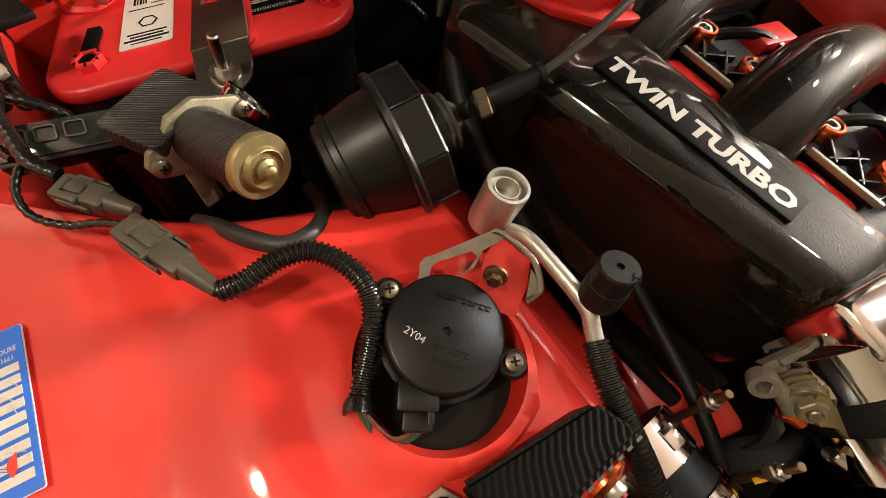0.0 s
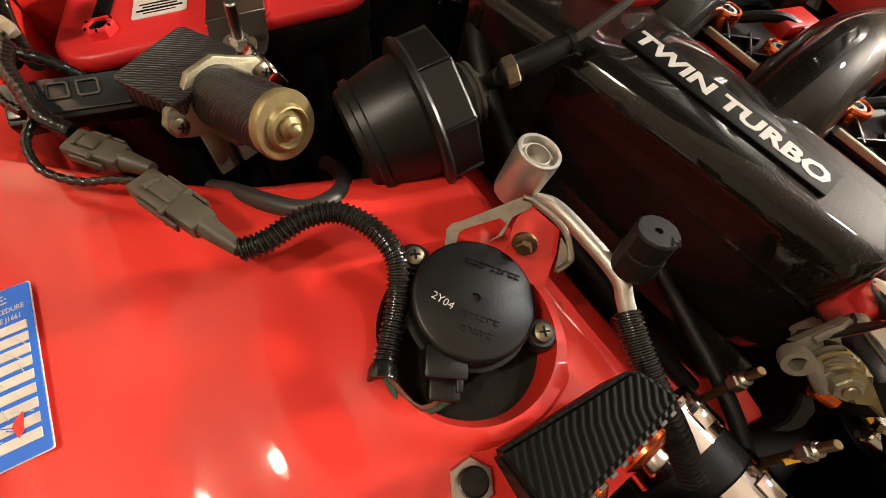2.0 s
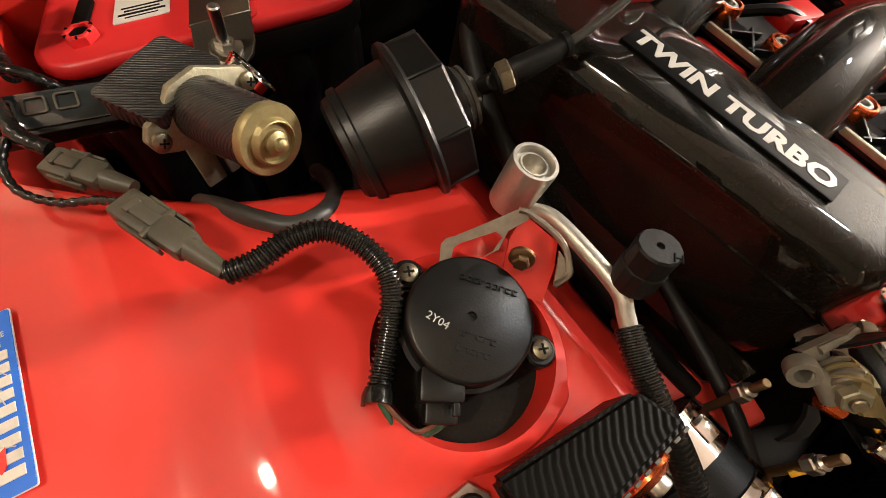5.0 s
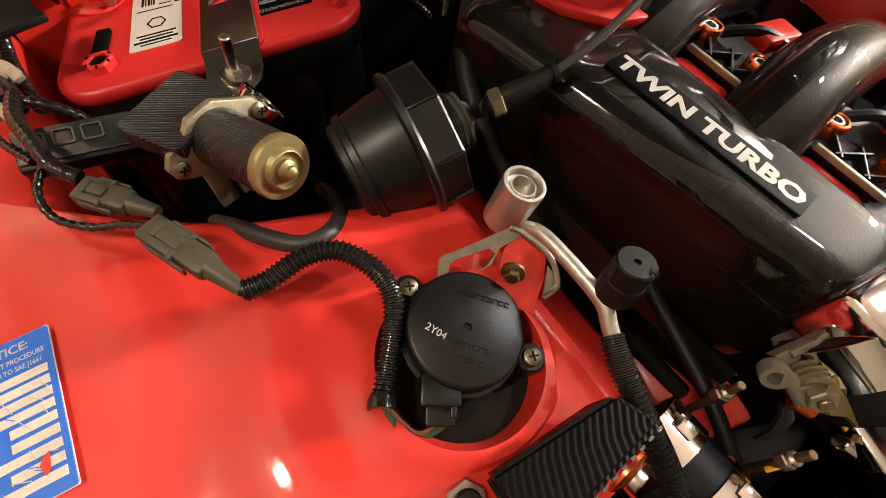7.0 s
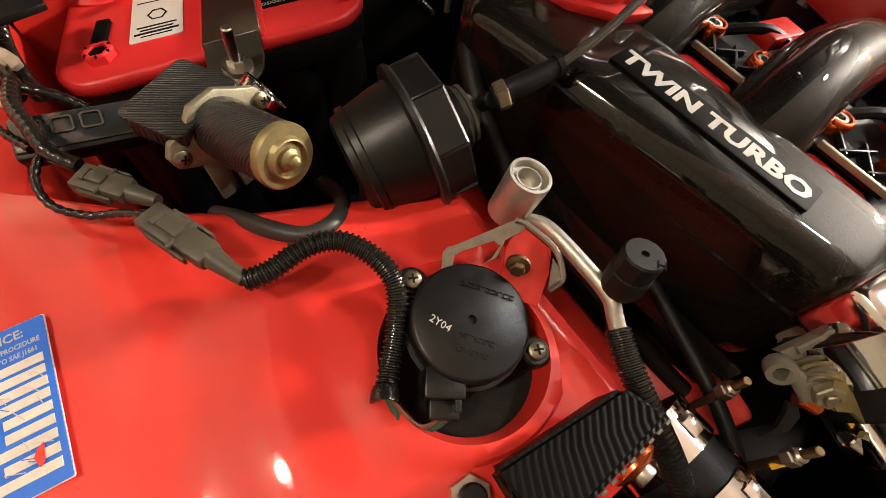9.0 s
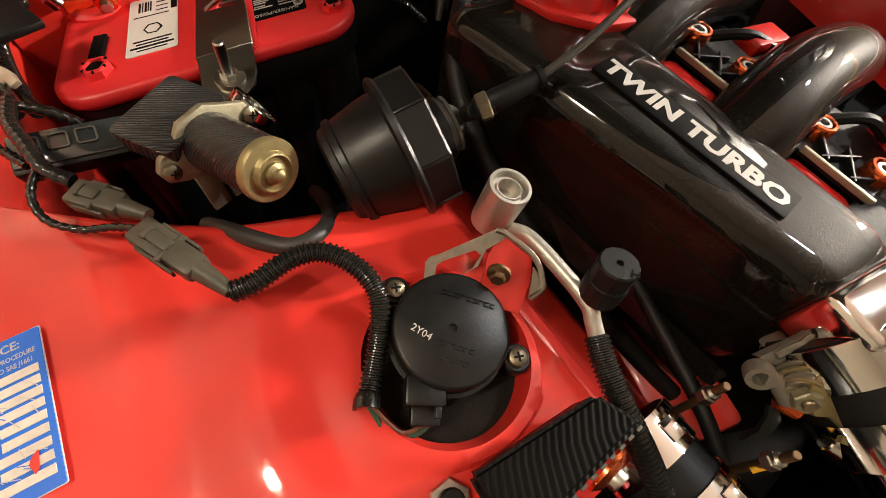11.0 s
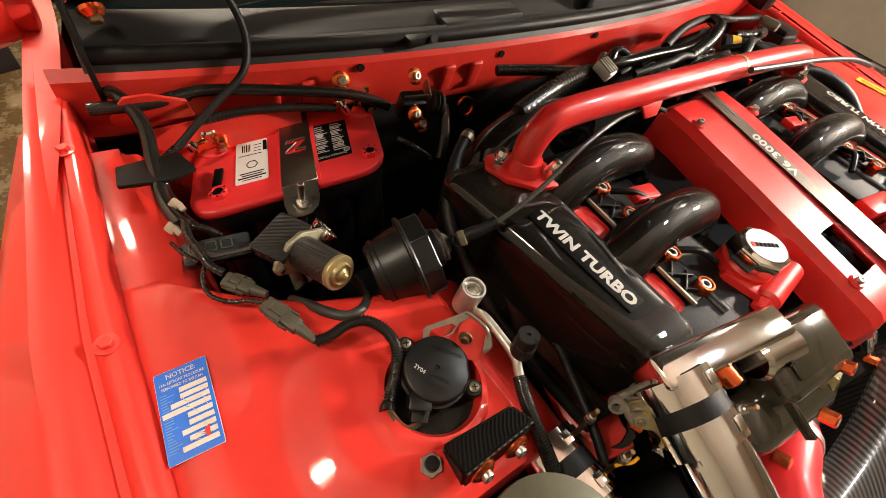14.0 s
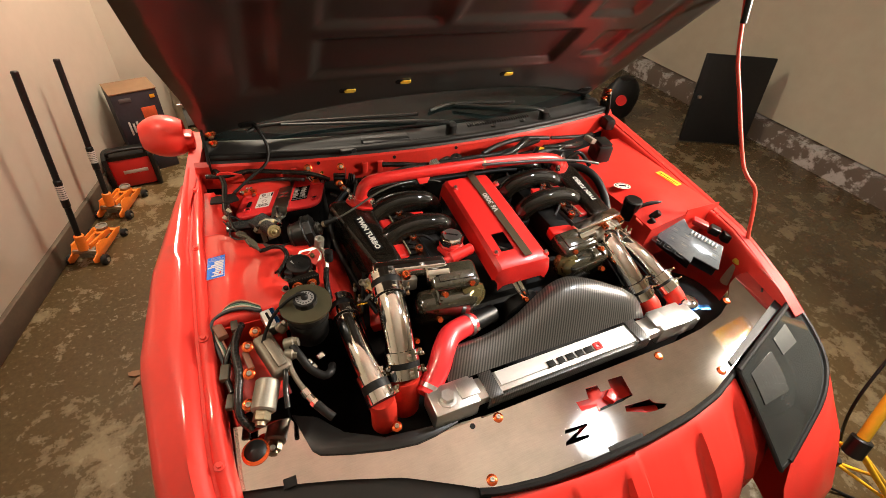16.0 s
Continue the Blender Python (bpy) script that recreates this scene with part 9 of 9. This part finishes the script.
for a, b, w, h in [(-0.066 + 0.026 * k - 0.020 * j, 0.048 - 0.031 * k + 0.000 * j + (0.030, 0, -0.030)[j] * 1, 0.030, 0.020) for j in range(3) for k in range(3)] + [(0.040, -0.066, 0.030, 0.020), (0.052, -0.040, 0.030, 0.020)]:
    part("fuse_window", Geo().prism(rounded(w, h, 0.003, 3), 0.0010, fm_ @ pose(a, b, 0.0016, 0, 0, -48), 0.0003, holes=(rounded(w - 0.003, h - 0.003, 0.002, 3)[::-1],)), SMOKE_CLEAR, fz, "moulded window frame")
    part("window_mark", Geo().obox(fm_ @ pose(a, b, 0.0022, 0, 0, -48), (rr.uniform(0.008, 0.018), 0.0020, 0.0006)), CAST, fz)
for k in range(8):
    part("fuse_blade", Geo().obox(fm_ @ pose(0.004 + 0.0075 * k, 0.026 - 0.0088 * k, 0.003, 0, 0, -48), (0.005, 0.014, 0.006), 0.001), ALLOY, fz, "bright fuse blade")
part("red_fuse", Geo().box((0.690, 0.575, 0.838), (0.05, 0.03, 0.02), (0, 10, -50), 0.004), TOOL_RED, fz, "red fusible link")
part("relay", Geo().box((0.725, 0.540, 0.826), (0.035, 0.03, 0.026), (0, 10, -50), 0.004), BLACK, fz)
part("relay", Geo().box((0.748, 0.506, 0.818), (0.03, 0.03, 0.03), (0, 10, -40), 0.004), BLACK, fz)
wn = thing("washer_neck", (0.705, 0.43, 0.70), "ivory washer filler neck with a yellow cap", "washer bottle")
part("neck", Geo().cyl((0.745, 0.425, 0.68), (0.757, 0.430, 0.765), 0.017, seg=20, bev=0.003), IVORY, wn, "ivory neck")
part("cap", Geo().lathe([(0.022, 0), (0.023, 0.004), (0.022, 0.016), (0.018, 0.019), (0, 0.019)], along((0.757, 0.430, 0.765), (0.764, 0.434, 0.81)), 16).box((0.780, 0.430, 0.780), (0.022, 0.012, 0.006), (0, 0, 0), 0.002), YELLOW_PL, wn, "yellow cap")
# red cord hanging from the ceiling to the bay
tagged(part("extension_cord", Geo().tube([(0.90, 1.20, 2.84), (0.80, 0.93, 1.70), (0.762, 0.80, 1.36), (0.758, 0.70, 1.20), (0.756, 0.600, 1.060), (0.762, 0.565, 1.020), (0.782, 0.528, 0.985), (0.772, 0.490, 0.925), (0.772, 0.460, 0.850), (0.784, 0.430, 0.790), (0.784, 0.420, 0.72)], 0.0058, 10, 7), CORD, None), "red cord hanging from the ceiling into the bay", "cord")
g = Geo().cyl((0.768, 0.812, 1.385), (0.790, 0.885, 1.60), 0.010, seg=12, bev=0.002)
tagged(part("cord_sleeve", g, BLACK, None), "dark sleeve on the red cord", "sleeve")
